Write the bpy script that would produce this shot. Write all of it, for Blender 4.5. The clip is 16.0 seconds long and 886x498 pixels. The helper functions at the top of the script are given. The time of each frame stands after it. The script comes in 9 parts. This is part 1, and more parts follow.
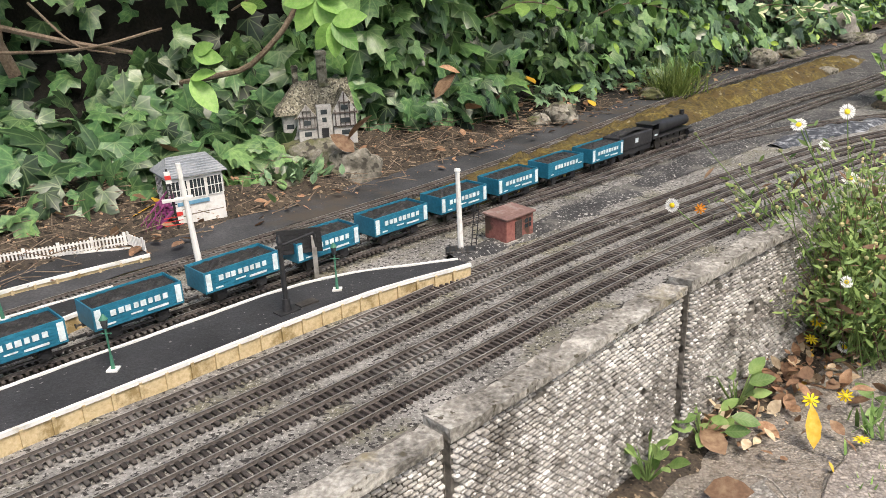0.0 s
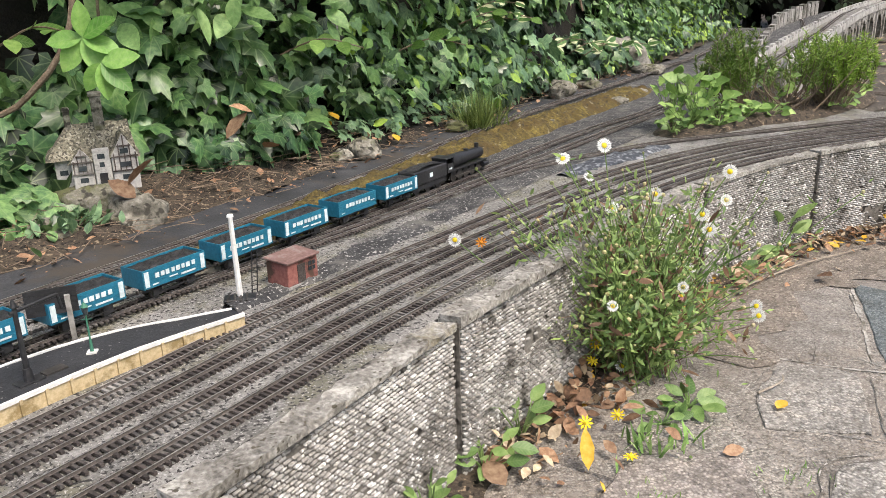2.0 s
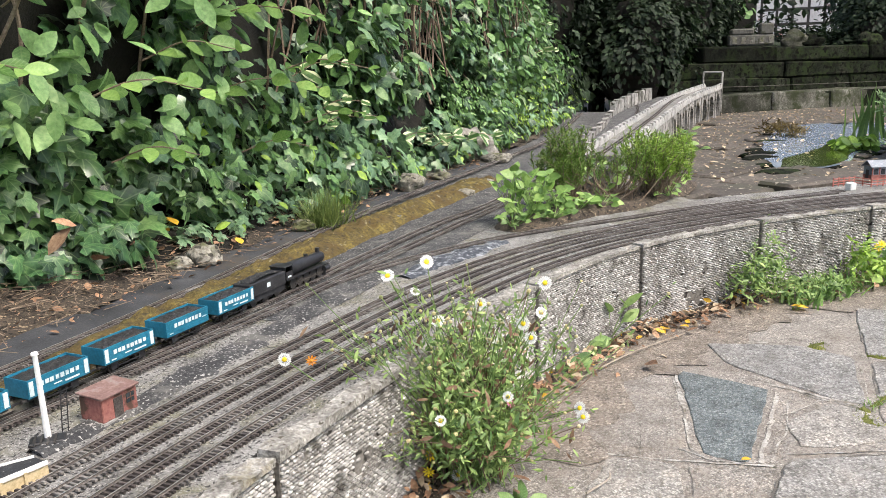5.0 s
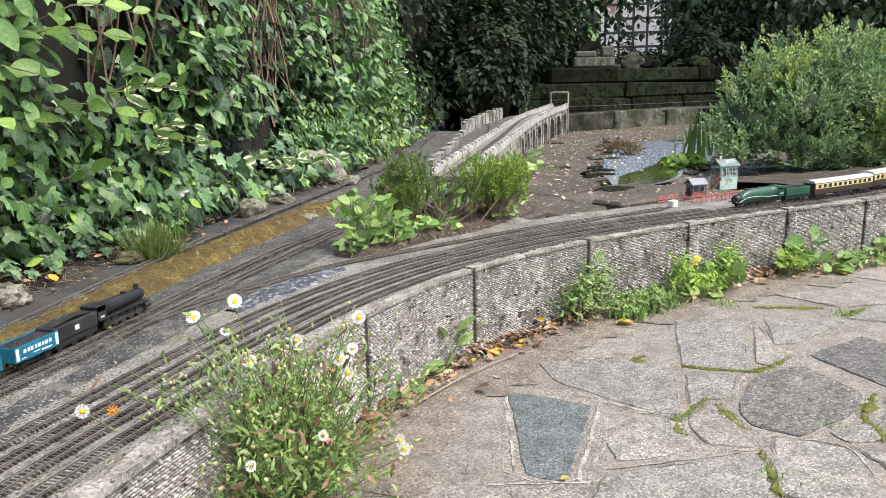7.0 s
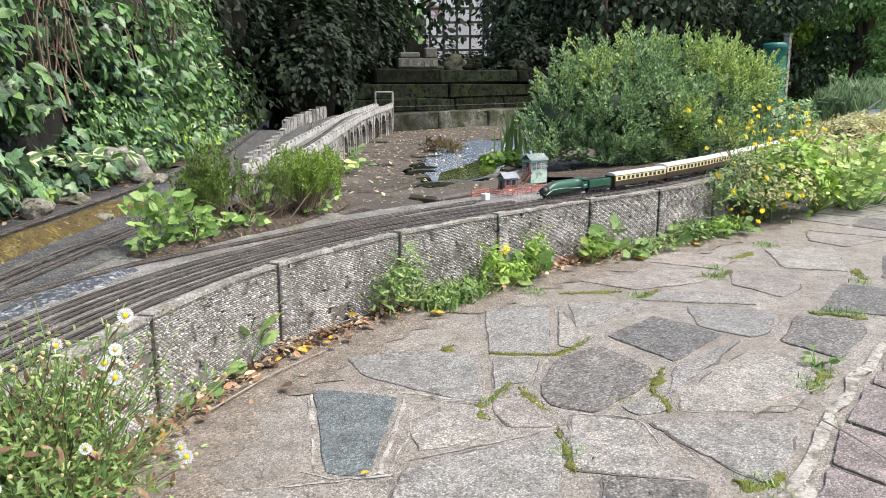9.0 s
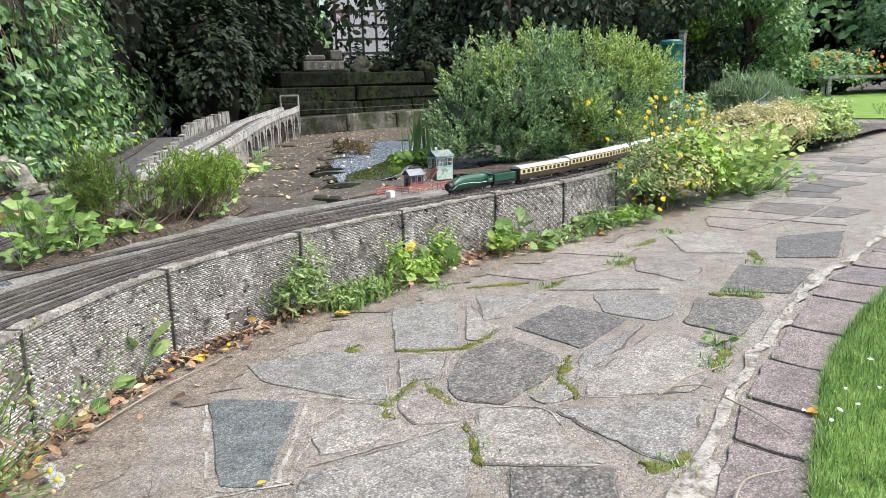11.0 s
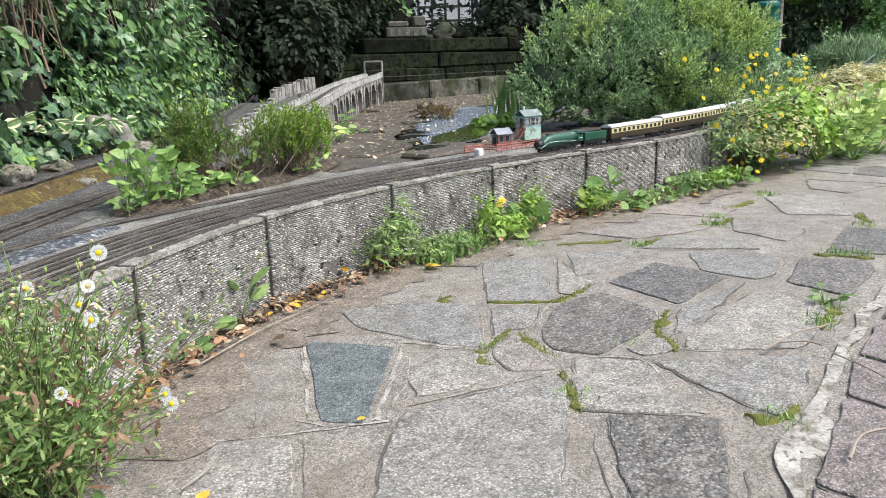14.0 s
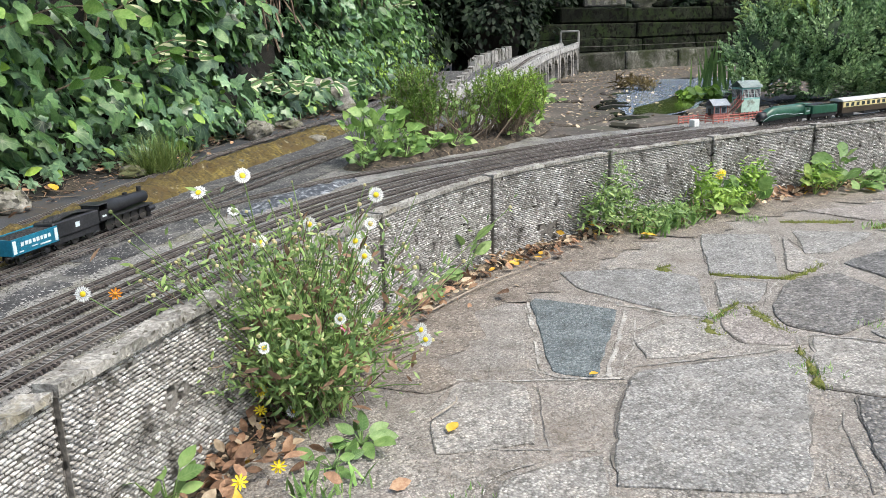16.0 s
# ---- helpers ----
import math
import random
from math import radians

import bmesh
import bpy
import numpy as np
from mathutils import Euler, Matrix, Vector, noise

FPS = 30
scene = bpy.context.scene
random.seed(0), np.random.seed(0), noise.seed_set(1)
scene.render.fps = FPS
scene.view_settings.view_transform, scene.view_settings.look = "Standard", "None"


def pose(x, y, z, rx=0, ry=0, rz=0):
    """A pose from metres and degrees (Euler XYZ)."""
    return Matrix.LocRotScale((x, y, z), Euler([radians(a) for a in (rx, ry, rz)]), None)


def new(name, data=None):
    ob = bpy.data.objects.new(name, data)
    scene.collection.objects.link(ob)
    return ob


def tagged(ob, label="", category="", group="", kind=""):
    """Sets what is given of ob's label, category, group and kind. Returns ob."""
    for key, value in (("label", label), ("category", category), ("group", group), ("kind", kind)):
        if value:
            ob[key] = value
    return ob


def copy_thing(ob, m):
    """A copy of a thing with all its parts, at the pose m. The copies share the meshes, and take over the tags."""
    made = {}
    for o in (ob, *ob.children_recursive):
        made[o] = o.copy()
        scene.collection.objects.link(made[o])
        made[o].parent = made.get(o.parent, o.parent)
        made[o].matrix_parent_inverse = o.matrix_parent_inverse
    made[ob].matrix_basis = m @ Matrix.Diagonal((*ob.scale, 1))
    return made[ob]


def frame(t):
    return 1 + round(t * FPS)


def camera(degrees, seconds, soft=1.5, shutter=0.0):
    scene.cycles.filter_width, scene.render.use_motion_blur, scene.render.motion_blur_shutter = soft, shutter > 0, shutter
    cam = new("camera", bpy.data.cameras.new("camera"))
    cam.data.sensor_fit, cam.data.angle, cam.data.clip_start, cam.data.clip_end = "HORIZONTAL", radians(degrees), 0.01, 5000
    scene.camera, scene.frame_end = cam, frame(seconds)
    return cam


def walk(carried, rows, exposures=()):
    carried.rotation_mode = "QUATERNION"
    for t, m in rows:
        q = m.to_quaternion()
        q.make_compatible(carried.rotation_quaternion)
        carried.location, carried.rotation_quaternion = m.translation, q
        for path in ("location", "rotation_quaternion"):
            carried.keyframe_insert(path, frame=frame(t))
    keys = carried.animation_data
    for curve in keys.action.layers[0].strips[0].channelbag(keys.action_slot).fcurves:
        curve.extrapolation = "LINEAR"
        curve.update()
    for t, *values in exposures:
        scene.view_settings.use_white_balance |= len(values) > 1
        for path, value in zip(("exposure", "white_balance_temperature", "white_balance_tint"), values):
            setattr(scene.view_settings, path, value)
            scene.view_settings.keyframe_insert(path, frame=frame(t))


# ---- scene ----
cam = camera(59.1, 16.0, soft=0.8)
METRES, EYE, TILT, LEAN, TURN = 0.48, 0.427, -20.0, 2.2, 0.0
ROWS = [
    (0.0, 0.0, 0.0, 0.0, 0.0, -0.0, -0.0),
    (0.5, 0.0317, 0.0019, 0.0011, -3.14, 0.01, 1.24),
    (1.0, 0.0606, 0.0034, 0.0047, -5.83, 0.2, 2.17),
    (1.5, 0.1025, 0.0062, 0.012, -8.46, 0.8, 2.9),
    (2.0, 0.1466, 0.0075, 0.026, -11.0, 1.73, 3.38),
    (2.5, 0.1601, 0.0057, 0.0339, -13.1, 2.78, 3.77),
    (3.0, 0.1808, -0.0012, 0.0498, -14.84, 3.87, 4.1),
    (5.5, 0.2685, -0.0554, 0.1257, -21.77, 6.56, 7.08),
    (6.0, 0.2959, -0.063, 0.1356, -24.02, 6.52, 7.79),
    (6.5, 0.3374, -0.0871, 0.1355, -26.8, 6.45, 8.57),
    (7.0, 0.373, -0.0919, 0.1374, -29.56, 6.3, 9.23),
    (7.5, 0.3933, -0.0913, 0.1285, -32.43, 6.03, 9.84),
    (8.0, 0.4321, -0.0801, 0.1238, -35.42, 5.51, 10.45),
    (8.5, 0.4598, -0.0859, 0.1051, -38.45, 4.88, 11.18),
    (9.0, 0.5027, -0.0889, 0.0885, -41.55, 4.24, 12.09),
    (9.5, 0.5462, -0.0843, 0.1018, -44.31, 4.02, 13.02),
    (10.0, 0.5767, -0.0801, 0.0825, -46.52, 3.82, 13.84),
    (12.5, 0.5997, -0.0414, 0.0205, -47.93, 2.81, 15.3),
    (13.0, 0.5914, -0.0197, 0.0063, -46.52, 2.58, 15.02),
    (13.5, 0.5805, -0.0047, -0.0007, -44.44, 2.43, 14.51),
    (14.0, 0.5594, 0.0028, -0.0058, -41.8, 2.43, 13.84),
    (14.5, 0.5242, 0.0096, -0.003, -38.88, 2.56, 13.05),
    (15.0, 0.4833, 0.0221, -0.0053, -35.81, 2.69, 12.13),
    (15.5, 0.445, 0.0314, -0.0086, -32.54, 2.86, 11.02),
    (16.0, 0.3886, 0.0607, -0.0148, -29.03, 3.06, 9.64),
]
walk(cam, [(t, pose(0, 0, EYE, TILT, LEAN, TURN) @ pose(METRES * x, METRES * y, METRES * z, 90 + pitch, roll, yaw)) for t, x, y, z, yaw, pitch, roll in ROWS], exposures=[(0.0, 0.76, 6900, 10), (3.0, 0.90, 6600, 10), (5.5, 1.10, 6550, 9), (9.0, 1.08, 6450, 8), (12.5, 1.01, 6350, 7), (16.0, 0.95, 6250, 6)])

SUN_EL, SUN_AZ = 58.0, 150.0

# ---- light ----
world = bpy.data.worlds.new("sky")
scene.world = world
world.use_nodes = True
wn = world.node_tree
sky = wn.nodes.new("ShaderNodeTexSky")
sky.sky_type, sky.sun_disc = "NISHITA", False
sky.sun_elevation, sky.sun_rotation = radians(SUN_EL), radians(SUN_AZ)
sky.air_density, sky.dust_density, sky.ozone_density = 1.0, 4.0, 0.6
wn.links.new(sky.outputs[0], wn.nodes["Background"].inputs[0])
wn.nodes["Background"].inputs[1].default_value = 0.15
sun = new("sun", bpy.data.lights.new("sun", "SUN"))
sun.data.energy, sun.data.angle, sun.data.color = 1.5, radians(16), (1.0, 0.95, 0.88)
sun.matrix_world = pose(0, 0, 5, 90 - SUN_EL, 0, 180 - SUN_AZ)


# ---- materials ----
def ramp(nt, fac, stops):
    r = nt.nodes.new("ShaderNodeValToRGB")
    el = r.color_ramp.elements
    while len(el) < len(stops):
        el.new(0.5)
    for e, (p, c) in zip(el, stops):
        e.position, e.color = p, (*c, 1)
    nt.links.new(fac, r.inputs[0])
    return r.outputs[0]


def noise_tex(nt, pos, scale, detail=4, rough=0.6):
    n = nt.nodes.new("ShaderNodeTexNoise")
    n.inputs["Scale"].default_value, n.inputs["Detail"].default_value, n.inputs["Roughness"].default_value = scale, detail, rough
    nt.links.new(pos, n.inputs["Vector"])
    return n.outputs[0]


def mixc(nt, fac, a, b, mode="MIX"):
    m = nt.nodes.new("ShaderNodeMix")
    m.data_type, m.blend_type = "RGBA", mode
    for sock, v in ((m.inputs[0], fac), (m.inputs[6], a), (m.inputs[7], b)):
        if isinstance(v, (int, float)):
            sock.default_value = v
        elif isinstance(v, tuple):
            sock.default_value = (*v, 1)
        else:
            nt.links.new(v, sock)
    return m.outputs[2]


def calc(nt, op, a, b=0.0, c=0.0):
    n = nt.nodes.new("ShaderNodeMath")
    n.operation = op
    for sock, v in zip(n.inputs, (a, b, c)):
        if isinstance(v, (int, float)):
            sock.default_value = v
        else:
            nt.links.new(v, sock)
    return n.outputs[0]


def vein_lines(nt, col, kind):
    """Pale veins by the leaf's own coordinates: palmate on ivy, feathered on other leaves."""
    at = nt.nodes.new("ShaderNodeAttribute")
    at.attribute_name = "leaf"
    xyz = nt.nodes.new("ShaderNodeSeparateXYZ")
    nt.links.new(at.outputs["Vector"], xyz.inputs[0])
    x, y = calc(nt, "ABSOLUTE", xyz.outputs[0]), xyz.outputs[1]
    d = x
    if kind == "ivy":
        for a in (0.52, 1.30):
            d = calc(nt, "MINIMUM", d, calc(nt, "ABSOLUTE", calc(nt, "SUBTRACT", calc(nt, "MULTIPLY", x, math.cos(a)), calc(nt, "MULTIPLY", y, math.sin(a)))))
    else:
        w = calc(nt, "PINGPONG", calc(nt, "SUBTRACT", y, calc(nt, "MULTIPLY", x, 0.9)), 0.07)
        d = calc(nt, "MINIMUM", d, calc(nt, "MULTIPLY_ADD", w, 0.8, 0.004))
    f = nt.nodes.new("ShaderNodeMapRange")
    f.inputs[1].default_value, f.inputs[2].default_value, f.inputs[3].default_value, f.inputs[4].default_value = 0.004, 0.026, 0.24 if kind == "ivy" else 0.20, 0.0
    nt.links.new(d, f.inputs[0])
    return mixc(nt, f.outputs[0], col, (0.36, 0.46, 0.22))


def material(name, stops, rough=0.85, fine=400.0, coarse=25.0, bump=0.3, dist=0.001, metal=0.0, stains=None, stain_scale=12.0, stain_at=(0.52, 0.62),
             specks=None, speck_scale=600.0, speck_at=(0.62, 0.66), island=0.0, random_object=0.0, trans=0.0, spec=0.5, tint=None, pits=None, pit_scale=350.0, pit_at=(0.60, 0.65), veins=None):
    """A worn surface: fine grain over coarse mottling, with optional stains and specks."""
    m = bpy.data.materials.new(name)
    m.use_nodes = True
    nt = m.node_tree
    b = nt.nodes["Principled BSDF"]
    pos = nt.nodes.new("ShaderNodeNewGeometry")
    p = pos.outputs["Position"]
    a, c = noise_tex(nt, p, fine), noise_tex(nt, p, coarse)
    half = nt.nodes.new("ShaderNodeMath")
    half.operation = "MULTIPLY_ADD"
    nt.links.new(a, half.inputs[0])
    half.inputs[1].default_value = 0.5
    sc = nt.nodes.new("ShaderNodeMath")
    sc.operation = "MULTIPLY"
    nt.links.new(c, sc.inputs[0])
    sc.inputs[1].default_value = 0.5
    nt.links.new(sc.outputs[0], half.inputs[2])
    n = len(stops)
    col = ramp(nt, half.outputs[0], [(0.34 + 0.32 * i / max(1, n - 1), s) for i, s in enumerate(stops)])
    if stains:
        f = ramp(nt, noise_tex(nt, p, stain_scale, 6, 0.7), [(stain_at[0], (0, 0, 0)), (stain_at[1], (1, 1, 1))])
        col = mixc(nt, f, col, stains)
    if specks:
        f = ramp(nt, noise_tex(nt, p, speck_scale, 2, 0.5), [(speck_at[0], (0, 0, 0)), (speck_at[1], (1, 1, 1))])
        col = mixc(nt, f, col, specks)
    if pits:
        shift = nt.nodes.new("ShaderNodeVectorMath")
        shift.operation = "ADD"
        shift.inputs[1].default_value = (3.7, 1.9, 5.3)
        nt.links.new(p, shift.inputs[0])
        f = ramp(nt, noise_tex(nt, shift.outputs[0], pit_scale, 2, 0.5), [(pit_at[0], (0, 0, 0)), (pit_at[1], (1, 1, 1))])
        col = mixc(nt, f, col, pits)
    for amount, out in ((island, pos.outputs["Random Per Island"]), (random_object, None)):
        if amount:
            if out is None:
                out = nt.nodes.new("ShaderNodeObjectInfo").outputs["Random"]
            lo, hi = 1 - amount, 1 + amount
            if tint:
                g = ramp(nt, out, [(0.0, tuple(lo * t for t in tint[0])), (1.0, tuple(hi * t for t in tint[1]))])
            else:
                g = ramp(nt, out, [(0.0, (lo,) * 3), (1.0, (hi,) * 3)])
            col = mixc(nt, 1.0, col, g, "MULTIPLY")
    if veins:
        col = vein_lines(nt, col, veins)
    nt.links.new(col, b.inputs["Base Color"])
    b.inputs["Roughness"].default_value, b.inputs["Metallic"].default_value = rough, metal
    b.inputs["Specular IOR Level"].default_value = spec
    if trans:
        t = nt.nodes.new("ShaderNodeBsdfTranslucent")
        nt.links.new(col, t.inputs["Color"])
        mx = nt.nodes.new("ShaderNodeMixShader")
        mx.inputs[0].default_value = trans
        nt.links.new(b.outputs[0], mx.inputs[1])
        nt.links.new(t.outputs[0], mx.inputs[2])
        nt.links.new(mx.outputs[0], nt.nodes["Material Output"].inputs["Surface"])
    if bump:
        bp = nt.nodes.new("ShaderNodeBump")
        bp.inputs["Strength"].default_value, bp.inputs["Distance"].default_value = bump, dist
        nt.links.new(half.outputs[0], bp.inputs["Height"])
        nt.links.new(bp.outputs[0], b.inputs["Normal"])
    return m


SOIL = material("soil", [(0.022, 0.017, 0.012), (0.06, 0.046, 0.033), (0.12, 0.092, 0.064)], 0.95, 300, 20, 1.0, 0.005, specks=(0.27, 0.21, 0.14), speck_scale=190, speck_at=(0.61, 0.66), pits=(0.012, 0.010, 0.007), pit_scale=150, pit_at=(0.57, 0.64))
# near-black fill whose colour stands for shade inside hedges and shrubs
LEAF_GAP_SHADE = material("leaf_gap_shade", [(0.004, 0.0035, 0.0025), (0.010, 0.009, 0.006), (0.02, 0.017, 0.011)], 0.95, 200, 14, 0.8, 0.01)
BALLAST = material("ballast", [(0.065, 0.062, 0.057), (0.18, 0.173, 0.16), (0.36, 0.348, 0.327)], 0.95, 420, 16, 0.9, 0.002,
                   stains=(0.15, 0.142, 0.09), stain_scale=11, stain_at=(0.51, 0.66), specks=(0.45, 0.435, 0.41), speck_scale=430, speck_at=(0.60, 0.67), pits=(0.03, 0.028, 0.026), pit_scale=300, pit_at=(0.56, 0.62))
ROOFING = material("tarred_felt", [(0.012, 0.0125, 0.014), (0.024, 0.025, 0.028), (0.05, 0.051, 0.055)], 0.75, 500, 18, 0.6, 0.0015, specks=(0.22, 0.21, 0.20), speck_scale=260, speck_at=(0.70, 0.73))
def aggregate(name, lows, highs, size, rough=0.68, relief=0.0018, tone=0.12, stain=(0.12, 0.108, 0.092), bald=(0.50, 0.66), film=(0.24, 0.23, 0.215), smear=0.35, dirty=(0.50, 0.74), tint=((0.98, 1.0, 1.02), (1.03, 1.0, 0.96))):
    """Worn concrete with small stones showing through a thin film of cement."""
    m = bpy.data.materials.new(name)
    m.use_nodes = True
    nt = m.node_tree
    b = nt.nodes["Principled BSDF"]
    p = nt.nodes.new("ShaderNodeNewGeometry").outputs["Position"]
    warp = nt.nodes.new("ShaderNodeVectorMath")
    warp.operation = "MULTIPLY_ADD"
    wz = nt.nodes.new("ShaderNodeTexNoise")
    wz.inputs["Scale"].default_value = 0.6 / size
    nt.links.new(p, wz.inputs["Vector"])
    nt.links.new(wz.outputs["Color"], warp.inputs[0])
    warp.inputs[1].default_value = (size * 0.7,) * 3
    nt.links.new(p, warp.inputs[2])
    v = nt.nodes.new("ShaderNodeTexVoronoi")
    v.inputs["Scale"].default_value = 1.0 / size
    nt.links.new(warp.outputs[0], v.inputs["Vector"])
    tonev = nt.nodes.new("ShaderNodeSeparateColor")
    nt.links.new(v.outputs["Color"], tonev.inputs[0])
    stones = ramp(nt, tonev.outputs[0], [(0.0, lows), (0.55, tuple((a + c) / 2 for a, c in zip(lows, highs))), (0.92, highs), (1.0, tuple(min(0.75, 1.2 * c) for c in highs))])
    gap = ramp(nt, v.outputs["Distance"], [(0.30, (1, 1, 1)), (0.66, (0.55, 0.54, 0.52))])
    stones = mixc(nt, 1.0, stones, gap, "MULTIPLY")
    fine, broad = noise_tex(nt, p, 900, 3), noise_tex(nt, p, 11, 6, 0.7)
    cement = mixc(nt, fine, tuple(0.62 * c for c in film), tuple(1.3 * c for c in film))
    worn = ramp(nt, broad, [(bald[0], (0, 0, 0)), (bald[1], (1, 1, 1))])
    thin = ramp(nt, noise_tex(nt, p, 0.35 / size, 3), [(0.44, (0, 0, 0)), (0.58, (1, 1, 1))])
    cover = calc(nt, "MULTIPLY", calc(nt, "MULTIPLY_ADD", worn, 0.55, 0.25), thin)
    col = mixc(nt, cover, stones, cement)
    patch = ramp(nt, noise_tex(nt, p, 24, 5, 0.65), [(0.36, (0.72, 0.71, 0.69)), (0.52, (1.0, 1.0, 1.0)), (0.66, (1.18, 1.15, 1.12))])
    col = mixc(nt, 1.0, col, patch, "MULTIPLY")
    lime = ramp(nt, noise_tex(nt, p, 9, 8, 0.8), [(0.60, (0, 0, 0)), (0.66, (1, 1, 1))])
    col = mixc(nt, calc(nt, "MULTIPLY", lime, smear), col, (0.46, 0.42, 0.385))
    dirt = ramp(nt, noise_tex(nt, p, 5.5, 7, 0.75), [(dirty[0], (0, 0, 0)), (dirty[1], (1, 1, 1))])
    col = mixc(nt, calc(nt, "MULTIPLY", dirt, 0.6), col, stain)
    out = nt.nodes.new("ShaderNodeObjectInfo").outputs["Random"]
    col = mixc(nt, 1.0, col, ramp(nt, out, [(0.0, tuple((1 - tone) * t for t in tint[0])), (1.0, tuple((1 + tone) * t for t in tint[1]))]), "MULTIPLY")
    nt.links.new(col, b.inputs["Base Color"])
    b.inputs["Roughness"].default_value = rough
    hi = calc(nt, "SUBTRACT", calc(nt, "MULTIPLY_ADD", broad, 1.2, calc(nt, "MULTIPLY", fine, 0.35)), calc(nt, "MULTIPLY", v.outputs["Distance"], calc(nt, "SUBTRACT", 1.15, cover)))
    bp = nt.nodes.new("ShaderNodeBump")
    bp.inputs["Strength"].default_value, bp.inputs["Distance"].default_value = 0.9, relief
    nt.links.new(hi, bp.inputs["Height"])
    nt.links.new(bp.outputs[0], b.inputs["Normal"])
    return m


MORTAR = aggregate("mortar", (0.18, 0.166, 0.15), (0.44, 0.415, 0.38), 0.0026, relief=0.0018, film=(0.34, 0.32, 0.292), smear=0.6, dirty=(0.43, 0.66), stain=(0.165, 0.135, 0.106), bald=(0.44, 0.60))
DIRTY = aggregate("stained_mortar", (0.12, 0.10, 0.082), (0.40, 0.36, 0.31), 0.0030, relief=0.0018, film=(0.22, 0.193, 0.163), stain=(0.11, 0.088, 0.066), bald=(0.44, 0.60))
SLAB = aggregate("paving_stone", (0.165, 0.158, 0.148), (0.46, 0.447, 0.422), 0.0030, relief=0.0013, film=(0.36, 0.349, 0.327))
SLAB_DARK = aggregate("rough_paving_stone", (0.075, 0.072, 0.069), (0.30, 0.29, 0.277), 0.0042, relief=0.0026, bald=(0.56, 0.72), film=(0.20, 0.193, 0.184))
SLAB_BLUE = aggregate("blue_grey_terrazzo", (0.065, 0.086, 0.094), (0.25, 0.28, 0.285), 0.0026, relief=0.0016, film=(0.145, 0.173, 0.181), smear=0.0, stain=(0.12, 0.135, 0.14))
SLAB_PINK = aggregate("pink_paving_stone", (0.18, 0.16, 0.148), (0.46, 0.422, 0.392), 0.0030, relief=0.0012, film=(0.355, 0.325, 0.302))
EDGING = aggregate("purple_edging_block", (0.14, 0.118, 0.115), (0.38, 0.335, 0.33), 0.0030, film=(0.285, 0.25, 0.245), stain=(0.12, 0.10, 0.09))
BRICK = material("weathered_model_brick", [(0.11, 0.10, 0.089), (0.235, 0.221, 0.202), (0.40, 0.384, 0.358)], 0.95, 260, 14, 0.9, 0.002,
                 stains=(0.48, 0.462, 0.435), stain_scale=18, stain_at=(0.50, 0.66), specks=(0.60, 0.585, 0.56), speck_scale=150, speck_at=(0.56, 0.64), island=0.30, random_object=0.25, pits=(0.09, 0.082, 0.071), pit_scale=30, pit_at=(0.58, 0.72))
BRICK_BED = material("brick_joint", [(0.075, 0.068, 0.058), (0.15, 0.138, 0.122), (0.25, 0.232, 0.208)], 0.95, 200, 16, 0.9, 0.003,
                     stains=(0.30, 0.285, 0.26), stain_scale=20, stain_at=(0.58, 0.68), pits=(0.025, 0.022, 0.018), pit_scale=60, pit_at=(0.56, 0.64))
COPING = material("concrete_coping", [(0.10, 0.092, 0.08), (0.26, 0.245, 0.218), (0.52, 0.50, 0.455)], 0.95, 240, 30, 1.0, 0.004,
                  stains=(0.25, 0.215, 0.13), stain_scale=14, stain_at=(0.60, 0.72), specks=(0.08, 0.07, 0.05), speck_scale=160, speck_at=(0.62, 0.68))
RAIL = material("weathered_rail", [(0.24, 0.22, 0.205), (0.40, 0.38, 0.365), (0.56, 0.545, 0.53)], 0.40, 500, 30, 0.2, 0.0003, metal=0.6)
RAIL_SIDE = material("rusty_rail_web", [(0.055, 0.046, 0.040), (0.10, 0.086, 0.076), (0.17, 0.148, 0.134)], 0.8, 500, 30, 0.2, 0.0003)
SLEEPER = material("brown_sleeper", [(0.020, 0.015, 0.013), (0.046, 0.037, 0.033), (0.10, 0.086, 0.077)], 0.85, 600, 30, 0.5, 0.0005, random_object=0.35, island=0.35,
                   stains=(0.19, 0.18, 0.165), stain_scale=14, stain_at=(0.50, 0.66))
CINDER = material("black_cinders", [(0.015, 0.015, 0.016), (0.04, 0.04, 0.041), (0.10, 0.098, 0.095)], 0.95, 420, 22, 0.9, 0.002, specks=(0.34, 0.33, 0.31), speck_scale=300, speck_at=(0.60, 0.65), stains=(0.12, 0.115, 0.105), stain_scale=20, stain_at=(0.52, 0.62))
MOSS = material("ochre_moss", [(0.038, 0.030, 0.010), (0.115, 0.085, 0.021), (0.27, 0.205, 0.052)], 0.98, 190, 30, 1.0, 0.010,
                stains=(0.090, 0.060, 0.018), stain_scale=13, stain_at=(0.46, 0.62), pits=(0.045, 0.034, 0.017), pit_scale=120, pit_at=(0.52, 0.70), specks=(0.24, 0.21, 0.13), speck_scale=70, speck_at=(0.66, 0.70))
GREEN_MOSS = material("green_moss", [(0.05, 0.06, 0.012), (0.12, 0.13, 0.025), (0.22, 0.21, 0.05)], 0.98, 300, 30, 1.0, 0.004)
STONE = material("garden_stone", [(0.085, 0.079, 0.062), (0.19, 0.178, 0.145), (0.36, 0.342, 0.295)], 0.95, 140, 22, 1.0, 0.006, stains=(0.10, 0.105, 0.045), stain_scale=16, stain_at=(0.50, 0.62), pits=(0.05, 0.046, 0.036), pit_scale=90, pit_at=(0.56, 0.64))
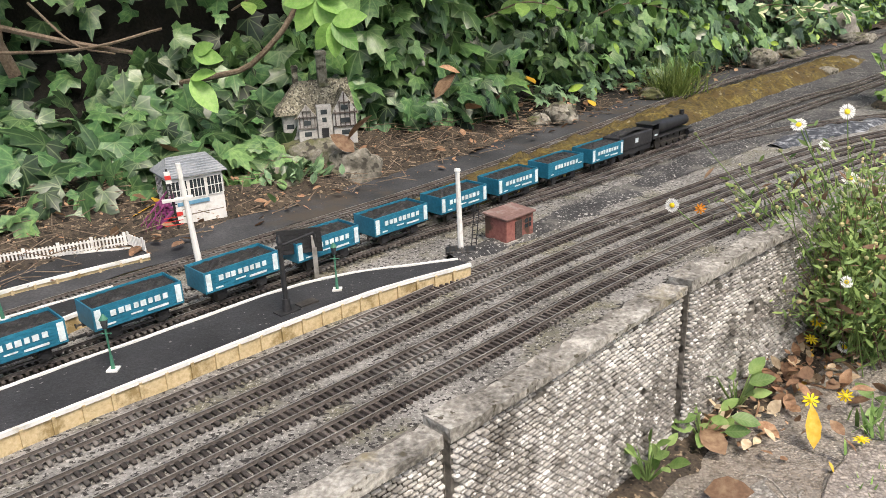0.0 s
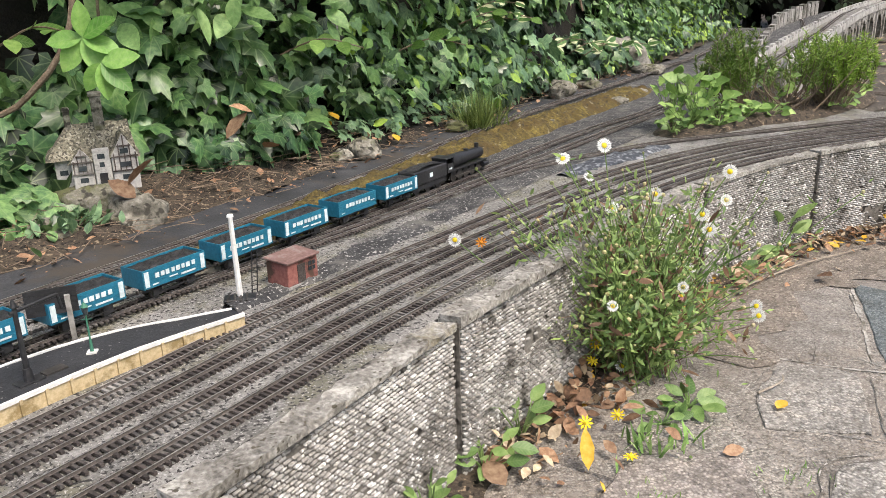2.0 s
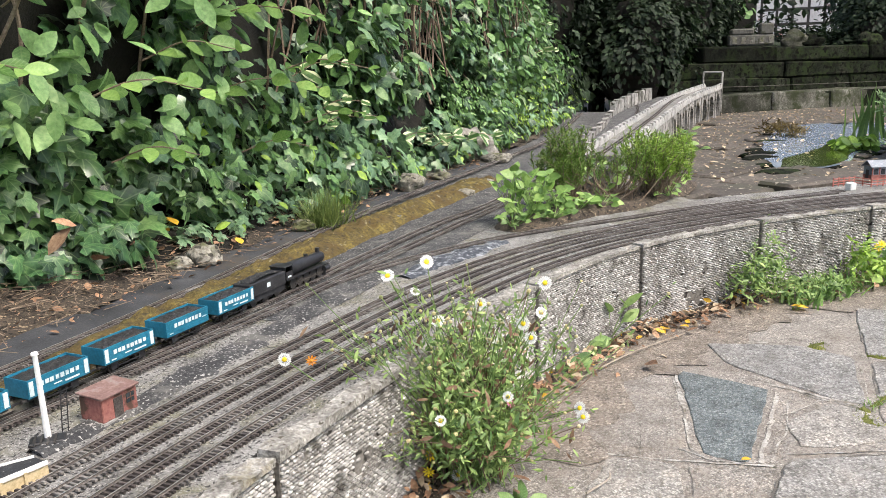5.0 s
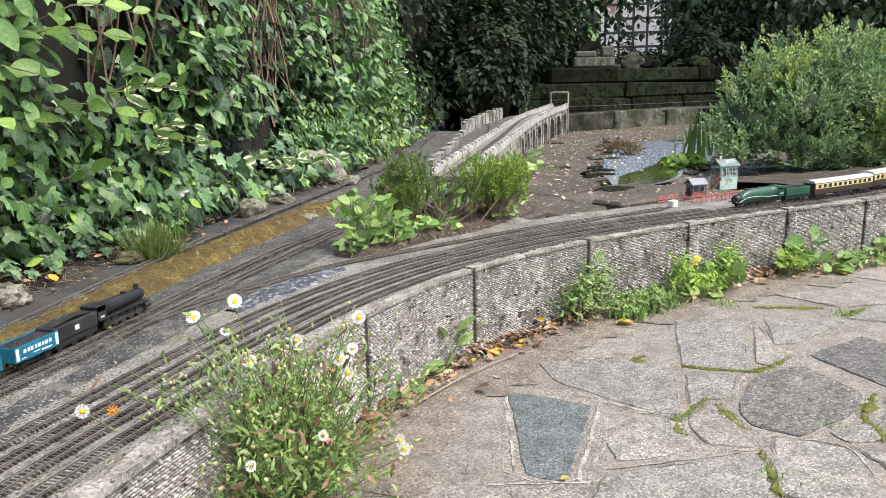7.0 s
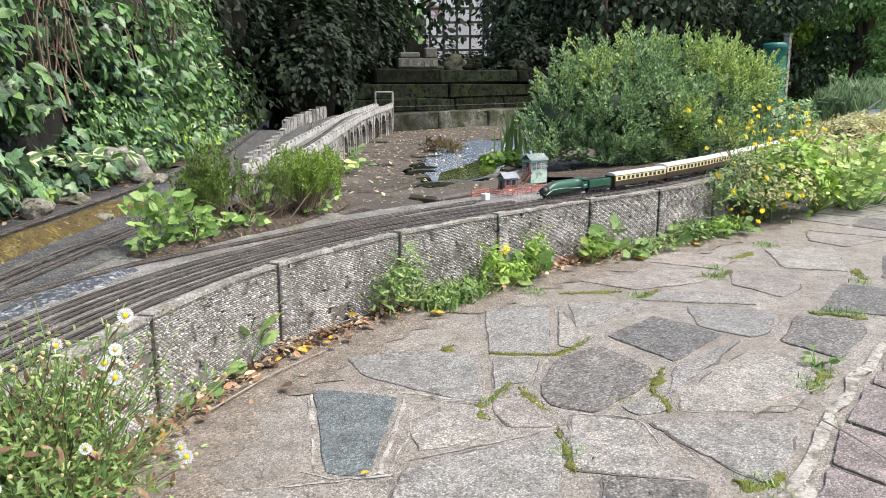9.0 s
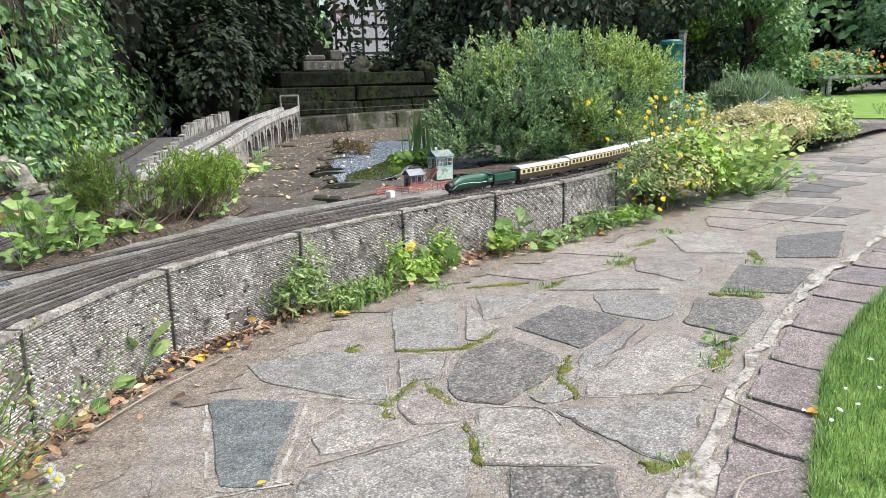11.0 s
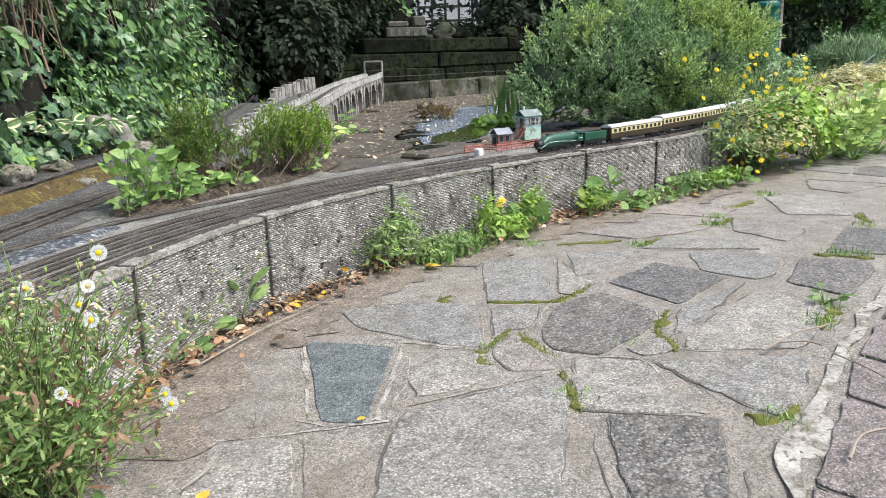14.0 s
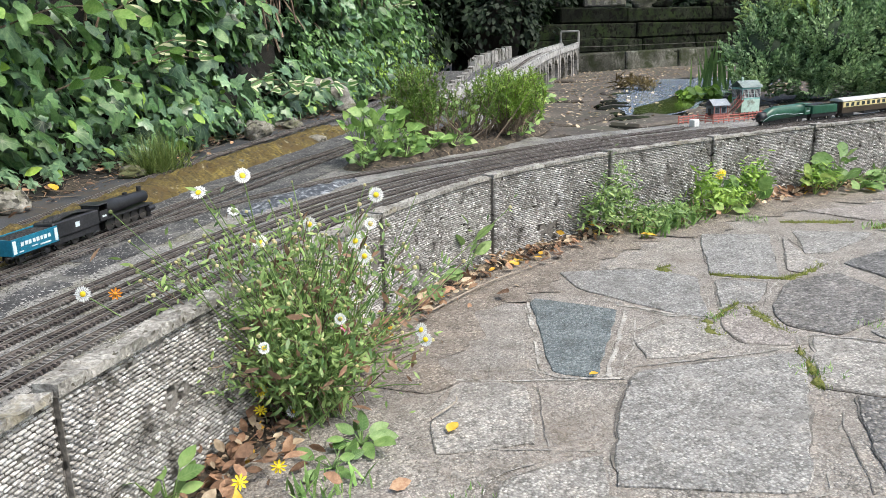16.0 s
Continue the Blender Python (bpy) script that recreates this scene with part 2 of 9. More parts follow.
# mossy stone, its colour also darkened for overhead shade at the far end
WALL_STONE = material("shaded_mossy_stone", [(0.004, 0.0045, 0.003), (0.011, 0.0135, 0.008), (0.042, 0.044, 0.031)], 0.95, 150, 9, 1.0, 0.012,
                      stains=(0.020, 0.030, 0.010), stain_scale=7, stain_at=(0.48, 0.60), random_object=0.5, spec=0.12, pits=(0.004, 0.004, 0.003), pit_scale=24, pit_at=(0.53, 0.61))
POND_STONE = material("pale_patched_stone", [(0.02, 0.021, 0.015), (0.075, 0.074, 0.058), (0.25, 0.24, 0.21)], 0.95, 120, 7, 1.0, 0.01, stains=(0.030, 0.036, 0.016), stain_scale=6, stain_at=(0.46, 0.58), random_object=0.5, spec=0.2)
CONCRETE = material("old_concrete", [(0.15, 0.142, 0.127), (0.30, 0.287, 0.265), (0.48, 0.46, 0.43)], 0.95, 120, 8, 0.7, 0.003, stains=(0.075, 0.072, 0.055), stain_scale=9, stain_at=(0.5, 0.64), pits=(0.05, 0.05, 0.035), pit_scale=40, pit_at=(0.58, 0.66))
POND_PAVING = material("wet_brown_paving", [(0.030, 0.025, 0.019), (0.072, 0.059, 0.045), (0.15, 0.125, 0.10)], 0.75, 90, 5, 0.7, 0.004,
                       stains=(0.06, 0.055, 0.035), stain_scale=3, specks=(0.36, 0.32, 0.24), speck_scale=60, speck_at=(0.66, 0.69))
GRASS = material("lawn_grass", [(0.075, 0.155, 0.04), (0.20, 0.34, 0.09), (0.42, 0.53, 0.22)], 0.8, 90, 22, 0.3, 0.002, island=0.45, trans=0.25)
LAWN = material("lawn_ground", [(0.08, 0.15, 0.025), (0.16, 0.28, 0.045), (0.25, 0.38, 0.075)], 0.95, 160, 5, 0.8, 0.01)


def foliage(name, dark, mid, light, spread=0.45, rough=0.48, trans=0.30, objects=False, vary=((0.85, 1.0, 0.7), (1.25, 1.05, 1.1)), veins=None):
    return material(name, [dark, mid, light], rough, 120, 6, 0.25, 0.0006, island=0.0 if objects else spread, random_object=spread if objects else 0.0,
                    trans=trans, spec=0.5, tint=vary, veins=veins)


IVY = foliage("ivy_leaf", (0.013, 0.046, 0.024), (0.040, 0.112, 0.050), (0.125, 0.25, 0.108), 0.9, 0.38, 0.10, vary=((0.75, 1.0, 0.9), (1.3, 1.05, 0.85)), veins="ivy")
IVY_ONE = foliage("ivy_leaf_near", (0.022, 0.066, 0.022), (0.062, 0.145, 0.044), (0.13, 0.245, 0.085), 0.6, 0.30, 0.15, objects=True, veins="ivy")
HEDGE = foliage("hedge_leaf", (0.085, 0.19, 0.06), (0.18, 0.36, 0.125), (0.32, 0.52, 0.21), 0.55, veins="feather")
IVY_PALE = foliage("fresh_ivy_leaf", (0.07, 0.16, 0.06), (0.15, 0.30, 0.115), (0.28, 0.44, 0.20), 0.5, 0.36, 0.2, veins="ivy")
CLIMBER = foliage("climber_leaf", (0.045, 0.115, 0.035), (0.095, 0.215, 0.065), (0.19, 0.345, 0.12), 0.6, 0.40, 0.25, veins="feather")
# deep shade of the far garden put into leaf colour, then a lighter copy
SHADED_LEAF = foliage("shaded_leaf", (0.006, 0.015, 0.006), (0.015, 0.033, 0.013), (0.034, 0.066, 0.025), 0.6, 0.7)
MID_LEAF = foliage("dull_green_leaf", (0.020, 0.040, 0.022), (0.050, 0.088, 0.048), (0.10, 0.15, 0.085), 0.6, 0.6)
IVY_SMALL = foliage("small_ivy_leaf", (0.032, 0.080, 0.042), (0.076, 0.162, 0.082), (0.165, 0.285, 0.145), 0.75, 0.36, 0.15, veins="ivy")
LIME = foliage("lime_leaf", (0.12, 0.25, 0.03), (0.23, 0.41, 0.06), (0.37, 0.54, 0.11), veins="feather")
VARIEGATED = foliage("cream_variegated_leaf", (0.06, 0.15, 0.05), (0.12, 0.26, 0.08), (0.24, 0.38, 0.14))
vt = VARIEGATED.node_tree
vat = vt.nodes.new("ShaderNodeAttribute")
vat.attribute_name = "leaf"
vxyz = vt.nodes.new("ShaderNodeSeparateXYZ")
vt.links.new(vat.outputs["Vector"], vxyz.inputs[0])
vpos = vt.nodes.new("ShaderNodeNewGeometry").outputs["Position"]
vedge = calc(vt, "ADD", calc(vt, "ABSOLUTE", vxyz.outputs[0]), calc(vt, "MULTIPLY", noise_tex(vt, vpos, 90, 3), 0.12))
vmask = ramp(vt, vedge, [(0.185, (0, 0, 0)), (0.20, (1, 1, 1))])
vb = vt.nodes["Principled BSDF"]
vgreen = vb.inputs["Base Color"].links[0].from_socket
vcol = mixc(vt, vmask, vgreen, (0.70, 0.72, 0.46))
vt.links.new(vcol, vb.inputs["Base Color"])
for vn in vt.nodes:
    if vn.type == "BSDF_TRANSLUCENT":
        vt.links.new(vcol, vn.inputs["Color"])
MOSS_GREEN = foliage("moss_tip", (0.07, 0.10, 0.02), (0.16, 0.22, 0.045), (0.30, 0.37, 0.10), 0.5, 0.8)
BUSH = foliage("shrub_leaf", (0.105, 0.195, 0.088), (0.225, 0.355, 0.163), (0.42, 0.545, 0.285), 0.6, vary=((0.8, 1.0, 0.85), (1.12, 1.02, 1.05)))
HEATHER = foliage("heather_needle", (0.09, 0.18, 0.025), (0.17, 0.31, 0.045), (0.28, 0.44, 0.08))
DAISY_LEAF = foliage("daisy_leaf", (0.11, 0.20, 0.06), (0.205, 0.33, 0.105), (0.35, 0.47, 0.19), 0.5, vary=((0.8, 1.0, 0.85), (1.15, 1.0, 0.95)))
TWIG = material("twig_bark", [(0.08, 0.056, 0.038), (0.18, 0.135, 0.095), (0.31, 0.245, 0.18)], 0.9, 300, 20, 0.6, 0.001)
PALE_DEAD = material("bleached_dead_leaf", [(0.22, 0.15, 0.09), (0.42, 0.33, 0.22), (0.62, 0.53, 0.38)], 0.8, 160, 12, 0.4, 0.001, island=0.5, trans=0.1)
DEAD = material("dead_leaf", [(0.15, 0.080, 0.045), (0.33, 0.19, 0.11), (0.55, 0.38, 0.235)], 0.8, 160, 12, 0.4, 0.001, random_object=0.45, island=0.4, trans=0.1)
YELLOW_LEAF = material("yellow_leaf", [(0.50, 0.27, 0.02), (0.66, 0.40, 0.035), (0.75, 0.52, 0.10)], 0.6, 160, 12, 0.3, 0.0008, trans=0.15)
PETAL = material("white_petal", [(0.72, 0.72, 0.70), (0.80, 0.80, 0.78), (0.86, 0.86, 0.85)], 0.7, 200, 20, 0.1, 0.0003, trans=0.2)
PETAL_PINK = material("pink_petal", [(0.62, 0.16, 0.28), (0.72, 0.25, 0.38), (0.8, 0.4, 0.5)], 0.7, 200, 20, 0.1, 0.0003, trans=0.2)
YELLOW = material("yellow_petal", [(0.70, 0.48, 0.01), (0.80, 0.60, 0.015), (0.85, 0.68, 0.05)], 0.7, 200, 20, 0.2, 0.0003)


# ---- shapes ----
def part(name, bm, mat, parent=None, label="", smooth=False):
    me = bpy.data.meshes.new(name)
    bm.to_mesh(me)
    bm.free()
    return piece(name, me, mat, parent, label, smooth)


def piece(name, me, mat, parent=None, label="", smooth=False):
    if mat and not me.materials:
        me.materials.append(mat)
    if smooth:
        me.shade_smooth()
    ob = new(name, me)
    if parent:
        ob.parent = parent
    if label:
        tagged(ob, label)
    return ob


def raw(name, verts, faces, mat, parent=None, label="", smooth=False):
    me = bpy.data.meshes.new(name)
    me.from_pydata([tuple(v) for v in verts], [], [tuple(f) for f in faces])
    me.update()
    return piece(name, me, mat, parent, label, smooth)


def big_mesh(name, verts, tris, mat, parent=None, label="", smooth=False):
    """A mesh from large arrays of places and triangles."""
    me = bpy.data.meshes.new(name)
    nv, nf = len(verts), len(tris)
    me.vertices.add(nv)
    me.vertices.foreach_set("co", np.asarray(verts, np.float32).ravel())
    me.loops.add(nf * 3)
    me.loops.foreach_set("vertex_index", np.asarray(tris, np.int32).ravel())
    me.polygons.add(nf)
    me.polygons.foreach_set("loop_start", np.arange(0, nf * 3, 3, dtype=np.int32))
    me.update(calc_edges=True)
    me.validate()
    return piece(name, me, mat, parent, label, smooth)


def root(name, m=None, label="", category="", group="", kind=""):
    ob = new(name)
    ob.empty_display_size = 0.05
    if m is not None:
        ob.matrix_world = m
    return tagged(ob, label, category, group, kind)


def box(bm, x0, x1, y0, y1, z0, z1, m=None, bevel=0.0):
    made = bmesh.ops.create_cube(bm, size=1)["verts"]
    bmesh.ops.scale(bm, vec=(x1 - x0, y1 - y0, z1 - z0), verts=made)
    bmesh.ops.translate(bm, vec=((x0 + x1) / 2, (y0 + y1) / 2, (z0 + z1) / 2), verts=made)
    if bevel:
        edges = list({e for v in made for e in v.link_edges})
        made = list({v for f in bmesh.ops.bevel(bm, geom=edges, offset=bevel, segments=1, affect="EDGES")["faces"] for v in f.verts} | {v for v in made if v.is_valid})
    if m is not None:
        bmesh.ops.transform(bm, matrix=m, verts=made)
    return made


def boxed(name, x0, x1, y0, y1, z0, z1, mat, parent=None, label="", bevel=0.0, m=None):
    bm = bmesh.new()
    box(bm, x0, x1, y0, y1, z0, z1, m, bevel)
    return part(name, bm, mat, parent, label)


def tube(bm, a, b, r0, r1=None, seg=6):
    a, b = Vector(a), Vector(b)
    d = b - a
    m = Matrix.Translation((a + b) / 2) @ d.to_track_quat("Z", "Y").to_matrix().to_4x4()
    return bmesh.ops.create_cone(bm, cap_ends=True, segments=seg, radius1=r0, radius2=r0 if r1 is None else r1, depth=d.length, matrix=m)["verts"]


def spline(pts, step):
    """Points at an even step along a smooth curve through pts."""
    p = np.array(pts, float)
    ext = np.vstack([2 * p[0] - p[1], p, 2 * p[-1] - p[-2]])
    out = []
    for i in range(1, len(ext) - 2):
        a, b, c, d = ext[i - 1:i + 3]
        for t in np.linspace(0, 1, 24, endpoint=False):
            out.append(0.5 * (2 * b + (c - a) * t + (2 * a - 5 * b + 4 * c - d) * t * t + (3 * b - a - 3 * c + d) * t ** 3))
    out = np.array(out + [p[-1]])
    s = np.concatenate([[0], np.cumsum(np.linalg.norm(np.diff(out, axis=0), axis=1))])
    k = np.linspace(0, s[-1], max(2, int(s[-1] / step) + 1))
    return np.column_stack([np.interp(k, s, out[:, j]) for j in range(out.shape[1])])


def normals2(c):
    """Unit normals to the left of a plan curve."""
    d = np.gradient(c[:, :2], axis=0)
    d /= np.linalg.norm(d, axis=1)[:, None]
    return np.column_stack([-d[:, 1], d[:, 0]])


def shifted(c, off):
    out = c.copy()
    out[:, :2] += normals2(c) * off
    return out


def smooth_noise(v, scale, seed=0.0):
    return noise.noise(Vector((v[0] * scale + seed, v[1] * scale - seed, (v[2] if len(v) > 2 else 0) * scale + 2 * seed)))


def ribbon(name, a, b, mat, rows=6, rough=0.0, scale=40.0, kind="structure", label="", category="", parent=None, skirt=0.0):
    """A sheet between two curves with the same number of points."""
    n = len(a)
    vs, fs = [], []
    for i in range(n):
        for j in range(rows + 1):
            p = a[i] * (1 - j / rows) + b[i] * (j / rows)
            p = np.array([p[0], p[1], p[2] + rough * smooth_noise(p, scale)])
            vs.append(p)
    w = rows + 1
    for i in range(n - 1):
        for j in range(rows):
            fs.append((i * w + j, i * w + j + 1, (i + 1) * w + j + 1, (i + 1) * w + j))
    ob = raw(name, vs, fs, mat, parent, smooth=True)
    if kind:
        tagged(ob, label, category, kind=kind)
    return ob


def lift(c, z):
    return np.column_stack([c[:, 0], c[:, 1], np.full(len(c), z)])


IVY_SHAPE = ([(0, 0, 0), (0.30, -0.12, -0.03), (0.48, 0.10, -0.07), (0.26, 0.28, 0.0), (0.30, 0.62, -0.06), (0.12, 0.66, 0.0), (0, 1.0, -0.10),
              (-0.12, 0.66, 0.0), (-0.30, 0.62, -0.06), (-0.26, 0.28, 0.0), (-0.48, 0.10, -0.07), (-0.30, -0.12, -0.03), (0, 0.35, 0.05)],
             [(12, i, i + 1) for i in range(11)] + [(12, 11, 0)])
OVAL_SHAPE = ([(0, 0, 0), (0.22, 0.25, 0.04), (0.27, 0.52, 0.04), (0.16, 0.80, 0.0), (0, 1.0, -0.08), (-0.16, 0.80, 0.0), (-0.27, 0.52, 0.04),
               (-0.22, 0.25, 0.04), (0, 0.5, -0.03)], [(8, i, (i + 1) % 8) for i in range(8)])
OVAL_EDGE = [(0.27 * math.sin(math.pi * t) ** 0.75 * (1.12 - 0.3 * t), t, 0.045 * math.sin(math.pi * t) - 0.09 * t * t) for t in [k / 8 for k in range(1, 8)]]
OVAL_FINE = ([(0, 0, 0)] + OVAL_EDGE + [(0, 1.0, -0.10)] + [(-x, y, z) for x, y, z in reversed(OVAL_EDGE)] + [(0, 0.30, -0.02), (0, 0.66, -0.045)],
             [(16, i, i + 1) for i in range(0, 4)] + [(16, 4, 17)] + [(17, i, i + 1) for i in range(4, 12)] + [(16, 17, 12)] + [(16, i, (i + 1) % 16) for i in range(12, 16)])
BLADE_SHAPE = ([(-0.06, 0, 0), (0.06, 0, 0), (0.07, 0.5, 0.02), (-0.07, 0.5, 0.02), (0, 1.0, -0.05)], [(0, 1, 2), (0, 2, 3), (3, 2, 4)])
NEEDLE_SHAPE = ([(-0.05, 0, 0), (0.05, 0, 0), (0, 1.0, 0.0)], [(0, 1, 2)])


def leaf_frames(n, rng, normal, droop, jitter=0.6):
    """Axes of leaves: facing along normal, with the tip along droop, both shaken."""
    nn = np.asarray(normal, float) + rng.normal(0, jitter, (n, 3))
    nn /= np.linalg.norm(nn, axis=1)[:, None]
    t = np.asarray(droop, float) + rng.normal(0, 0.6, (n, 3))
    t -= nn * (t * nn).sum(1)[:, None]
    t /= np.linalg.norm(t, axis=1)[:, None] + 1e-9
    return np.cross(t, nn), t, nn


def own_coords(me, v):
    """Store each leaf's own shape coordinates on its points."""
    me.attributes.new("leaf", "FLOAT_VECTOR", "POINT").data.foreach_set("vector", np.asarray(v, np.float32).ravel())


def leaf_cloud(name, pts, frames, sizes, shape, mat, parent=None, label="", kind=""):
    """Many leaves of one shape in a single mesh."""
    pts = np.asarray(pts, float)
    v, f = np.array(shape[0], float), np.array(shape[1], int)
    x, y, z = frames
    s = np.asarray(sizes, float)[:, None, None]
    verts = pts[:, None, :] + s * (v[None, :, 0:1] * x[:, None, :] + v[None, :, 1:2] * y[:, None, :] + v[None, :, 2:3] * z[:, None, :])
    tris = f[None] + (np.arange(len(pts)) * len(v))[:, None, None]
    ob = big_mesh(name, verts.reshape(-1, 3), tris.reshape(-1, 3), mat, parent, label, smooth=len(v) > 7)
    own_coords(ob.data, np.tile(v, (len(pts), 1)))
    if kind:
        ob["kind"] = kind
    return ob


def leaf_mesh(name, shape, mat):
    me = bpy.data.meshes.new(name)
    me.from_pydata(shape[0], [], shape[1])
    me.materials.append(mat)
    own_coords(me, shape[0])
    if len(shape[0]) > 7:
        me.shade_smooth()
    return me


def leaf_parts(name, pts, frames, sizes, me, parent):
    """Leaves as objects of their own that share a mesh."""
    for p, x, y, z, s in zip(pts, *frames, sizes):
        ob = new(name, me)
        ob.parent = parent
        ob.matrix_world = Matrix(((x[0] * s, y[0] * s, z[0] * s, p[0]), (x[1] * s, y[1] * s, z[1] * s, p[1]), (x[2] * s, y[2] * s, z[2] * s, p[2]), (0, 0, 0, 1)))
# ---- the plan ----
BED, RAIL_FOOT, WALL_TOP, PLATFORM = 0.143, 0.1435, 0.163, 0.1570
WALL = spline([(-0.75, -0.33), (-0.30, 0.12), (0.02, 0.435), (0.20, 0.62), (0.40, 0.80), (0.65, 1.0), (0.94, 1.15), (1.28, 1.225), (1.60, 1.24), (1.95, 1.23),
               (2.26, 1.21), (2.60, 1.22), (3.1, 1.28), (4.2, 1.47), (6.5, 1.93), (9.0, 2.5)], 0.02)
IVY_LINE = spline([(-1.7, 0.35), (-1.1, 0.72), (-0.72, 0.98), (-0.45, 1.12), (-0.22, 1.20), (0.02, 1.27), (0.20, 1.43), (0.36, 1.57), (0.64, 1.93), (1.0, 2.34),
                   (1.46, 2.86), (2.2, 3.78), (3.0, 4.9), (3.6, 5.8), (4.3, 6.7), (5.5, 7.6)], 0.05)


def wall_span(x0, x1, off=0.0):
    c = shifted(WALL, off)
    return c[(WALL[:, 0] >= x0) & (WALL[:, 0] <= x1)]


# ground that reaches the horizon
bm = bmesh.new()
bmesh.ops.create_grid(bm, x_segments=40, y_segments=40, size=60)
for v in bm.verts:
    v.co.z = -0.03
tagged(part("ground", bm, SOIL), "dark bare garden soil under the whole place", "ground", kind="structure")

# the patio: a bed of mortar, later covered with slabs
outer = wall_span(-0.72, 9.0)
near = np.column_stack([np.linspace(-1.3, 9.6, len(outer)), np.full(len(outer), -2.6)])
k = np.linspace(0, 1, len(outer))
LAWN_EDGE = spline([(0.2, -0.66), (0.72, -0.03), (1.08, 0.165), (1.30, 0.222), (1.49, 0.268), (1.76, 0.298), (2.12, 0.305), (2.83, 0.295), (4.0, 0.42), (5.6, 0.83), (9.0, 1.75), (14, 3.0)], 0.03)
patio = ribbon("patio", lift(outer, -0.001), lift(near, -0.001), MORTAR, 60, 0.0010, 3.0, label="", category="")
tagged(patio, "worn grey crazy paving with cracked mortar joints", "paving", kind="structure")
far_lawn = np.column_stack([LAWN_EDGE[:, 0] + 2.0, LAWN_EDGE[:, 1] - 8.0])
lawn = ribbon("lawn", lift(LAWN_EDGE, 0.006), lift(far_lawn, 0.006), LAWN, 20, 0.006, 4.0)
tagged(lawn, "bright green mown lawn beside the path", "lawn", kind="structure")

# raised bed under the tracks
main = spline([(-0.75, -0.33), (0.0, 0.42), (0.45, 0.84)], 0.02)
back = spline([(-1.75, 0.67), (-0.95, 1.37), (-0.2, 2.1)], 0.02)
back = back[np.linspace(0, len(back) - 1, len(main)).astype(int)]
tagged(ribbon("trackbed", lift(shifted(main, 0.02), BED - 0.0012), lift(back, BED - 0.0012), BALLAST, 60, 0.0016, 30), "grey brown ballasted bed of the garden railway", "trackbed", kind="structure")
cur = wall_span(0.38, 9.0, 0.02)
tagged(ribbon("trackbed", lift(cur, BED - 0.0004), lift(wall_span(0.38, 9.0, 0.34), BED - 0.0004), BALLAST, 14, 0.0014, 30), "grey ballasted bed along the curved brick wall", "trackbed", kind="structure")
fill = wall_span(0.5, 1.42, 0.32)
tagged(ribbon("trackbed", lift(fill, BED - 0.0008), lift(wall_span(0.5, 1.42, 0.47), BED - 0.001), BALLAST, 8, 0.0014, 30), "grey ballast between the diverging tracks", "trackbed", kind="structure")
lf = spline([(0.30, 1.02), (0.75, 1.45), (1.12, 1.78), (1.6, 2.26), (2.5, 3.22), (3.5, 4.32)], 0.03)
lb = spline([(-0.30, 1.5), (0.2, 1.9), (0.55, 2.3), (1.0, 2.85), (1.8, 3.8), (2.9, 5.1)], 0.03)
lb = lb[np.linspace(0, len(lb) - 1, len(lf)).astype(int)]
tagged(ribbon("trackbed", lift(lf, BED + 0.0006), lift(lb, BED + 0.0006), CINDER, 30, 0.002, 30), "dark ballasted bed leading to the viaduct", "trackbed", kind="structure")


# ---- brick retaining wall ----
wall = root("retaining_wall", label="low weathered model brick retaining wall with concrete coping", category="wall", kind="structure")
PIERS = [-0.20, -0.008, 0.20, 0.65, 0.94, 1.28, 1.60, 1.95, 2.26, 2.60]
BRICKS_NEAR, brick_rng = [], np.random.default_rng(5)
ARC = np.concatenate([[0], np.cumsum(np.linalg.norm(np.diff(WALL, axis=0), axis=1))])


def at_arc(s, off=0.0):
    x, y = np.interp(s, ARC, WALL[:, 0]), np.interp(s, ARC, WALL[:, 1])
    d = np.array([np.interp(s + 0.01, ARC, WALL[:, 0]) - np.interp(s - 0.01, ARC, WALL[:, 0]), np.interp(s + 0.01, ARC, WALL[:, 1]) - np.interp(s - 0.01, ARC, WALL[:, 1])])
    d /= np.linalg.norm(d) + 1e-12
    nrm = np.array([-d[1], d[0]])
    return np.array([x, y]) + nrm * off, d, nrm


def arc_of(x):
    return float(np.interp(x, WALL[:, 0], ARC))


def strip(name, s0, s1, off0, off1, z0, z1, mat, parent, rough=0.0, step=0.02, label=""):
    """A solid band that follows the wall's line."""
    n = max(2, int((s1 - s0) / step) + 1)
    vs, fs = [], []
    for s in np.linspace(s0, s1, n):
        j = [rough * (0.6 * smooth_noise((s, q, 0), 22, q * 9) + 0.6 * smooth_noise((s, q, 0), 75, q * 5)) for q in range(4)]
        for q, (o, z) in enumerate(((off0, z0), (off1, z0), (off1, z1), (off0, z1))):
            p, _, _ = at_arc(s, o + (j[q] if z == z1 else 0))
            vs.append((p[0], p[1], z + (j[(q + 1) % 4] if z == z1 else 0)))
    for i in range(n - 1):
        for q in range(4):
            fs.append((i * 4 + q, i * 4 + (q + 1) % 4, i * 4 + 4 + (q + 1) % 4, i * 4 + 4 + q))
    fs += [(3, 2, 1, 0), (n * 4 - 4, n * 4 - 3, n * 4 - 2, n * 4 - 1)]
    return raw(name, vs, fs, mat, parent, label)


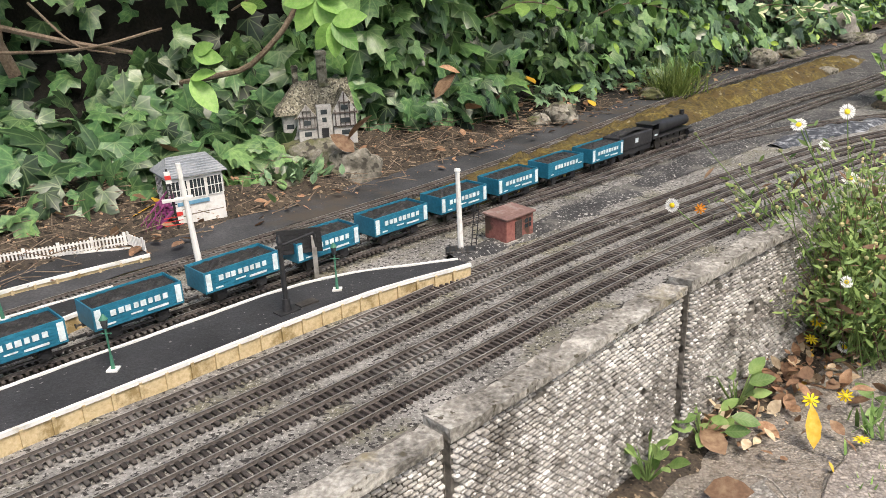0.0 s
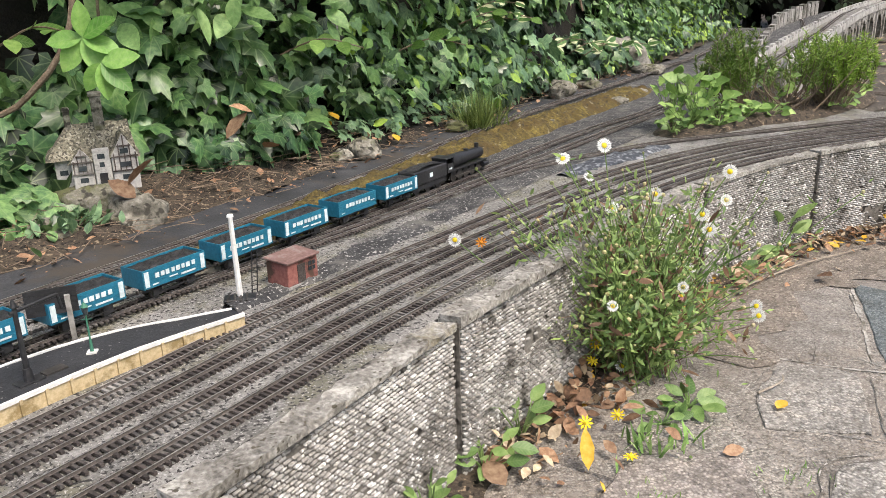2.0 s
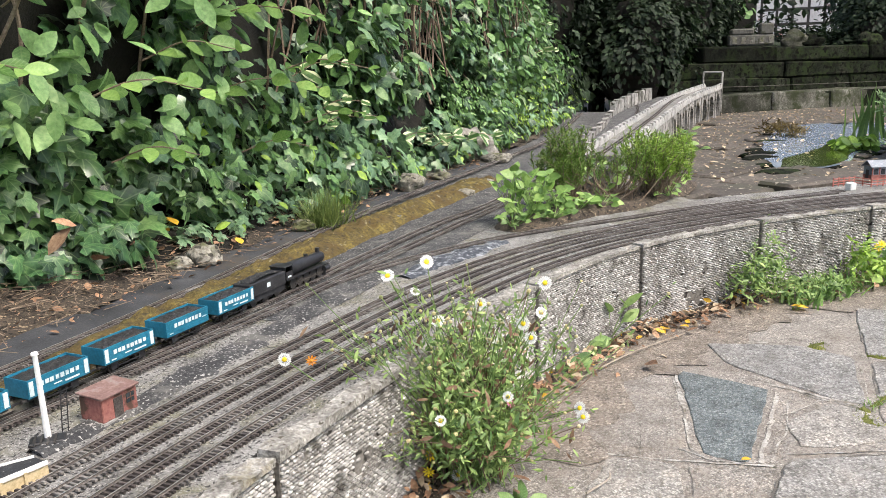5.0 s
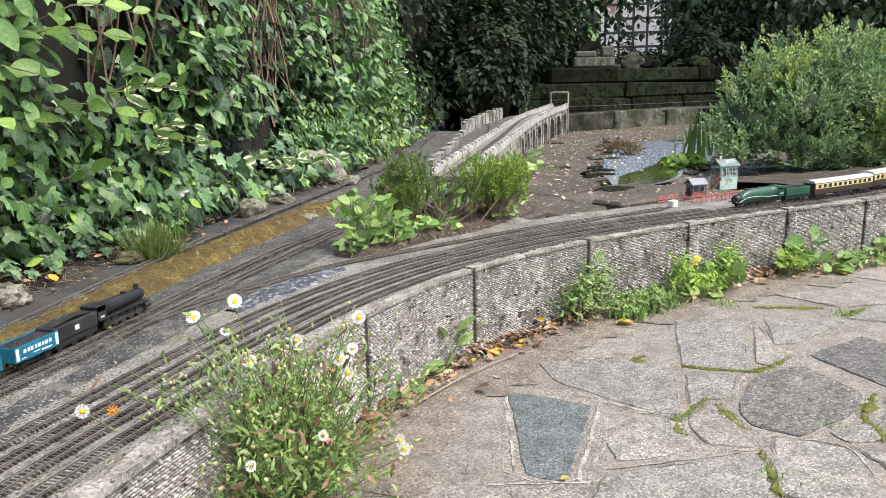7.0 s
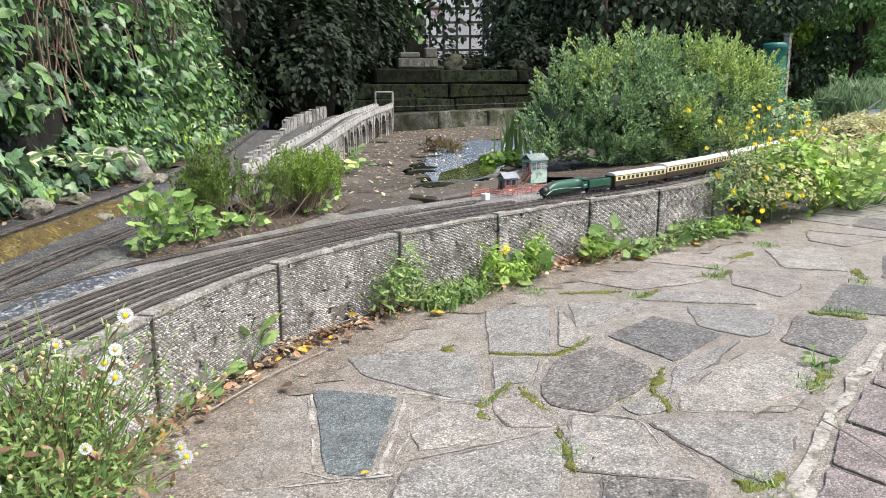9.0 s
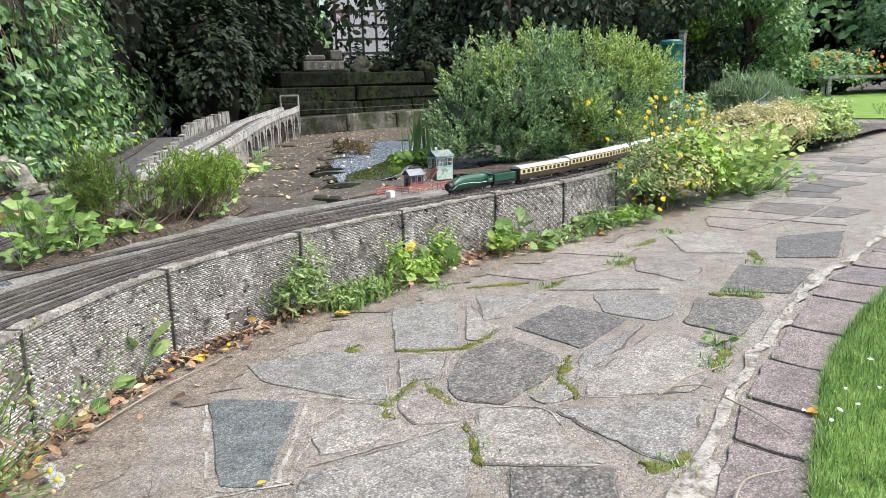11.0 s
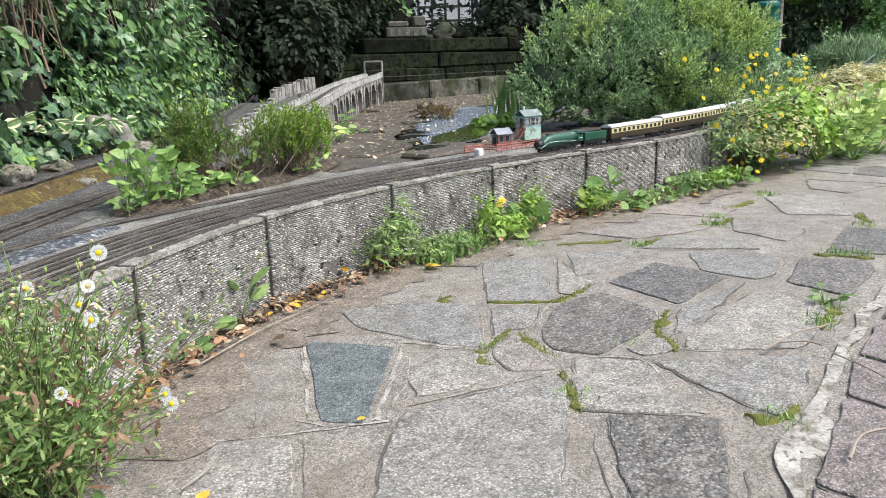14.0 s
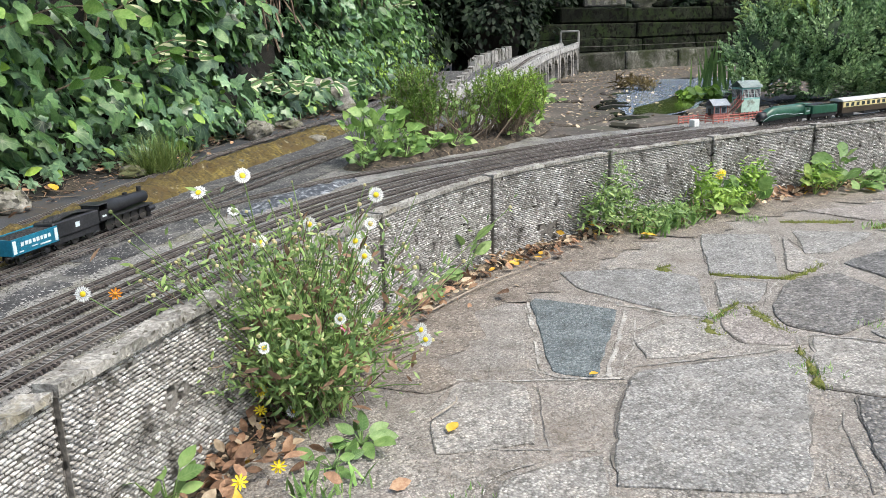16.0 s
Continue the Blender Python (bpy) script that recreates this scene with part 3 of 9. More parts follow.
edges_s = [arc_of(x) for x in PIERS]
spans = [(arc_of(-0.6), edges_s[0])] + list(zip(edges_s[:-1], edges_s[1:])) + [(edges_s[-1], arc_of(3.4))]
COURSE, LONG = 0.0036, 0.0080
BRICK_V, BRICK_F = [], []
near_bricks = []
for n, (s0, s1) in enumerate(spans):
    strip("panel", s0, s1 - 0.0005, 0.004, 0.028, -0.02, 0.1535, BRICK_BED, wall)
    strip("coping", s0 + 0.001, s1 - 0.005, -0.0025 if n < 4 else -0.0005, 0.0185, 0.1540, WALL_TOP - (0.0015 * (n % 3) if n < 4 else 0.0035), COPING, wall, 0.008 if n < 4 else 0.005, 0.004, "rough lichen-stained concrete coping")
    strip("pier", s0 + 0.0008, s0 + 0.030, -0.0012, 0.004, -0.02, 0.1545, BRICK_BED, wall, 0.001)
    strip("cap", s0 - 0.001, s0 + 0.036, -0.0045 if n < 4 else -0.003, 0.020, 0.1550, WALL_TOP + (0.0018 if n < 4 else -0.0006), COPING, wall, 0.004, 0.008, "pale concrete pier cap")
    for c in range(42):
        z = 0.001 + c * COURSE
        s = s0 + 0.003 - (c % 2) * LONG / 2
        while s < s1 - 0.006:
            a, b = max(s, s0 + 0.0012), min(s + LONG - brick_rng.uniform(0.0005, 0.0012), s1 - 0.0012)
            s += LONG
            if b - a < 0.002 or brick_rng.random() < 0.03 + 0.9 * (smooth_noise((a, z, 0), 17, 3.0) + 0.5 * smooth_noise((a, z, 0), 50, 1.0) > 0.56):
                continue
            proud = -0.0038 if a < s0 + 0.028 else 0.003
            proud -= brick_rng.uniform(0.0, 0.0015)
            near_bricks.append((a, b, z + brick_rng.uniform(-0.0004, 0.0004), COURSE - brick_rng.uniform(0.0005, 0.0010), proud, n))


def brick_verts(a, b, z, h, proud):
    out = []
    for s, o, zz, pull in ((a, 0.006, z, 0), (b, 0.006, z, 0), (b, 0.006, z + h, 0), (a, 0.006, z + h, 0),
                           (a, proud, z, 1), (b, proud, z, 1), (b, proud, z + h, 1), (a, proud, z + h, 1)):
        e = 0.0006 * pull
        p, _, _ = at_arc(s + (e if s == a else -e), o)
        out.append((p[0], p[1], zz + (e if zz == z else -e)))
    return out


BRICK_FACES = [(4, 5, 6, 7), (0, 1, 5, 4), (1, 2, 6, 5), (2, 3, 7, 6), (3, 0, 4, 7)]
# ---- tracks ----
GAUGE = 0.0128
sleeper_mesh = bpy.data.meshes.new("sleeper")
bm = bmesh.new()
box(bm, -0.0118, 0.0118, -0.00142, 0.00142, -0.0005, 0.0018)
for v in bm.verts:
    if v.co.z > 0.001:
        v.co.x *= 0.985
        v.co.y *= 0.9
bm.to_mesh(sleeper_mesh)
bm.free()
sleeper_mesh.materials.append(SLEEPER)


def track(pts, label, near=None, group="tracks of the garden railway"):
    """A model railway track along pts (x, y, z of the bed); sleepers between the two distances of near are parts."""
    c = spline(pts, 0.0029)
    t = root("railway_track", label=label, category="railway track", group=group)
    nrm = normals2(c)
    for side in (-1, 1):
        vs, fs = [], []
        r = c[::3]
        for p, n in zip(r, nrm[::3]):
            for o, z in ((-0.0010, 0.0014), (-0.0004, 0.0018), (-0.0004, 0.0034), (-0.00062, 0.0040), (0.00062, 0.0040), (0.0004, 0.0034), (0.0004, 0.0018), (0.0010, 0.0014)):
                q = p[:2] + n * (side * (GAUGE / 2 + 0.0004) + o)
                vs.append((q[0], q[1], p[2] + z))
        for i in range(len(r) - 1):
            for j in range(7):
                fs.append((i * 8 + j, i * 8 + j + 1, i * 8 + 9 + j, i * 8 + 8 + j))
        rail = raw("rail", vs, fs, RAIL, t, "thin weathered steel rail")
        rail.data.materials.append(RAIL_SIDE)
        rail.data.polygons.foreach_set("material_index", [0 if k % 7 == 3 else 1 for k in range(len(fs))])
    rng = np.random.default_rng(len(c))
    joined = []
    for k, i in enumerate(range(1, len(c) - 1, 2)):
        p, n = c[i], nrm[i]
        a = math.atan2(n[1], n[0]) + rng.normal(0, 0.02)
        m = pose(p[0], p[1], p[2] + rng.uniform(-0.0006, 0.0003), 0, 0, math.degrees(a))
        if near and near[0] <= p[0] <= near[1]:
            ob = new("sleeper", sleeper_mesh)
            ob.parent, ob.matrix_world = t, m
        else:
            joined.append(m)
    if joined:
        base = np.array([v.co[:] for v in sleeper_mesh.vertices])
        tri = [(0, 1, 2)]
        sleeper_mesh.calc_loop_triangles()
        tri = np.array([lt.vertices[:] for lt in sleeper_mesh.loop_triangles])
        vs = np.concatenate([base @ np.array(m.to_3x3()).T + np.array(m.translation) for m in joined])
        fs = (tri[None] + (np.arange(len(joined)) * len(base))[:, None, None]).reshape(-1, 3)
        tagged(big_mesh("sleeper_run", vs, fs, SLEEPER, t), kind="stuff")
    return c


def along_wall(off, x0, x1, z=RAIL_FOOT):
    c = wall_span(x0, x1, off)
    return [(x, y, z) for x, y in c[::8]]


track(along_wall(0.074, -0.62, 2.3), "brown sleepered model railway track beside the brick wall", (-0.10, 0.28))
track(along_wall(0.112, -0.62, 8.8), "brown sleepered model railway track curving along the wall", (-0.12, 0.28))
T2 = track(along_wall(0.150, -0.64, 8.8), "weathered model railway track in grey ballast", (-0.16, 0.26))
track(along_wall(0.188, -0.66, 1.9), "weathered model railway track beside the platform edge", (-0.20, 0.22))
track([(0.36, 1.18, RAIL_FOOT + 0.001), (0.48, 1.262, RAIL_FOOT), (0.61, 1.325, RAIL_FOOT), (0.79, 1.392, RAIL_FOOT)] + along_wall(0.245, 1.10, 1.85), "weathered outer track of the curve beside the knoll")
siding = track([(0.95, 1.345, RAIL_FOOT), (1.2, 1.42, RAIL_FOOT), (1.5, 1.475, RAIL_FOOT), (1.80, 1.50, RAIL_FOOT)], "short siding ending at the red fence")
B_LINE = [(-1.5, -0.635), (-1.0, -0.135), (-0.4, 0.465), (0.0, 0.866), (0.40, 1.268), (0.70, 1.565), (0.93, 1.765), (1.4, 2.25), (2.1, 3.0), (2.9, 4.0), (3.5, 4.95)]
B = track([(x, y, RAIL_FOOT + 0.003 + max(0, x - 1.2) * 0.03) for x, y in B_LINE], "main line track on which the coal train stands", (0.10, 0.55))
C_LINE = [(-0.16, 0.708), (-0.06, 0.802), (0.05, 0.895), (0.20, 1.025), (0.40, 1.215), (0.70, 1.505), (1.0, 1.79), (1.6, 2.36), (2.5, 3.32), (3.4, 4.32), (4.2, 5.1)]
track([(x, y, RAIL_FOOT + 0.0024 + max(0, x - 1.1) * 0.04) for x, y in C_LINE], "main line track running on to the viaduct", (-0.05, 0.42))
U_LINE = [(-1.0, 0.03), (-0.6, 0.43), (-0.38, 0.65), (-0.11, 0.92), (0.02, 1.06), (0.14, 1.20), (0.31, 1.41), (0.43, 1.56), (0.64, 1.80), (0.84, 2.02), (1.33, 2.55), (1.9, 3.22), (2.9, 4.65)]
track([(x, y, RAIL_FOOT + 0.004 + 0.006 * min(1, max(0, x + 0.3))) for x, y in U_LINE], "single track on the mossy ledge below the ivy", (-0.30, 0.25))


# ---- hedge and ivy bank ----
def bank(s, v):
    """A place on the overgrown bank: s metres along it, v metres up its face."""
    n = len(IVY_LINE)
    f = min(max(s / 0.05, 0), n - 1.001)
    i = int(f)
    p = IVY_LINE[i] * (1 - (f - i)) + IVY_LINE[i + 1] * (f - i)
    d = IVY_LINE[i + 1] - IVY_LINE[i]
    d /= np.linalg.norm(d)
    nrm = np.array([-d[1], d[0]])
    out = 0.75 * v if v < 0.12 else 0.09 + (v - 0.12) * 0.42
    z = BED + (0.55 * v if v < 0.12 else 0.066 + (v - 0.12) * 0.93)
    lean = max(0.0, min(1.0, (6.2 - s) / 1.6))
    out -= lean * (max(0.0, min(v, 0.8) - 0.27) * 0.36 + max(0.0, v - 0.8) * 0.10)
    # extra overhang, mostly above the view, added to shade the ivy below
    out -= max(0.0, min(1.0, (2.1 - s) / 0.4)) * max(0.0, min(v, 0.75) - 0.31) * 0.55
    bulge = 0.10 * smooth_noise((s, v), 2.3) + 0.05 * smooth_noise((s, v), 6.0, 4.0)
    out += bulge * min(1, v * 3)
    return np.array([p[0] + nrm[0] * out, p[1] + nrm[1] * out, z]), np.array([-nrm[0] * 0.85, -nrm[1] * 0.85, 0.5])


HEDGE_LEN = 0.05 * (len(IVY_LINE) - 1)
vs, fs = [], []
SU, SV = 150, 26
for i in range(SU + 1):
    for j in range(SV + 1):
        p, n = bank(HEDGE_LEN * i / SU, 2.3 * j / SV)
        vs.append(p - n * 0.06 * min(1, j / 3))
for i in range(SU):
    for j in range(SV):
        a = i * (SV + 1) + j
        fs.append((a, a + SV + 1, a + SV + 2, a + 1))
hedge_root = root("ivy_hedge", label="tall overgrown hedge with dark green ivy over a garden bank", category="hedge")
# backing sheet of the bank, coloured as the shade in the leaf gaps
raw("bank", vs, fs, LEAF_GAP_SHADE, hedge_root, "earth bank behind the leaves, coloured near black as the shade between them", smooth=True)


HOLLOW = (1.54, 0.37)


def scatter(n, s0, s1, v0, v1, rng, push=0.05, power=1.0, full=False):
    s, v = rng.uniform(s0, s1, n * 3), v0 + (v1 - v0) * rng.uniform(0, 1, n * 3) ** power
    keep = [smooth_noise((a, b), 2.6, 9.0) + 0.6 * smooth_noise((a, b), 7.0, 2.0) > (-9 if full else -0.12 - 0.6 * max(0, 0.25 - b)) for a, b in zip(s, v)]
    keep = np.array(keep) & ~((s > 3.42) & (s < 3.82) & (v > 0.33) & (v < 1.25) & (rng.uniform(0, 1, n * 3) < 0.80)) & ~((((s - 2.72) / 0.26) ** 2 + ((v - 0.55) / 0.26) ** 2 < 1) & (rng.uniform(0, 1, n * 3) < 0.82))
    keep &= ~((((s - HOLLOW[0]) / 0.22) ** 2 + ((v - HOLLOW[1]) / 0.16) ** 2 < 1) & (rng.uniform(0, 1, n * 3) < 0.85))
    keep &= ~((s > 2.10) & (s < 2.62) & (v < 0.11))
    s, v = s[keep][:n], v[keep][:n]
    ps, ns = [], []
    for a, b in zip(s, v):
        p, nn = bank(a, b)
        ps.append(p + nn * (rng.normal(0, push) + (0.0 if full else min(1, b * 4) * 0.075 * smooth_noise((a, b), 5.5, 3.0))))
        ns.append(nn)
    return np.array(ps), np.array(ns)


rng = np.random.default_rng(11)
DOWN = np.array([[0, 0, -0.9]])


def foliage_patch(name, n, s0, s1, v0, v1, size, shape, mat, push=0.05, power=1.0, jitter=0.45, kind="stuff", out=0.0, full=False):
    p, nn = scatter(n, s0, s1, v0, v1, rng, push, power, full)
    p = p + nn * out
    n = len(p)
    return leaf_cloud(name, p, leaf_frames(n, rng, nn, DOWN + nn * 0.5, jitter), rng.uniform(*size, n), shape, mat, hedge_root, kind=kind)


foliage_patch("ivy_leaves", 2150, 0.2, 2.28, 0.07, 0.30, (0.022, 0.058), IVY_SHAPE, IVY, 0.03)
foliage_patch("ivy_leaves", 1700, 0.2, 2.9, 0.22, 0.85, (0.026, 0.062), IVY_SHAPE, IVY, 0.02, jitter=0.5, out=-0.03)
foliage_patch("ivy_leaves", 700, 0.7, 1.75, 0.12, 0.62, (0.026, 0.062), IVY_SHAPE, IVY, 0.02, jitter=0.5, out=-0.02, full=True)
foliage_patch("hedge_leaves", 950, 1.62, 3.1, 0.24, 1.05, (0.038, 0.064), OVAL_FINE, HEDGE, 0.045, 0.8, 0.5, out=0.075)
foliage_patch("ivy_leaves", 1500, 2.75, 3.7, 0.06, 1.1, (0.034, 0.066), IVY_SHAPE, IVY_SMALL, 0.04, out=0.03)
foliage_patch("ivy_leaves", 2600, 2.1, 4.2, 0.02, 0.50, (0.024, 0.052), IVY_SHAPE, IVY_SMALL, 0.04)
foliage_patch("ivy_leaves", 3200, 3.7, 6.6, 0.02, 0.75, (0.024, 0.050), IVY_SHAPE, IVY_SMALL, 0.05)
foliage_patch("climber_leaves", 2000, 3.78, 6.4, 0.16, 1.15, (0.034, 0.062), OVAL_FINE, CLIMBER, 0.05, jitter=0.55, out=0.06)
foliage_patch("climber_leaves", 520, 2.9, 3.5, 0.30, 1.1, (0.034, 0.060), OVAL_SHAPE, CLIMBER, 0.05, jitter=0.55, out=0.06)
foliage_patch("cress_leaves", 620, 3.70, 4.25, 0.10, 0.30, (0.014, 0.026), OVAL_SHAPE, HEDGE, 0.03, out=0.05, full=True)
foliage_patch("cress_leaves", 500, 4.6, 5.4, 0.03, 0.26, (0.014, 0.028), OVAL_SHAPE, LIME, 0.03, out=0.04, full=True)
foliage_patch("hedge_leaves", 2200, 0.0, 4.5, 0.75, 1.6, (0.035, 0.065), OVAL_FINE, HEDGE, 0.07)
foliage_patch("hedge_leaves", 2600, 4.6, 7.5, 0.25, 1.9, (0.028, 0.055), OVAL_SHAPE, CLIMBER, 0.09)
foliage_patch("shaded_leaves", 4200, 6.6, HEDGE_LEN, 0.03, 2.3, (0.05, 0.09), IVY_SHAPE, SHADED_LEAF, 0.10)
foliage_patch("shaded_leaves", 2600, 0.0, 7.0, 1.3, 2.3, (0.05, 0.085), OVAL_SHAPE, HEDGE, 0.10)
foliage_patch("lime_leaves", 560, 2.2, 7.2, 0.02, 0.30, (0.018, 0.040), OVAL_SHAPE, LIME, 0.04, 1.4, out=0.03)
foliage_patch("mid_leaves", 700, 2.2, 4.4, 0.03, 0.34, (0.024, 0.048), IVY_SHAPE, IVY_PALE, 0.04, out=0.035)
# ---- ledge, moss bank and platforms ----
CREAM = material("cream_paint", [(0.42, 0.32, 0.17), (0.58, 0.46, 0.27), (0.68, 0.57, 0.38)], 0.85, 400, 30, 0.3, 0.0005, stains=(0.30, 0.22, 0.10), stain_scale=30)
CHALK = material("white_paint", [(0.60, 0.59, 0.56), (0.74, 0.73, 0.70), (0.82, 0.81, 0.79)], 0.75, 300, 30, 0.2, 0.0003, stains=(0.42, 0.39, 0.33), stain_scale=40, stain_at=(0.58, 0.75))
BLACK = material("black_paint", [(0.010, 0.010, 0.011), (0.022, 0.022, 0.024), (0.045, 0.045, 0.048)], 0.5, 300, 30, 0.2, 0.0003)
IRON = material("dark_iron", [(0.02, 0.018, 0.016), (0.045, 0.04, 0.036), (0.08, 0.07, 0.06)], 0.6, 300, 30, 0.3, 0.0003)
GREEN_PAINT = material("green_paint", [(0.03, 0.13, 0.085), (0.05, 0.19, 0.12), (0.08, 0.25, 0.17)], 0.6, 300, 30, 0.2, 0.0003)
RED_PAINT = material("red_paint", [(0.45, 0.02, 0.02), (0.58, 0.035, 0.03), (0.66, 0.08, 0.06)], 0.6, 300, 30, 0.2, 0.0003)
BROWN_RED = material("faded_red_timber", [(0.17, 0.055, 0.045), (0.27, 0.10, 0.082), (0.35, 0.15, 0.125)], 0.85, 300, 30, 0.4, 0.0005, stains=(0.09, 0.05, 0.035), stain_scale=35)
PURPLE = material("plum_paint", [(0.13, 0.02, 0.08), (0.20, 0.035, 0.13), (0.27, 0.07, 0.18)], 0.6, 300, 30, 0.2, 0.0003)
SLATE = material("grey_slate", [(0.17, 0.19, 0.21), (0.27, 0.29, 0.315), (0.37, 0.39, 0.41)], 0.8, 300, 30, 0.3, 0.0004)
GLASS = material("dark_pane", [(0.02, 0.025, 0.03), (0.04, 0.05, 0.055), (0.07, 0.08, 0.085)], 0.12, 100, 20, 0.0)
FELT = material("grey_roofing_felt", [(0.018, 0.019, 0.021), (0.04, 0.042, 0.046), (0.08, 0.081, 0.086)], 0.85, 420, 14, 0.5, 0.001, stains=(0.06, 0.05, 0.04), stain_scale=9)
PALE_GRAVEL = material("pale_gravel", [(0.016, 0.019, 0.025), (0.055, 0.062, 0.075), (0.46, 0.48, 0.50)], 0.9, 170, 60, 1.0, 0.003)

uc = spline([(x, y) for x, y in U_LINE if x <= 1.4], 0.02)
felt = ribbon("ledge", lift(shifted(uc, 0.015), BED + 0.006), lift(shifted(uc, 0.085), BED + 0.009), FELT, 6, 0.004, 14)
tagged(felt, "dark grey roofing felt ledge beside the upper track", "ledge", kind="structure")


def smear(name, pts, width, mat, label, z=0.005, taper=0.6, rough=0.002, category="ground"):
    """A low irregular patch along a line."""
    c = spline(pts, 0.012)
    n = len(c)
    w = np.array([width * (0.35 + 0.65 * math.sin(math.pi * (0.08 + 0.84 * i / (n - 1)))) * (1 + 0.35 * smooth_noise(c[i], 25)) for i in range(n)])
    a, b = c.copy(), c.copy()
    nn = normals2(c)
    a[:, :2] += nn * (w * 0.5)[:, None]
    b[:, :2] -= nn * (w * 0.5)[:, None]
    ob = ribbon(name, lift(a, BED), lift(b, BED), mat, 8, rough, 60, kind="")
    for i, v in enumerate(ob.data.vertices):
        u = (i % 9) / 8
        v.co.z += z * min(1, 5 * u, 5 * (1 - u)) - 0.0032
    return tagged(ob, label, category, kind="structure")


smear("cinder_patch", [(0.0, 0.745), (0.12, 0.865), (0.27, 1.02), (0.46, 1.20)], 0.050, CINDER, "black cinder patch between the tracks beside the red hut", 0.0058, rough=0.004)
GRAVEL_LINE = [(0.50, 1.185), (0.58, 1.25), (0.66, 1.30), (0.76, 1.36)]
smear("gravel_patch", GRAVEL_LINE, 0.075, PALE_GRAVEL, "pale blue grey gravel heap between two tracks", 0.0062, rough=0.005)


def mound(name, pts, width, height, mat, label, category, lump=0.35, scale=28.0, base=BED, step=0.012, rows=12):
    """A long lumpy bank with a rounded section."""
    c = spline(pts, step)
    nn = normals2(c)
    vs, fs = [], []
    n = len(c)
    for i in range(n):
        t = i / (n - 1)
        fade = min(1, t * 8, (1 - t) * 8)
        for j in range(rows + 1):
            u = j / rows
            w = width * (0.75 + 0.25 * fade) * (1 + 0.18 * smooth_noise(c[i], 9))
            p = c[i, :2] + nn[i] * (u - 0.5) * w
            z = height * fade * (math.sin(math.pi * u) ** 0.6) * (1 + lump * smooth_noise((p[0], p[1], 0), scale) + 0.5 * lump * smooth_noise((p[0], p[1], 3), scale * 2.7)) - 0.004
            vs.append((p[0], p[1], base + z))
    w = rows + 1
    for i in range(n - 1):
        for j in range(rows):
            fs.append((i * w + j, (i + 1) * w + j, (i + 1) * w + j + 1, i * w + j + 1))
    return tagged(raw(name, vs, fs, mat, smooth=True), label, category)


MOSS_LINE = [(-0.10, 0.865), (0.0, 0.965), (0.10, 1.075), (0.22, 1.21), (0.36, 1.385), (0.50, 1.54), (0.66, 1.71), (0.82, 1.87), (1.0, 2.06), (1.15, 2.22)]
mound("moss_bank", MOSS_LINE, 0.112, 0.024, MOSS, "ochre and brown moss covering a low stone kerb", "moss", 0.55, 44)["kind"] = "stuff"
mrng = np.random.default_rng(3)


def lump(name, x, y, z, r, mat, label, category="rock", squash=(1, 1, 0.7), seed=0, sub=3, rough=0.35):
    bm = bmesh.new()
    bmesh.ops.create_icosphere(bm, subdivisions=sub, radius=1)
    for v in bm.verts:
        d = 1 + rough * smooth_noise(v.co, 1.3, seed) + 0.5 * rough * smooth_noise(v.co, 3.1, seed + 5)
        v.co = Vector((v.co.x * squash[0], v.co.y * squash[1], v.co.z * squash[2])) * d * r
    ob = part(name, bm, mat, smooth=True)
    ob.location = (x, y, z)
    return tagged(ob, label, category)


for i, t in enumerate(np.linspace(0.03, 0.95, 26)):
    c = spline(MOSS_LINE, 0.01)
    p = c[int(t * (len(c) - 1))] + mrng.normal(0, 0.010, 2)
    lump("kerb_stone", p[0] + 0.012, p[1] - 0.012, BED + 0.004, mrng.uniform(0.012, 0.022), STONE if i % 3 == 0 else MOSS, "small mossy kerb stone in the bank", "stone", (1.3, 1.0, 0.75), i * 1.7, 2)["group"] = "stones in the moss bank"


def platform(name, front, back, label, front_wall=True, z=PLATFORM, end_wall=False):
    """A model station platform: tarred deck, whitened edge, cream wall with battens."""
    r = root(name, label=label, category="platform")
    f, b = spline(front, 0.01), spline(back, 0.01)
    b = b[np.linspace(0, len(b) - 1, len(f)).astype(int)]
    ribbon("deck", lift(f, z), lift(b, z), ROOFING, 4, 0.0008, 40, kind="", parent=r)
    for c, side in ((f, -1), (b, 1)):
        n = normals2(c)
        inner = c + n * 0.0016 * (-side)
        vs, fs = [], []
        for i in range(len(c)):
            wob = 0.0006 * smooth_noise(c[i], 60)
            o = c[i] + n[i] * (0.0014 * side)
            vs += [(o[0], o[1], z - 0.002), (o[0], o[1], z + 0.0012 + wob), (inner[i][0] + wob, inner[i][1], z + 0.0012), (inner[i][0], inner[i][1], z - 0.001)]
        for i in range(len(c) - 1):
            for q in range(3):
                fs.append((i * 4 + q, i * 4 + 4 + q, i * 4 + 5 + q, i * 4 + 1 + q))
        raw("edge_strip", vs, fs, CHALK, r, "chipped white edging line")
        vs = [v for i in range(len(c)) for v in ((c[i][0], c[i][1], BED - 0.002), (c[i][0], c[i][1], z - 0.001))]
        fs = [(i * 2, i * 2 + 2, i * 2 + 3, i * 2 + 1) for i in range(len(c) - 1)]
        raw("side_wall", vs, fs, CREAM, r, "cream painted wall")
        if side == -1:
            for i in range(1, len(c) - 1, 2):
                d = c[i + 1] - c[i - 1]
                a = math.degrees(math.atan2(d[1], d[0]))
                ob = boxed("batten", -0.0012, 0.0012, -0.0022, 0.0005, 0, z - BED - 0.001, CREAM, r, m=None)
                ob.matrix_world = pose(c[i][0], c[i][1], BED, 0, 0, a)
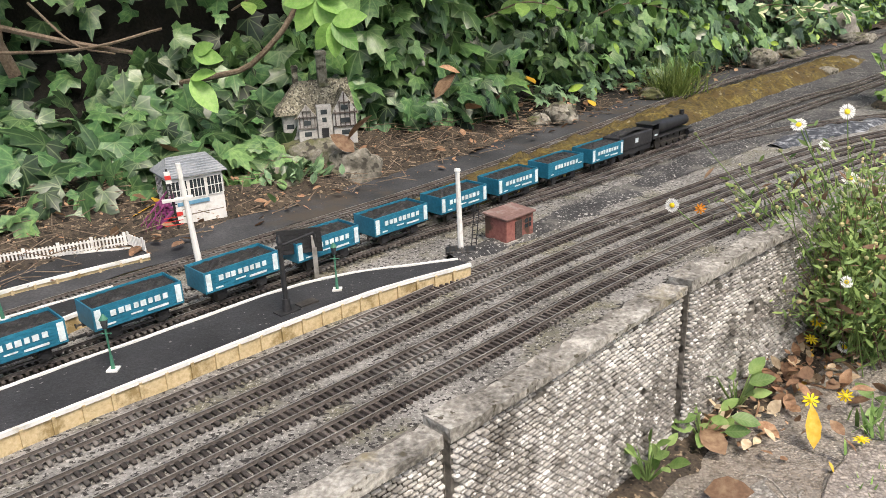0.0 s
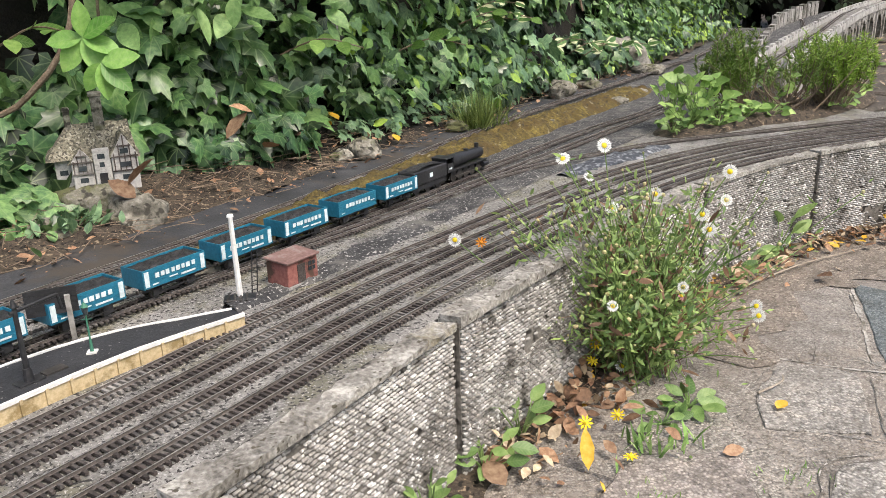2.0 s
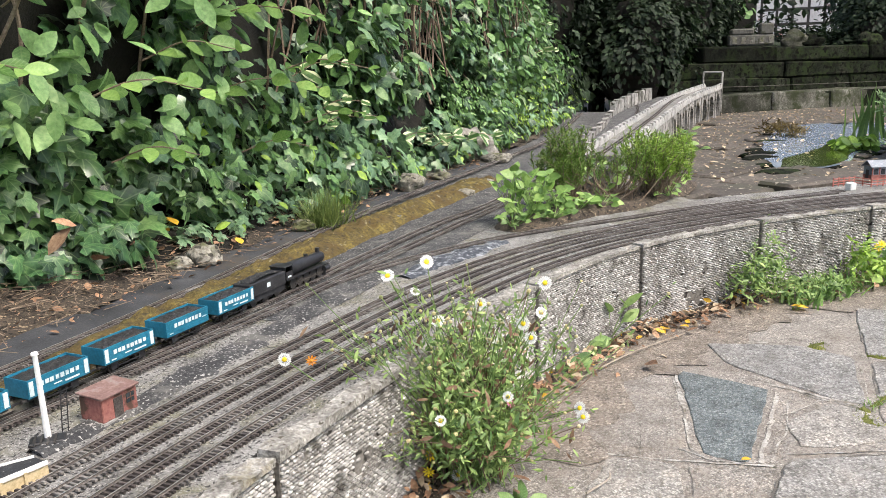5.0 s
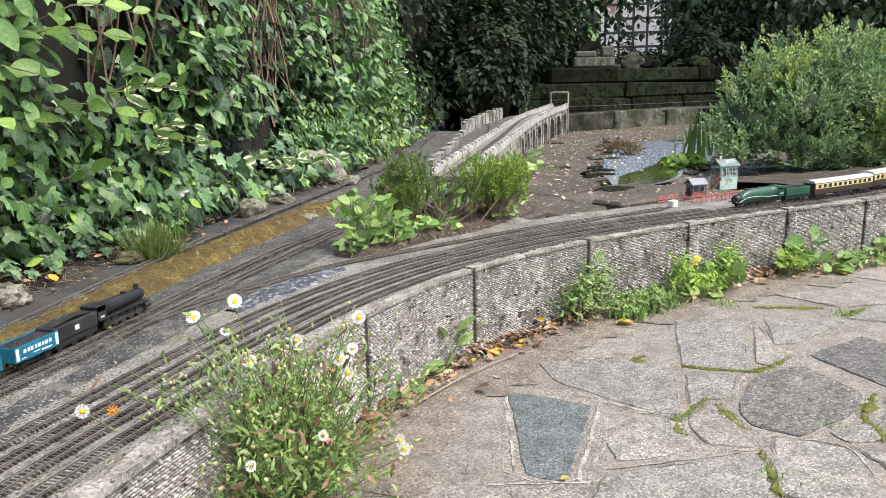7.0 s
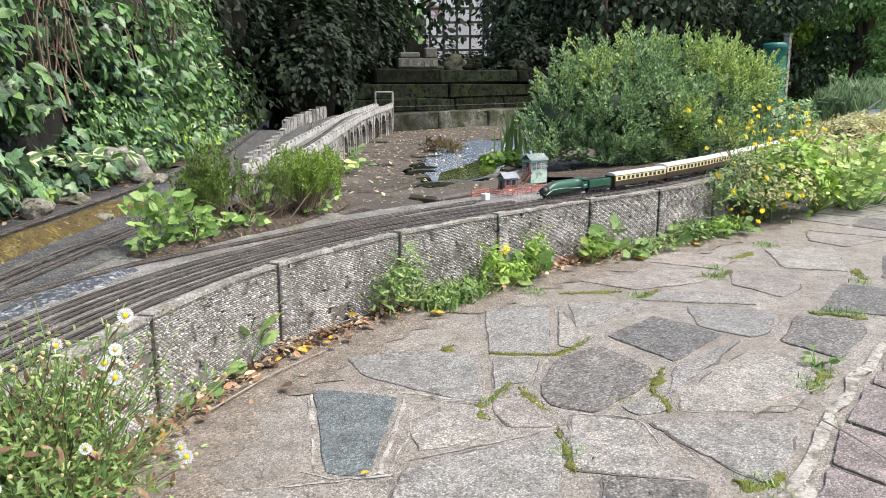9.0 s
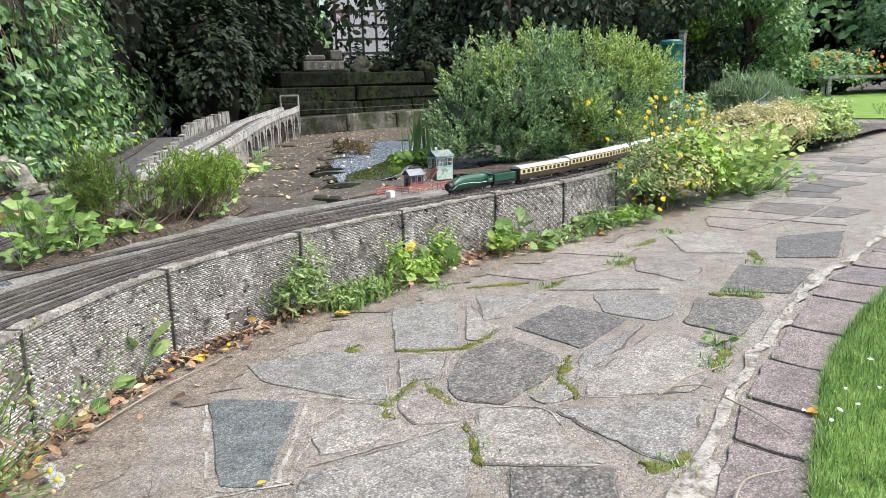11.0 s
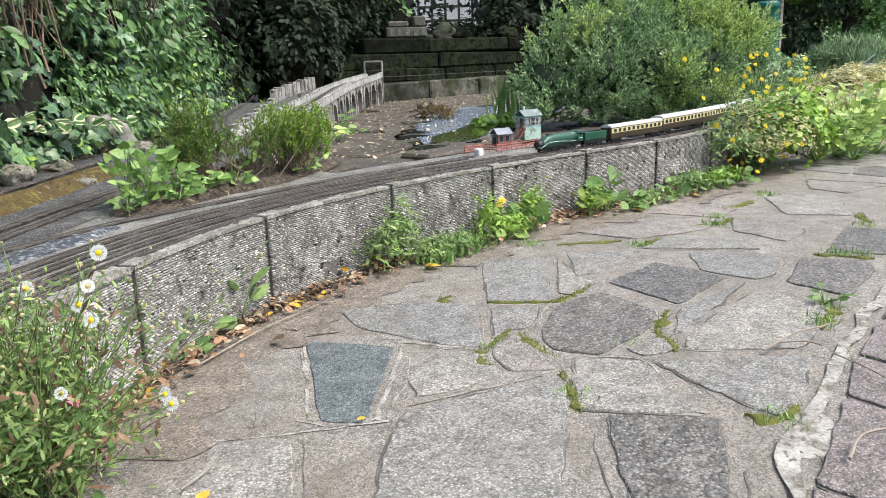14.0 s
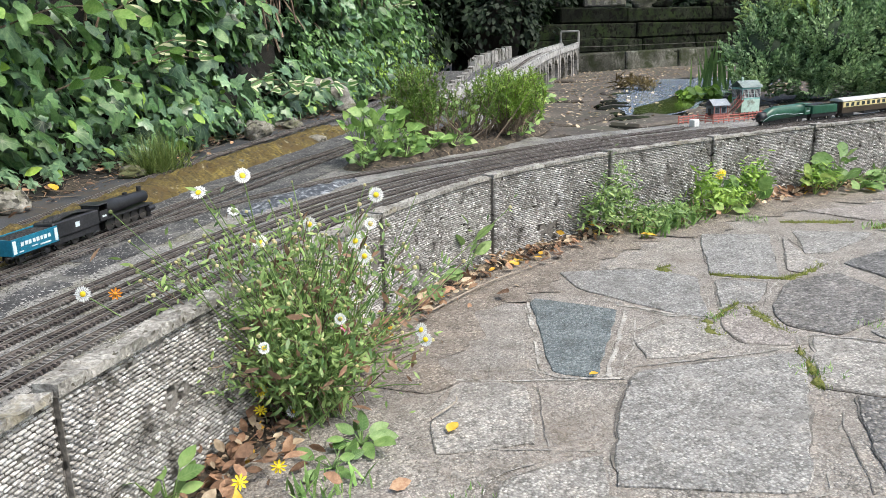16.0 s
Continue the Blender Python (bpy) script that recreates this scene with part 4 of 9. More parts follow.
    return r


platform("platform", [(-0.80, -0.082), (-0.40, 0.318), (-0.20, 0.517), (-0.08, 0.632), (0.016, 0.697)], [(-0.85, -0.040), (-0.45, 0.360), (-0.26, 0.548), (-0.13, 0.668), (0.004, 0.712)],
         "black tarred station platform with white edge and cream wall")
platform("platform", [(-0.95, -0.04), (-0.60, 0.31), (-0.42, 0.49), (-0.31, 0.635)], [(-1.0, 0.0), (-0.65, 0.35), (-0.49, 0.51), (-0.318, 0.672)],
         "narrow black island platform behind the coal wagons")
platform("platform", [(-0.95, 0.14), (-0.62, 0.475), (-0.43, 0.665), (-0.315, 0.760)], [(-1.05, 0.22), (-0.68, 0.57), (-0.48, 0.74), (-0.335, 0.785)],
         "black rear platform with a white paling fence", z=PLATFORM - 0.001)


def paling(a, b, parent, h=0.0125, gap=0.0035):
    a, b = Vector(a), Vector(b)
    d = b - a
    n = max(2, int(d.length / gap))
    ang = math.degrees(math.atan2(d.y, d.x))
    for i in range(n + 1):
        p = a + d * (i / n)
        post = i % 9 == 0
        ob = boxed("paling", -0.0016 if post else -0.0009, 0.0016 if post else 0.0009, -0.0005, 0.0005, 0, h * (1.18 if post else 1.0), CHALK, parent)
        ob.matrix_world = pose(p.x, p.y, p.z, 0, 0, ang)
    for z in (h * 0.2, h * 0.8):
        bm = bmesh.new()
        box(bm, 0, d.length, 0.0004, 0.0012, z - 0.0008, z + 0.0008)
        ob = part("rail", bm, CHALK, parent)
        ob.matrix_world = pose(a.x, a.y, a.z, 0, 0, ang)


for pts in ([(-0.60, 0.62, PLATFORM), (-0.475, 0.728, PLATFORM)], [(-0.468, 0.735, PLATFORM), (-0.348, 0.792, PLATFORM), (-0.322, 0.768, PLATFORM)]):
    f = root("paling_fence", label="white paling fence along the rear platform", category="fence", group="platform fences")
    for a, b in zip(pts[:-1], pts[1:]):
        paling(a, b, f)


def lamp_post(x, y, z, label):
    r = root("platform_lamp", pose(x, y, z), label, "lamp", "platform lamps")
    bm = bmesh.new()
    box(bm, -0.004, 0.004, -0.004, 0.004, 0, 0.0015)
    part("base", bm, CHALK, r, "pale square base plate")
    bm = bmesh.new()
    tube(bm, (0, 0, 0.001), (0, 0, 0.012), 0.0016, 0.0011)
    tube(bm, (0, 0, 0.012), (0, 0, 0.034), 0.0008)
    part("post", bm, GREEN_PAINT, r)
    bm = bmesh.new()
    tube(bm, (-0.004, 0, 0.030), (0.004, 0, 0.030), 0.0004)
    part("ladder_bar", bm, GREEN_PAINT, r)
    bm = bmesh.new()
    tube(bm, (0, 0, 0.034), (0, 0, 0.041), 0.0017, 0.0029)
    part("lantern", bm, GLASS, r)
    bm = bmesh.new()
    tube(bm, (0, 0, 0.041), (0, 0, 0.045), 0.0033, 0.0006)
    part("cap", bm, GREEN_PAINT, r)
    return r


for x, y in ((-0.252, 0.508), (-0.105, 0.645), (-0.385, 0.605)):
    lamp_post(x, y, PLATFORM, "small green platform lamp on a square base")


def white_post():
    r = root("marker_post", pose(0.008, 0.775, BED), "tall white post on a black stepped base", "post")
    bm = bmesh.new()
    tube(bm, (0, 0, 0.002), (-0.001, 0, 0.086), 0.0031, 0.0023, 8)
    part("shaft", bm, CHALK, r)
    bm = bmesh.new()
    tube(bm, (-0.001, 0, 0.086), (-0.001, 0, 0.0885), 0.0036, 0.003, 8)
    part("cap", bm, CHALK, r)
    bm = bmesh.new()
    box(bm, -0.016, 0.016, -0.012, 0.006, -0.001, 0.003, bevel=0.001)
    part("base", bm, BLACK, r)
    for i in range(4):
        boxed("ladder_rung", -0.012 + i * 0.006, -0.010 + i * 0.006, -0.018, 0.004, 0.003, 0.0042, IRON, r)
    return r


white_post()
lad = root("ladder", pose(0.022, 0.786, BED, 10, 0, 30), "thin black ladder leaning beside the white post", "ladder")
for x in (-0.003, 0.003):
    boxed("stile", x - 0.0004, x + 0.0004, -0.0004, 0.0004, 0, 0.05, BLACK, lad)
for i in range(9):
    boxed("rung", -0.003, 0.003, -0.0003, 0.0003, 0.004 + i * 0.005, 0.0046 + i * 0.005, BLACK, lad)


def bracket_signal():
    r = root("bracket_signal", pose(-0.262, 0.752, BED, 0, -3, 20), "white bracket signal with two red and white arms", "signal")
    bm = bmesh.new()
    tube(bm, (0, 0, 0), (0, 0, 0.111), 0.0034, 0.0024, 8)
    part("post", bm, CHALK, r)
    bm = bmesh.new()
    box(bm, -0.022, 0.008, -0.003, 0.003, 0.074, 0.0765)
    part("bracket", bm, CHALK, r)
    bm = bmesh.new()
    tube(bm, (-0.012, 0, 0.045), (-0.012, 0, 0.107), 0.0016, 0.0012)
    part("doll_post", bm, BLACK, r, "slim black post")
    for x, z in ((-0.012, 0.098), (-0.008, 0.060)):
        arm = boxed("signal_arm", x - 0.0028, x + 0.0028, -0.0035, -0.0025, z - 0.005, z + 0.007, CHALK, r)
        boxed("stripe", x - 0.0030, x + 0.0030, -0.0040, -0.0036, z - 0.001, z + 0.003, RED_PAINT, arm, "red band")
    for i in range(9):
        boxed("ladder_rung", -0.016, -0.009, -0.001, 0.0, 0.05 + i * 0.005, 0.0508 + i * 0.005, BLACK, r)
    for i in range(3):
        boxed("guard_rail", -0.024, -0.006, -0.0035, -0.003, 0.050 + i * 0.004, 0.0507 + i * 0.004, RED_PAINT, r, "thin red guard rail")
    return r


bracket_signal()


def water_crane():
    r = root("water_crane", pose(-0.142, 0.602, PLATFORM, 0, 0, 45), "black iron water crane on the platform", "water crane")
    bm = bmesh.new()
    box(bm, -0.010, 0.010, -0.006, 0.006, -0.0005, 0.0012)
    part("base_plate", bm, BLACK, r)
    bm = bmesh.new()
    tube(bm, (0, 0, 0), (0, 0, 0.012), 0.0042, 0.0032, 8)
    tube(bm, (0, 0, 0.012), (0, 0, 0.062), 0.0024, 0.0018, 8)
    part("column", bm, BLACK, r)
    bm = bmesh.new()
    tube(bm, (-0.004, 0, 0.058), (0.034, 0, 0.061), 0.0015)
    tube(bm, (0.034, 0, 0.061), (0.036, 0, 0.048), 0.0013)
    part("arm", bm, BLACK, r)
    bm = bmesh.new()
    tube(bm, (0, 0, 0.062), (0, 0, 0.068), 0.003, 0.001, 8)
    part("finial", bm, BLACK, r)
    bm = bmesh.new()
    box(bm, 0.012, 0.030, -0.004, 0.006, 0.0, 0.0015)
    part("drain_cover", bm, IRON, r)


water_crane()
bd = root("notice_board", pose(-0.134, 0.702, BED, 0, 0, 14), "black boarded screen on a grey concrete post", "board")
for i in range(5):
    boxed("board", -0.033, 0.009, -0.0012, 0.0012, 0.031 + i * 0.0048, 0.0356 + i * 0.0048, BLACK, bd)
boxed("post", -0.0012, 0.0032, -0.006, -0.0014, -0.002, 0.048, CONCRETE, bd, "grey concrete post")


ROOF_RED = material("faded_red_roof", [(0.13, 0.075, 0.065), (0.20, 0.12, 0.105), (0.30, 0.20, 0.18)], 0.9, 300, 40, 0.4, 0.0006, stains=(0.24, 0.20, 0.18), stain_scale=40)


def red_hut():
    r = root("lineside_hut", pose(0.062, 0.812, BED, 0, 0, 44), "small faded red timber hut with a flat boarded roof", "hut")
    L, W, H = 0.043, 0.030, 0.027
    bm = bmesh.new()
    box(bm, -L / 2, L / 2, -W / 2, W / 2, 0.002, H)
    part("body", bm, BROWN_RED, r)
    for i in range(12):
        x = -L / 2 + (i + 0.5) * L / 12
        boxed("plank", x - 0.0019, x + 0.0019, -W / 2 - 0.0006, -W / 2, 0.003, H - 0.001, BROWN_RED, r)
    for i in range(7):
        y = -W / 2 + (i + 0.5) * W / 7
        boxed("plank", -L / 2 - 0.0006, -L / 2, y - 0.0021, y + 0.0021, 0.003, H - 0.001, BROWN_RED, r)
    bm = bmesh.new()
    vs = box(bm, -L / 2 - 0.003, L / 2 + 0.003, -W / 2 - 0.003, W / 2 + 0.003, H, H + 0.0025, bevel=0.0006)
    for v in bm.verts:
        v.co.z += (v.co.y + W / 2) * 0.05
    part("roof", bm, ROOF_RED, r, "faded red brown boarded roof")
    boxed("plinth", -L / 2 - 0.002, L / 2 + 0.002, -W / 2 - 0.002, W / 2 + 0.002, -0.002, 0.002, CONCRETE, r)
    win = boxed("window", 0.008, 0.018, -W / 2 - 0.0012, -W / 2 - 0.0004, 0.012, 0.022, GLASS, r)
    boxed("glazing_bar", 0.0126, 0.0134, -W / 2 - 0.0018, -W / 2 - 0.0012, 0.012, 0.022, BROWN_RED, win)
    boxed("glazing_bar", 0.008, 0.018, -W / 2 - 0.0018, -W / 2 - 0.0012, 0.0166, 0.0174, BROWN_RED, win)
    boxed("door", -0.008, 0.003, -W / 2 - 0.0013, -W / 2 - 0.0004, 0.003, 0.023, SLEEPER, r, "dark stained door")


red_hut()


def gable_roof(name, L, W, z0, h, over, mat, parent, label="", thick=0.0016, hip=0.0):
    bm = bmesh.new()
    l, w = L / 2 + over, W / 2 + over
    for dz in (0, thick):
        for x, y, z in ((-l, -w, 0), (l, -w, 0), (l, w, 0), (-l, w, 0), (-l + hip, 0, h), (l - hip, 0, h)):
            bm.verts.new((x, y, z0 + z + dz))
    bm.verts.ensure_lookup_table()
    for f in ((0, 1, 5, 4), (2, 3, 4, 5), (3, 0, 4), (1, 2, 5)):
        if len(f) == 4 or hip:
            bm.faces.new([bm.verts[i + 6] for i in f])
            bm.faces.new([bm.verts[i] for i in reversed(f)])
    ring = (0, 1, 2, 3) if hip else (0, 1, 5, 2, 3, 4)
    for i in range(len(ring)):
        a, b = ring[i], ring[(i + 1) % len(ring)]
        bm.faces.new([bm.verts[q] for q in (a, b, b + 6, a + 6)])
    return part(name, bm, mat, parent, label)


def signal_box(m, L, W, H, wall_mat, roof_mat, trim, label, stair_mat, lower=None, hip=0.012, chimney=False):
    r = root("signal_box", m, label, "signal box")
    bm = bmesh.new()
    box(bm, -L / 2, L / 2, -W / 2, W / 2, 0, H * 0.52)
    part("base", bm, lower or wall_mat, r)
    bm = bmesh.new()
    box(bm, -L / 2, L / 2, -W / 2, W / 2, H * 0.52, H)
    part("cabin", bm, wall_mat, r)
    gable_roof("roof", L, W, H, H * 0.26, 0.005, roof_mat, r, "grey slate roof", hip=hip)
    for i in range(8):
        t = (i + 0.5) / 8
        for side in (-1, 1):
            y = side * (W / 2 + 0.005) * (1 - t)
            inset = hip * t
            boxed("slate_course", -L / 2 - 0.0045 + inset, L / 2 + 0.0045 - inset, y - 0.0012, y + 0.0012, H + H * 0.26 * t + 0.0010, H + H * 0.26 * t + 0.0024, roof_mat, r)
    for n, (axis, half, span) in enumerate((("y", -W / 2, L), ("x", -L / 2, W), ("x", L / 2, W))):
        k = 3 if axis == "y" else 2
        for i in range(k):
            c = -span / 2 + (i + 0.5) * span / k
            w = span / k * 0.43
            sign = -1 if half < 0 else 1
            a0, a1 = sorted((half, half + sign * 0.0007))
            b0, b1 = sorted((half + sign * 0.0008, half + sign * 0.0014))
            z0, z1 = H * 0.60, H * 0.93
            args = (c - w, c + w, a0, a1) if axis == "y" else (a0, a1, c - w, c + w)
            win = boxed("window", *args, z0, z1, GLASS, r)
            for g in range(5):
                u = c - w + g * w / 2
                args = (u - 0.0004, u + 0.0004, b0, b1) if axis == "y" else (b0, b1, u - 0.0004, u + 0.0004)
                boxed("glazing_bar", *args, z0, z1, trim, win)
            for g in range(3):
                u = z0 + (z1 - z0) * g / 2
                args = (c - w, c + w, b0, b1) if axis == "y" else (b0, b1, c - w, c + w)
                boxed("glazing_bar", *args, u - 0.0004, u + 0.0004, trim, win)
    st = root("stairs")
    st.parent = r
    boxed("landing", -L / 2 - 0.012, -L / 2, -W * 0.42, W * 0.05, H * 0.50, H * 0.53, stair_mat, st)
    for i in range(9):
        boxed("step", -L / 2 - 0.006 - i * 0.0034, -L / 2 - 0.0015 - i * 0.0034, -W * 0.62, -W * 0.30, H * 0.52 - i * H * 0.058 - 0.0015, H * 0.52 - i * H * 0.058, stair_mat, st)
    for y in (-W * 0.64, -W * 0.28):
        runs = [("stringer", (-L / 2, y, H * 0.5), (-L / 2 - 0.036, y, 0), 0.0022), ("handrail", (-L / 2, y, H * 0.76), (-L / 2 - 0.036, y, H * 0.24), 0.0010)]
        runs += [("baluster", (-L / 2 - 0.006 * q, y, H * 0.5 * (1 - q / 6)), (-L / 2 - 0.006 * q, y, H * 0.76 - H * 0.52 * q / 6), 0.0007) for q in range(7)]
        for name, a, b, r0 in runs:
            bm = bmesh.new()
            tube(bm, a, b, r0)
            part(name, bm, stair_mat, st)
    boxed("door", -L / 2 - 0.0016, -L / 2 - 0.0004, -W * 0.30, -W * 0.02, H * 0.53, H * 0.93, GLASS, r, "dark glazed door")
    if chimney:
        boxed("chimney", -L * 0.32, -L * 0.22, -0.003, 0.003, H * 1.02, H * 1.42, lower or wall_mat, r)
    return r


sb = signal_box(pose(-0.312, 0.905, BED, 0, 0, 36), 0.062, 0.052, 0.066, CHALK, SLATE, CHALK, "white signal box with a grey roof and plum staircase", PURPLE)
boxed("name_board", -0.026, 0.012, -0.0275, -0.0265, 0.0320, 0.0362, material("blue_enamel", [(0.10, 0.25, 0.38), (0.15, 0.33, 0.46), (0.2, 0.4, 0.5)], 0.4), sb, "pale blue name board")
boxed("foot", -0.036, 0.036, -0.030, 0.030, -0.003, 0.004, CHALK, sb)


# ---- cottage among the ivy ----
def cottage():
    r = root("model_cottage", pose(-0.192, 1.120, 0.204, 0, 0, 14), "small stone half-timbered model cottage with tall chimneys", "model house")
    thatch = material("lichened_thatch", [(0.07, 0.064, 0.045), (0.20, 0.185, 0.135), (0.40, 0.375, 0.29)], 0.95, 300, 60, 1.0, 0.003, pits=(0.07, 0.064, 0.05), pit_scale=320, pit_at=(0.50, 0.60), specks=(0.40, 0.38, 0.31), speck_scale=300, speck_at=(0.60, 0.68))
    plaster = material("grey_plaster", [(0.22, 0.215, 0.20), (0.40, 0.39, 0.37), (0.55, 0.54, 0.51)], 0.9, 300, 40, 0.6, 0.001)
    timber = SLEEPER
    for name, x0, x1, y0, y1, z1 in (("main_wall", -0.046, 0.050, -0.012, 0.030, 0.036), ("gable_bay", -0.026, 0.000, -0.026, -0.010, 0.030), ("porch_bay", 0.001, 0.022, -0.028, -0.010, 0.044), ("gable_bay", 0.023, 0.056, -0.030, -0.010, 0.034)):
        boxed(name, x0, x1, y0, y1, -0.012, z1, plaster, r, bevel=0.0008)

    def pitched(name, x0, x1, y0, y1, z, h, along_x, hip=0.0, label=""):
        bm = bmesh.new()
        cx, cy = (x0 + x1) / 2, (y0 + y1) / 2
        ridge = [(x0 + hip, cy, z + h), (x1 - hip * 0.2, cy, z + h)] if along_x else [(cx, y0, z + h), (cx, y1, z + h)]
        vs = [bm.verts.new(c) for c in [(x0, y0, z), (x1, y0, z), (x1, y1, z), (x0, y1, z)] + ridge]
        faces = ((0, 1, 5, 4), (2, 3, 4, 5), (3, 0, 4), (1, 2, 5)) if along_x else ((1, 2, 5, 4), (3, 0, 4, 5), (0, 1, 4), (2, 3, 5))
        for f in faces + ((3, 2, 1, 0),):
            bm.faces.new([vs[q] for q in f])
        bmesh.ops.subdivide_edges(bm, edges=bm.edges[:], cuts=5, use_grid_fill=True)
        for v in bm.verts:
            v.co += Vector((smooth_noise(v.co, 90, 1), smooth_noise(v.co, 90, 2), smooth_noise(v.co, 90, 3))) * 0.0030
        part(name, bm, thatch, r, label)

    pitched("roof", -0.056, 0.058, -0.020, 0.036, 0.032, 0.044, True, 0.034, "rough lichen-covered roof")
    pitched("gable_roof", -0.030, 0.003, -0.024, 0.006, 0.027, 0.022, False)
    pitched("gable_roof", 0.019, 0.061, -0.028, 0.012, 0.031, 0.036, False)
    for x0, x1, y, z, h in ((-0.026, 0.000, -0.0262, 0.030, 0.017), (0.023, 0.057, -0.0302, 0.034, 0.029)):
        raw("gable", [(x0, y, z), (x1, y, z), ((x0 + x1) / 2, y, z + h), (x0, y + 0.012, z), (x1, y + 0.012, z), ((x0 + x1) / 2, y + 0.012, z + h)], [(0, 1, 2), (5, 4, 3), (0, 3, 4, 1), (1, 4, 5, 2), (2, 5, 3, 0)], plaster, r)
        for k in range(5):
            x = x0 + (x1 - x0) * (k + 0.5) / 5
            top = z + h * (1 - abs(2 * (k + 0.5) / 5 - 1)) - 0.002
            boxed("timber", x - 0.0008, x + 0.0008, y - 0.0010, y - 0.0002, 0.014, top, timber, r)
        for q in (0.014, z - 0.001, z + h * 0.45):
            half = (x1 - x0) / 2 * (1 if q < z else 0.52)
            boxed("timber", (x0 + x1) / 2 - half, (x0 + x1) / 2 + half, y - 0.0018, y - 0.0010, q - 0.0009, q + 0.0009, timber, r)
    for x, y, z0, z1, w in ((-0.022, 0.008, 0.060, 0.098, 0.0080), (0.016, 0.006, 0.066, 0.116, 0.0135)):
        bm = bmesh.new()
        box(bm, x - w / 2, x + w / 2, y - w / 2, y + w / 2, z0, z1, bevel=0.0008)
        box(bm, x - w * 0.62, x + w * 0.62, y - w * 0.62, y + w * 0.62, z1 - 0.006, z1 - 0.001, bevel=0.0008)
        part("chimney", bm, STONE, r, "stone chimney stack")
    for x, z, y, w in ((-0.013, 0.018, -0.0275, 0.005), (0.011, 0.032, -0.0284, 0.0045), (0.011, 0.021, -0.0284, 0.003), (0.040, 0.019, -0.0315, 0.007), (0.040, 0.037, -0.0315, 0.005), (-0.036, 0.012, -0.0125, 0.005), (-0.013, 0.002, -0.0265, 0.005), (0.040, 0.002, -0.0305, 0.006)):
        boxed("window", x - w, x + w, y, y + 0.0012, z, z + 0.0065, GLASS, r)
    # black panel takes the place of shade in the open doorway
    boxed("door", 0.006, 0.016, -0.0286, -0.0276, -0.008, 0.013, BLACK, r, "black panel for the shade of an open doorway")


cottage()

# stones at the foot of the bank
for i, (x, y, z, r, sq) in enumerate((
        (-0.52, 0.885, 0.150, 0.050, (2.0, 0.8, 0.62)), (-0.62, 0.90, 0.155, 0.05, (1.6, 0.9, 0.6)), (-0.40, 1.06, 0.16, 0.03, (1.3, 0.9, 0.7)), (-0.235, 1.02, 0.150, 0.032, (1.1, 0.9, 0.75)), (-0.135, 1.065, 0.160, 0.036, (1.0, 0.8, 0.9)), (-0.19, 1.10, 0.175, 0.05, (1.2, 0.7, 0.6)),
        (0.20, 1.40, 0.165, 0.024, (1.3, 1, 0.9)), (0.16, 1.385, 0.158, 0.018, (1.2, 1, 0.7)), (0.42, 1.62, 0.16, 0.02, (1.2, 1, 0.7)), 
        (0.94, 2.2, 0.16, 0.03, (1.4, 1, 0.6)), (0.80, 2.03, 0.17, 0.032, (1.2, 0.9, 0.9)), (1.28, 2.52, 0.155, 0.04, (1.4, 0.8, 0.6)))):
    lump("rock", x, y, z, r, STONE, "weathered brown garden stone at the foot of the ivy", "rock", sq, i * 2.3, 4, 0.38)["group"] = "stones below the ivy"
lump("rock", 1.24, 2.60, 0.185, 0.075, material("white_quartz", [(0.15, 0.137, 0.117), (0.28, 0.262, 0.232), (0.46, 0.44, 0.40)], 0.9, 80, 10, 0.8, 0.006), "pale pointed boulder beside the upper track", "rock", (1.05, 0.6, 0.95), 11.0, 3, 0.75)
# ---- leaf litter, sprigs and stems on the bank ----
litter = ribbon("soil_strip", lift(shifted(uc, 0.075), BED + 0.005), lift(shifted(uc, 0.32), BED + 0.055), SOIL, 14, 0.016, 16)
tagged(litter, "brown soil strip with twigs and leaf litter below the ivy", "soil", kind="structure")
far_uc = spline([(1.3, 2.56), (1.9, 3.26), (2.9, 4.7)], 0.03)
tagged(ribbon("soil_strip", lift(shifted(far_uc, 0.05), BED + 0.006), lift(shifted(far_uc, 0.5), BED + 0.06), SOIL, 8, 0.02, 12), "dark soil beside the upper track", "soil", kind="structure")


def litter_points(n, curve, o0, o1, z0, z1, rng):
    i = rng.integers(0, len(curve), n)
    nn = normals2(curve)
    o = rng.uniform(o0, o1, n)
    f = (o - o0) / (o1 - o0)
    return np.column_stack([curve[i, 0] + nn[i, 0] * o, curve[i, 1] + nn[i, 1] * o, z0 + (z1 - z0) * f])


lrng = np.random.default_rng(21)
UP = np.array([[0, 0, 1.0]])
n = 3200
lp = litter_points(n, uc, 0.035, 0.26, BED + 0.012, BED + 0.05, lrng)
tagged(leaf_cloud("fallen_leaves", lp, leaf_frames(n, lrng, UP, lrng.normal(0, 1, (n, 3)), 0.35), 0.003 + 0.018 * lrng.uniform(0, 1, n) ** 5, OVAL_SHAPE, DEAD), "brown and orange fallen leaves below the ivy", "leaf litter", kind="stuff")
bm = bmesh.new()
for k in range(1700):
    p = litter_points(1, uc, 0.05, 0.27, BED + 0.012, BED + 0.055, lrng)[0]
    a, l = lrng.uniform(0, 6.28), lrng.uniform(0.012, 0.05)
    tube(bm, p, p + np.array([math.cos(a) * l, math.sin(a) * l, lrng.uniform(0.0, 0.010)]), 0.0007, 0.0004, 4)
tagged(part("twigs", bm, TWIG), "dry twigs scattered on the soil", "twigs", kind="stuff")

DEAD_LEAF = leaf_mesh("fallen_leaf", OVAL_SHAPE, DEAD)
YELLOW_ONE = leaf_mesh("yellow_leaf", OVAL_SHAPE, YELLOW_LEAF)


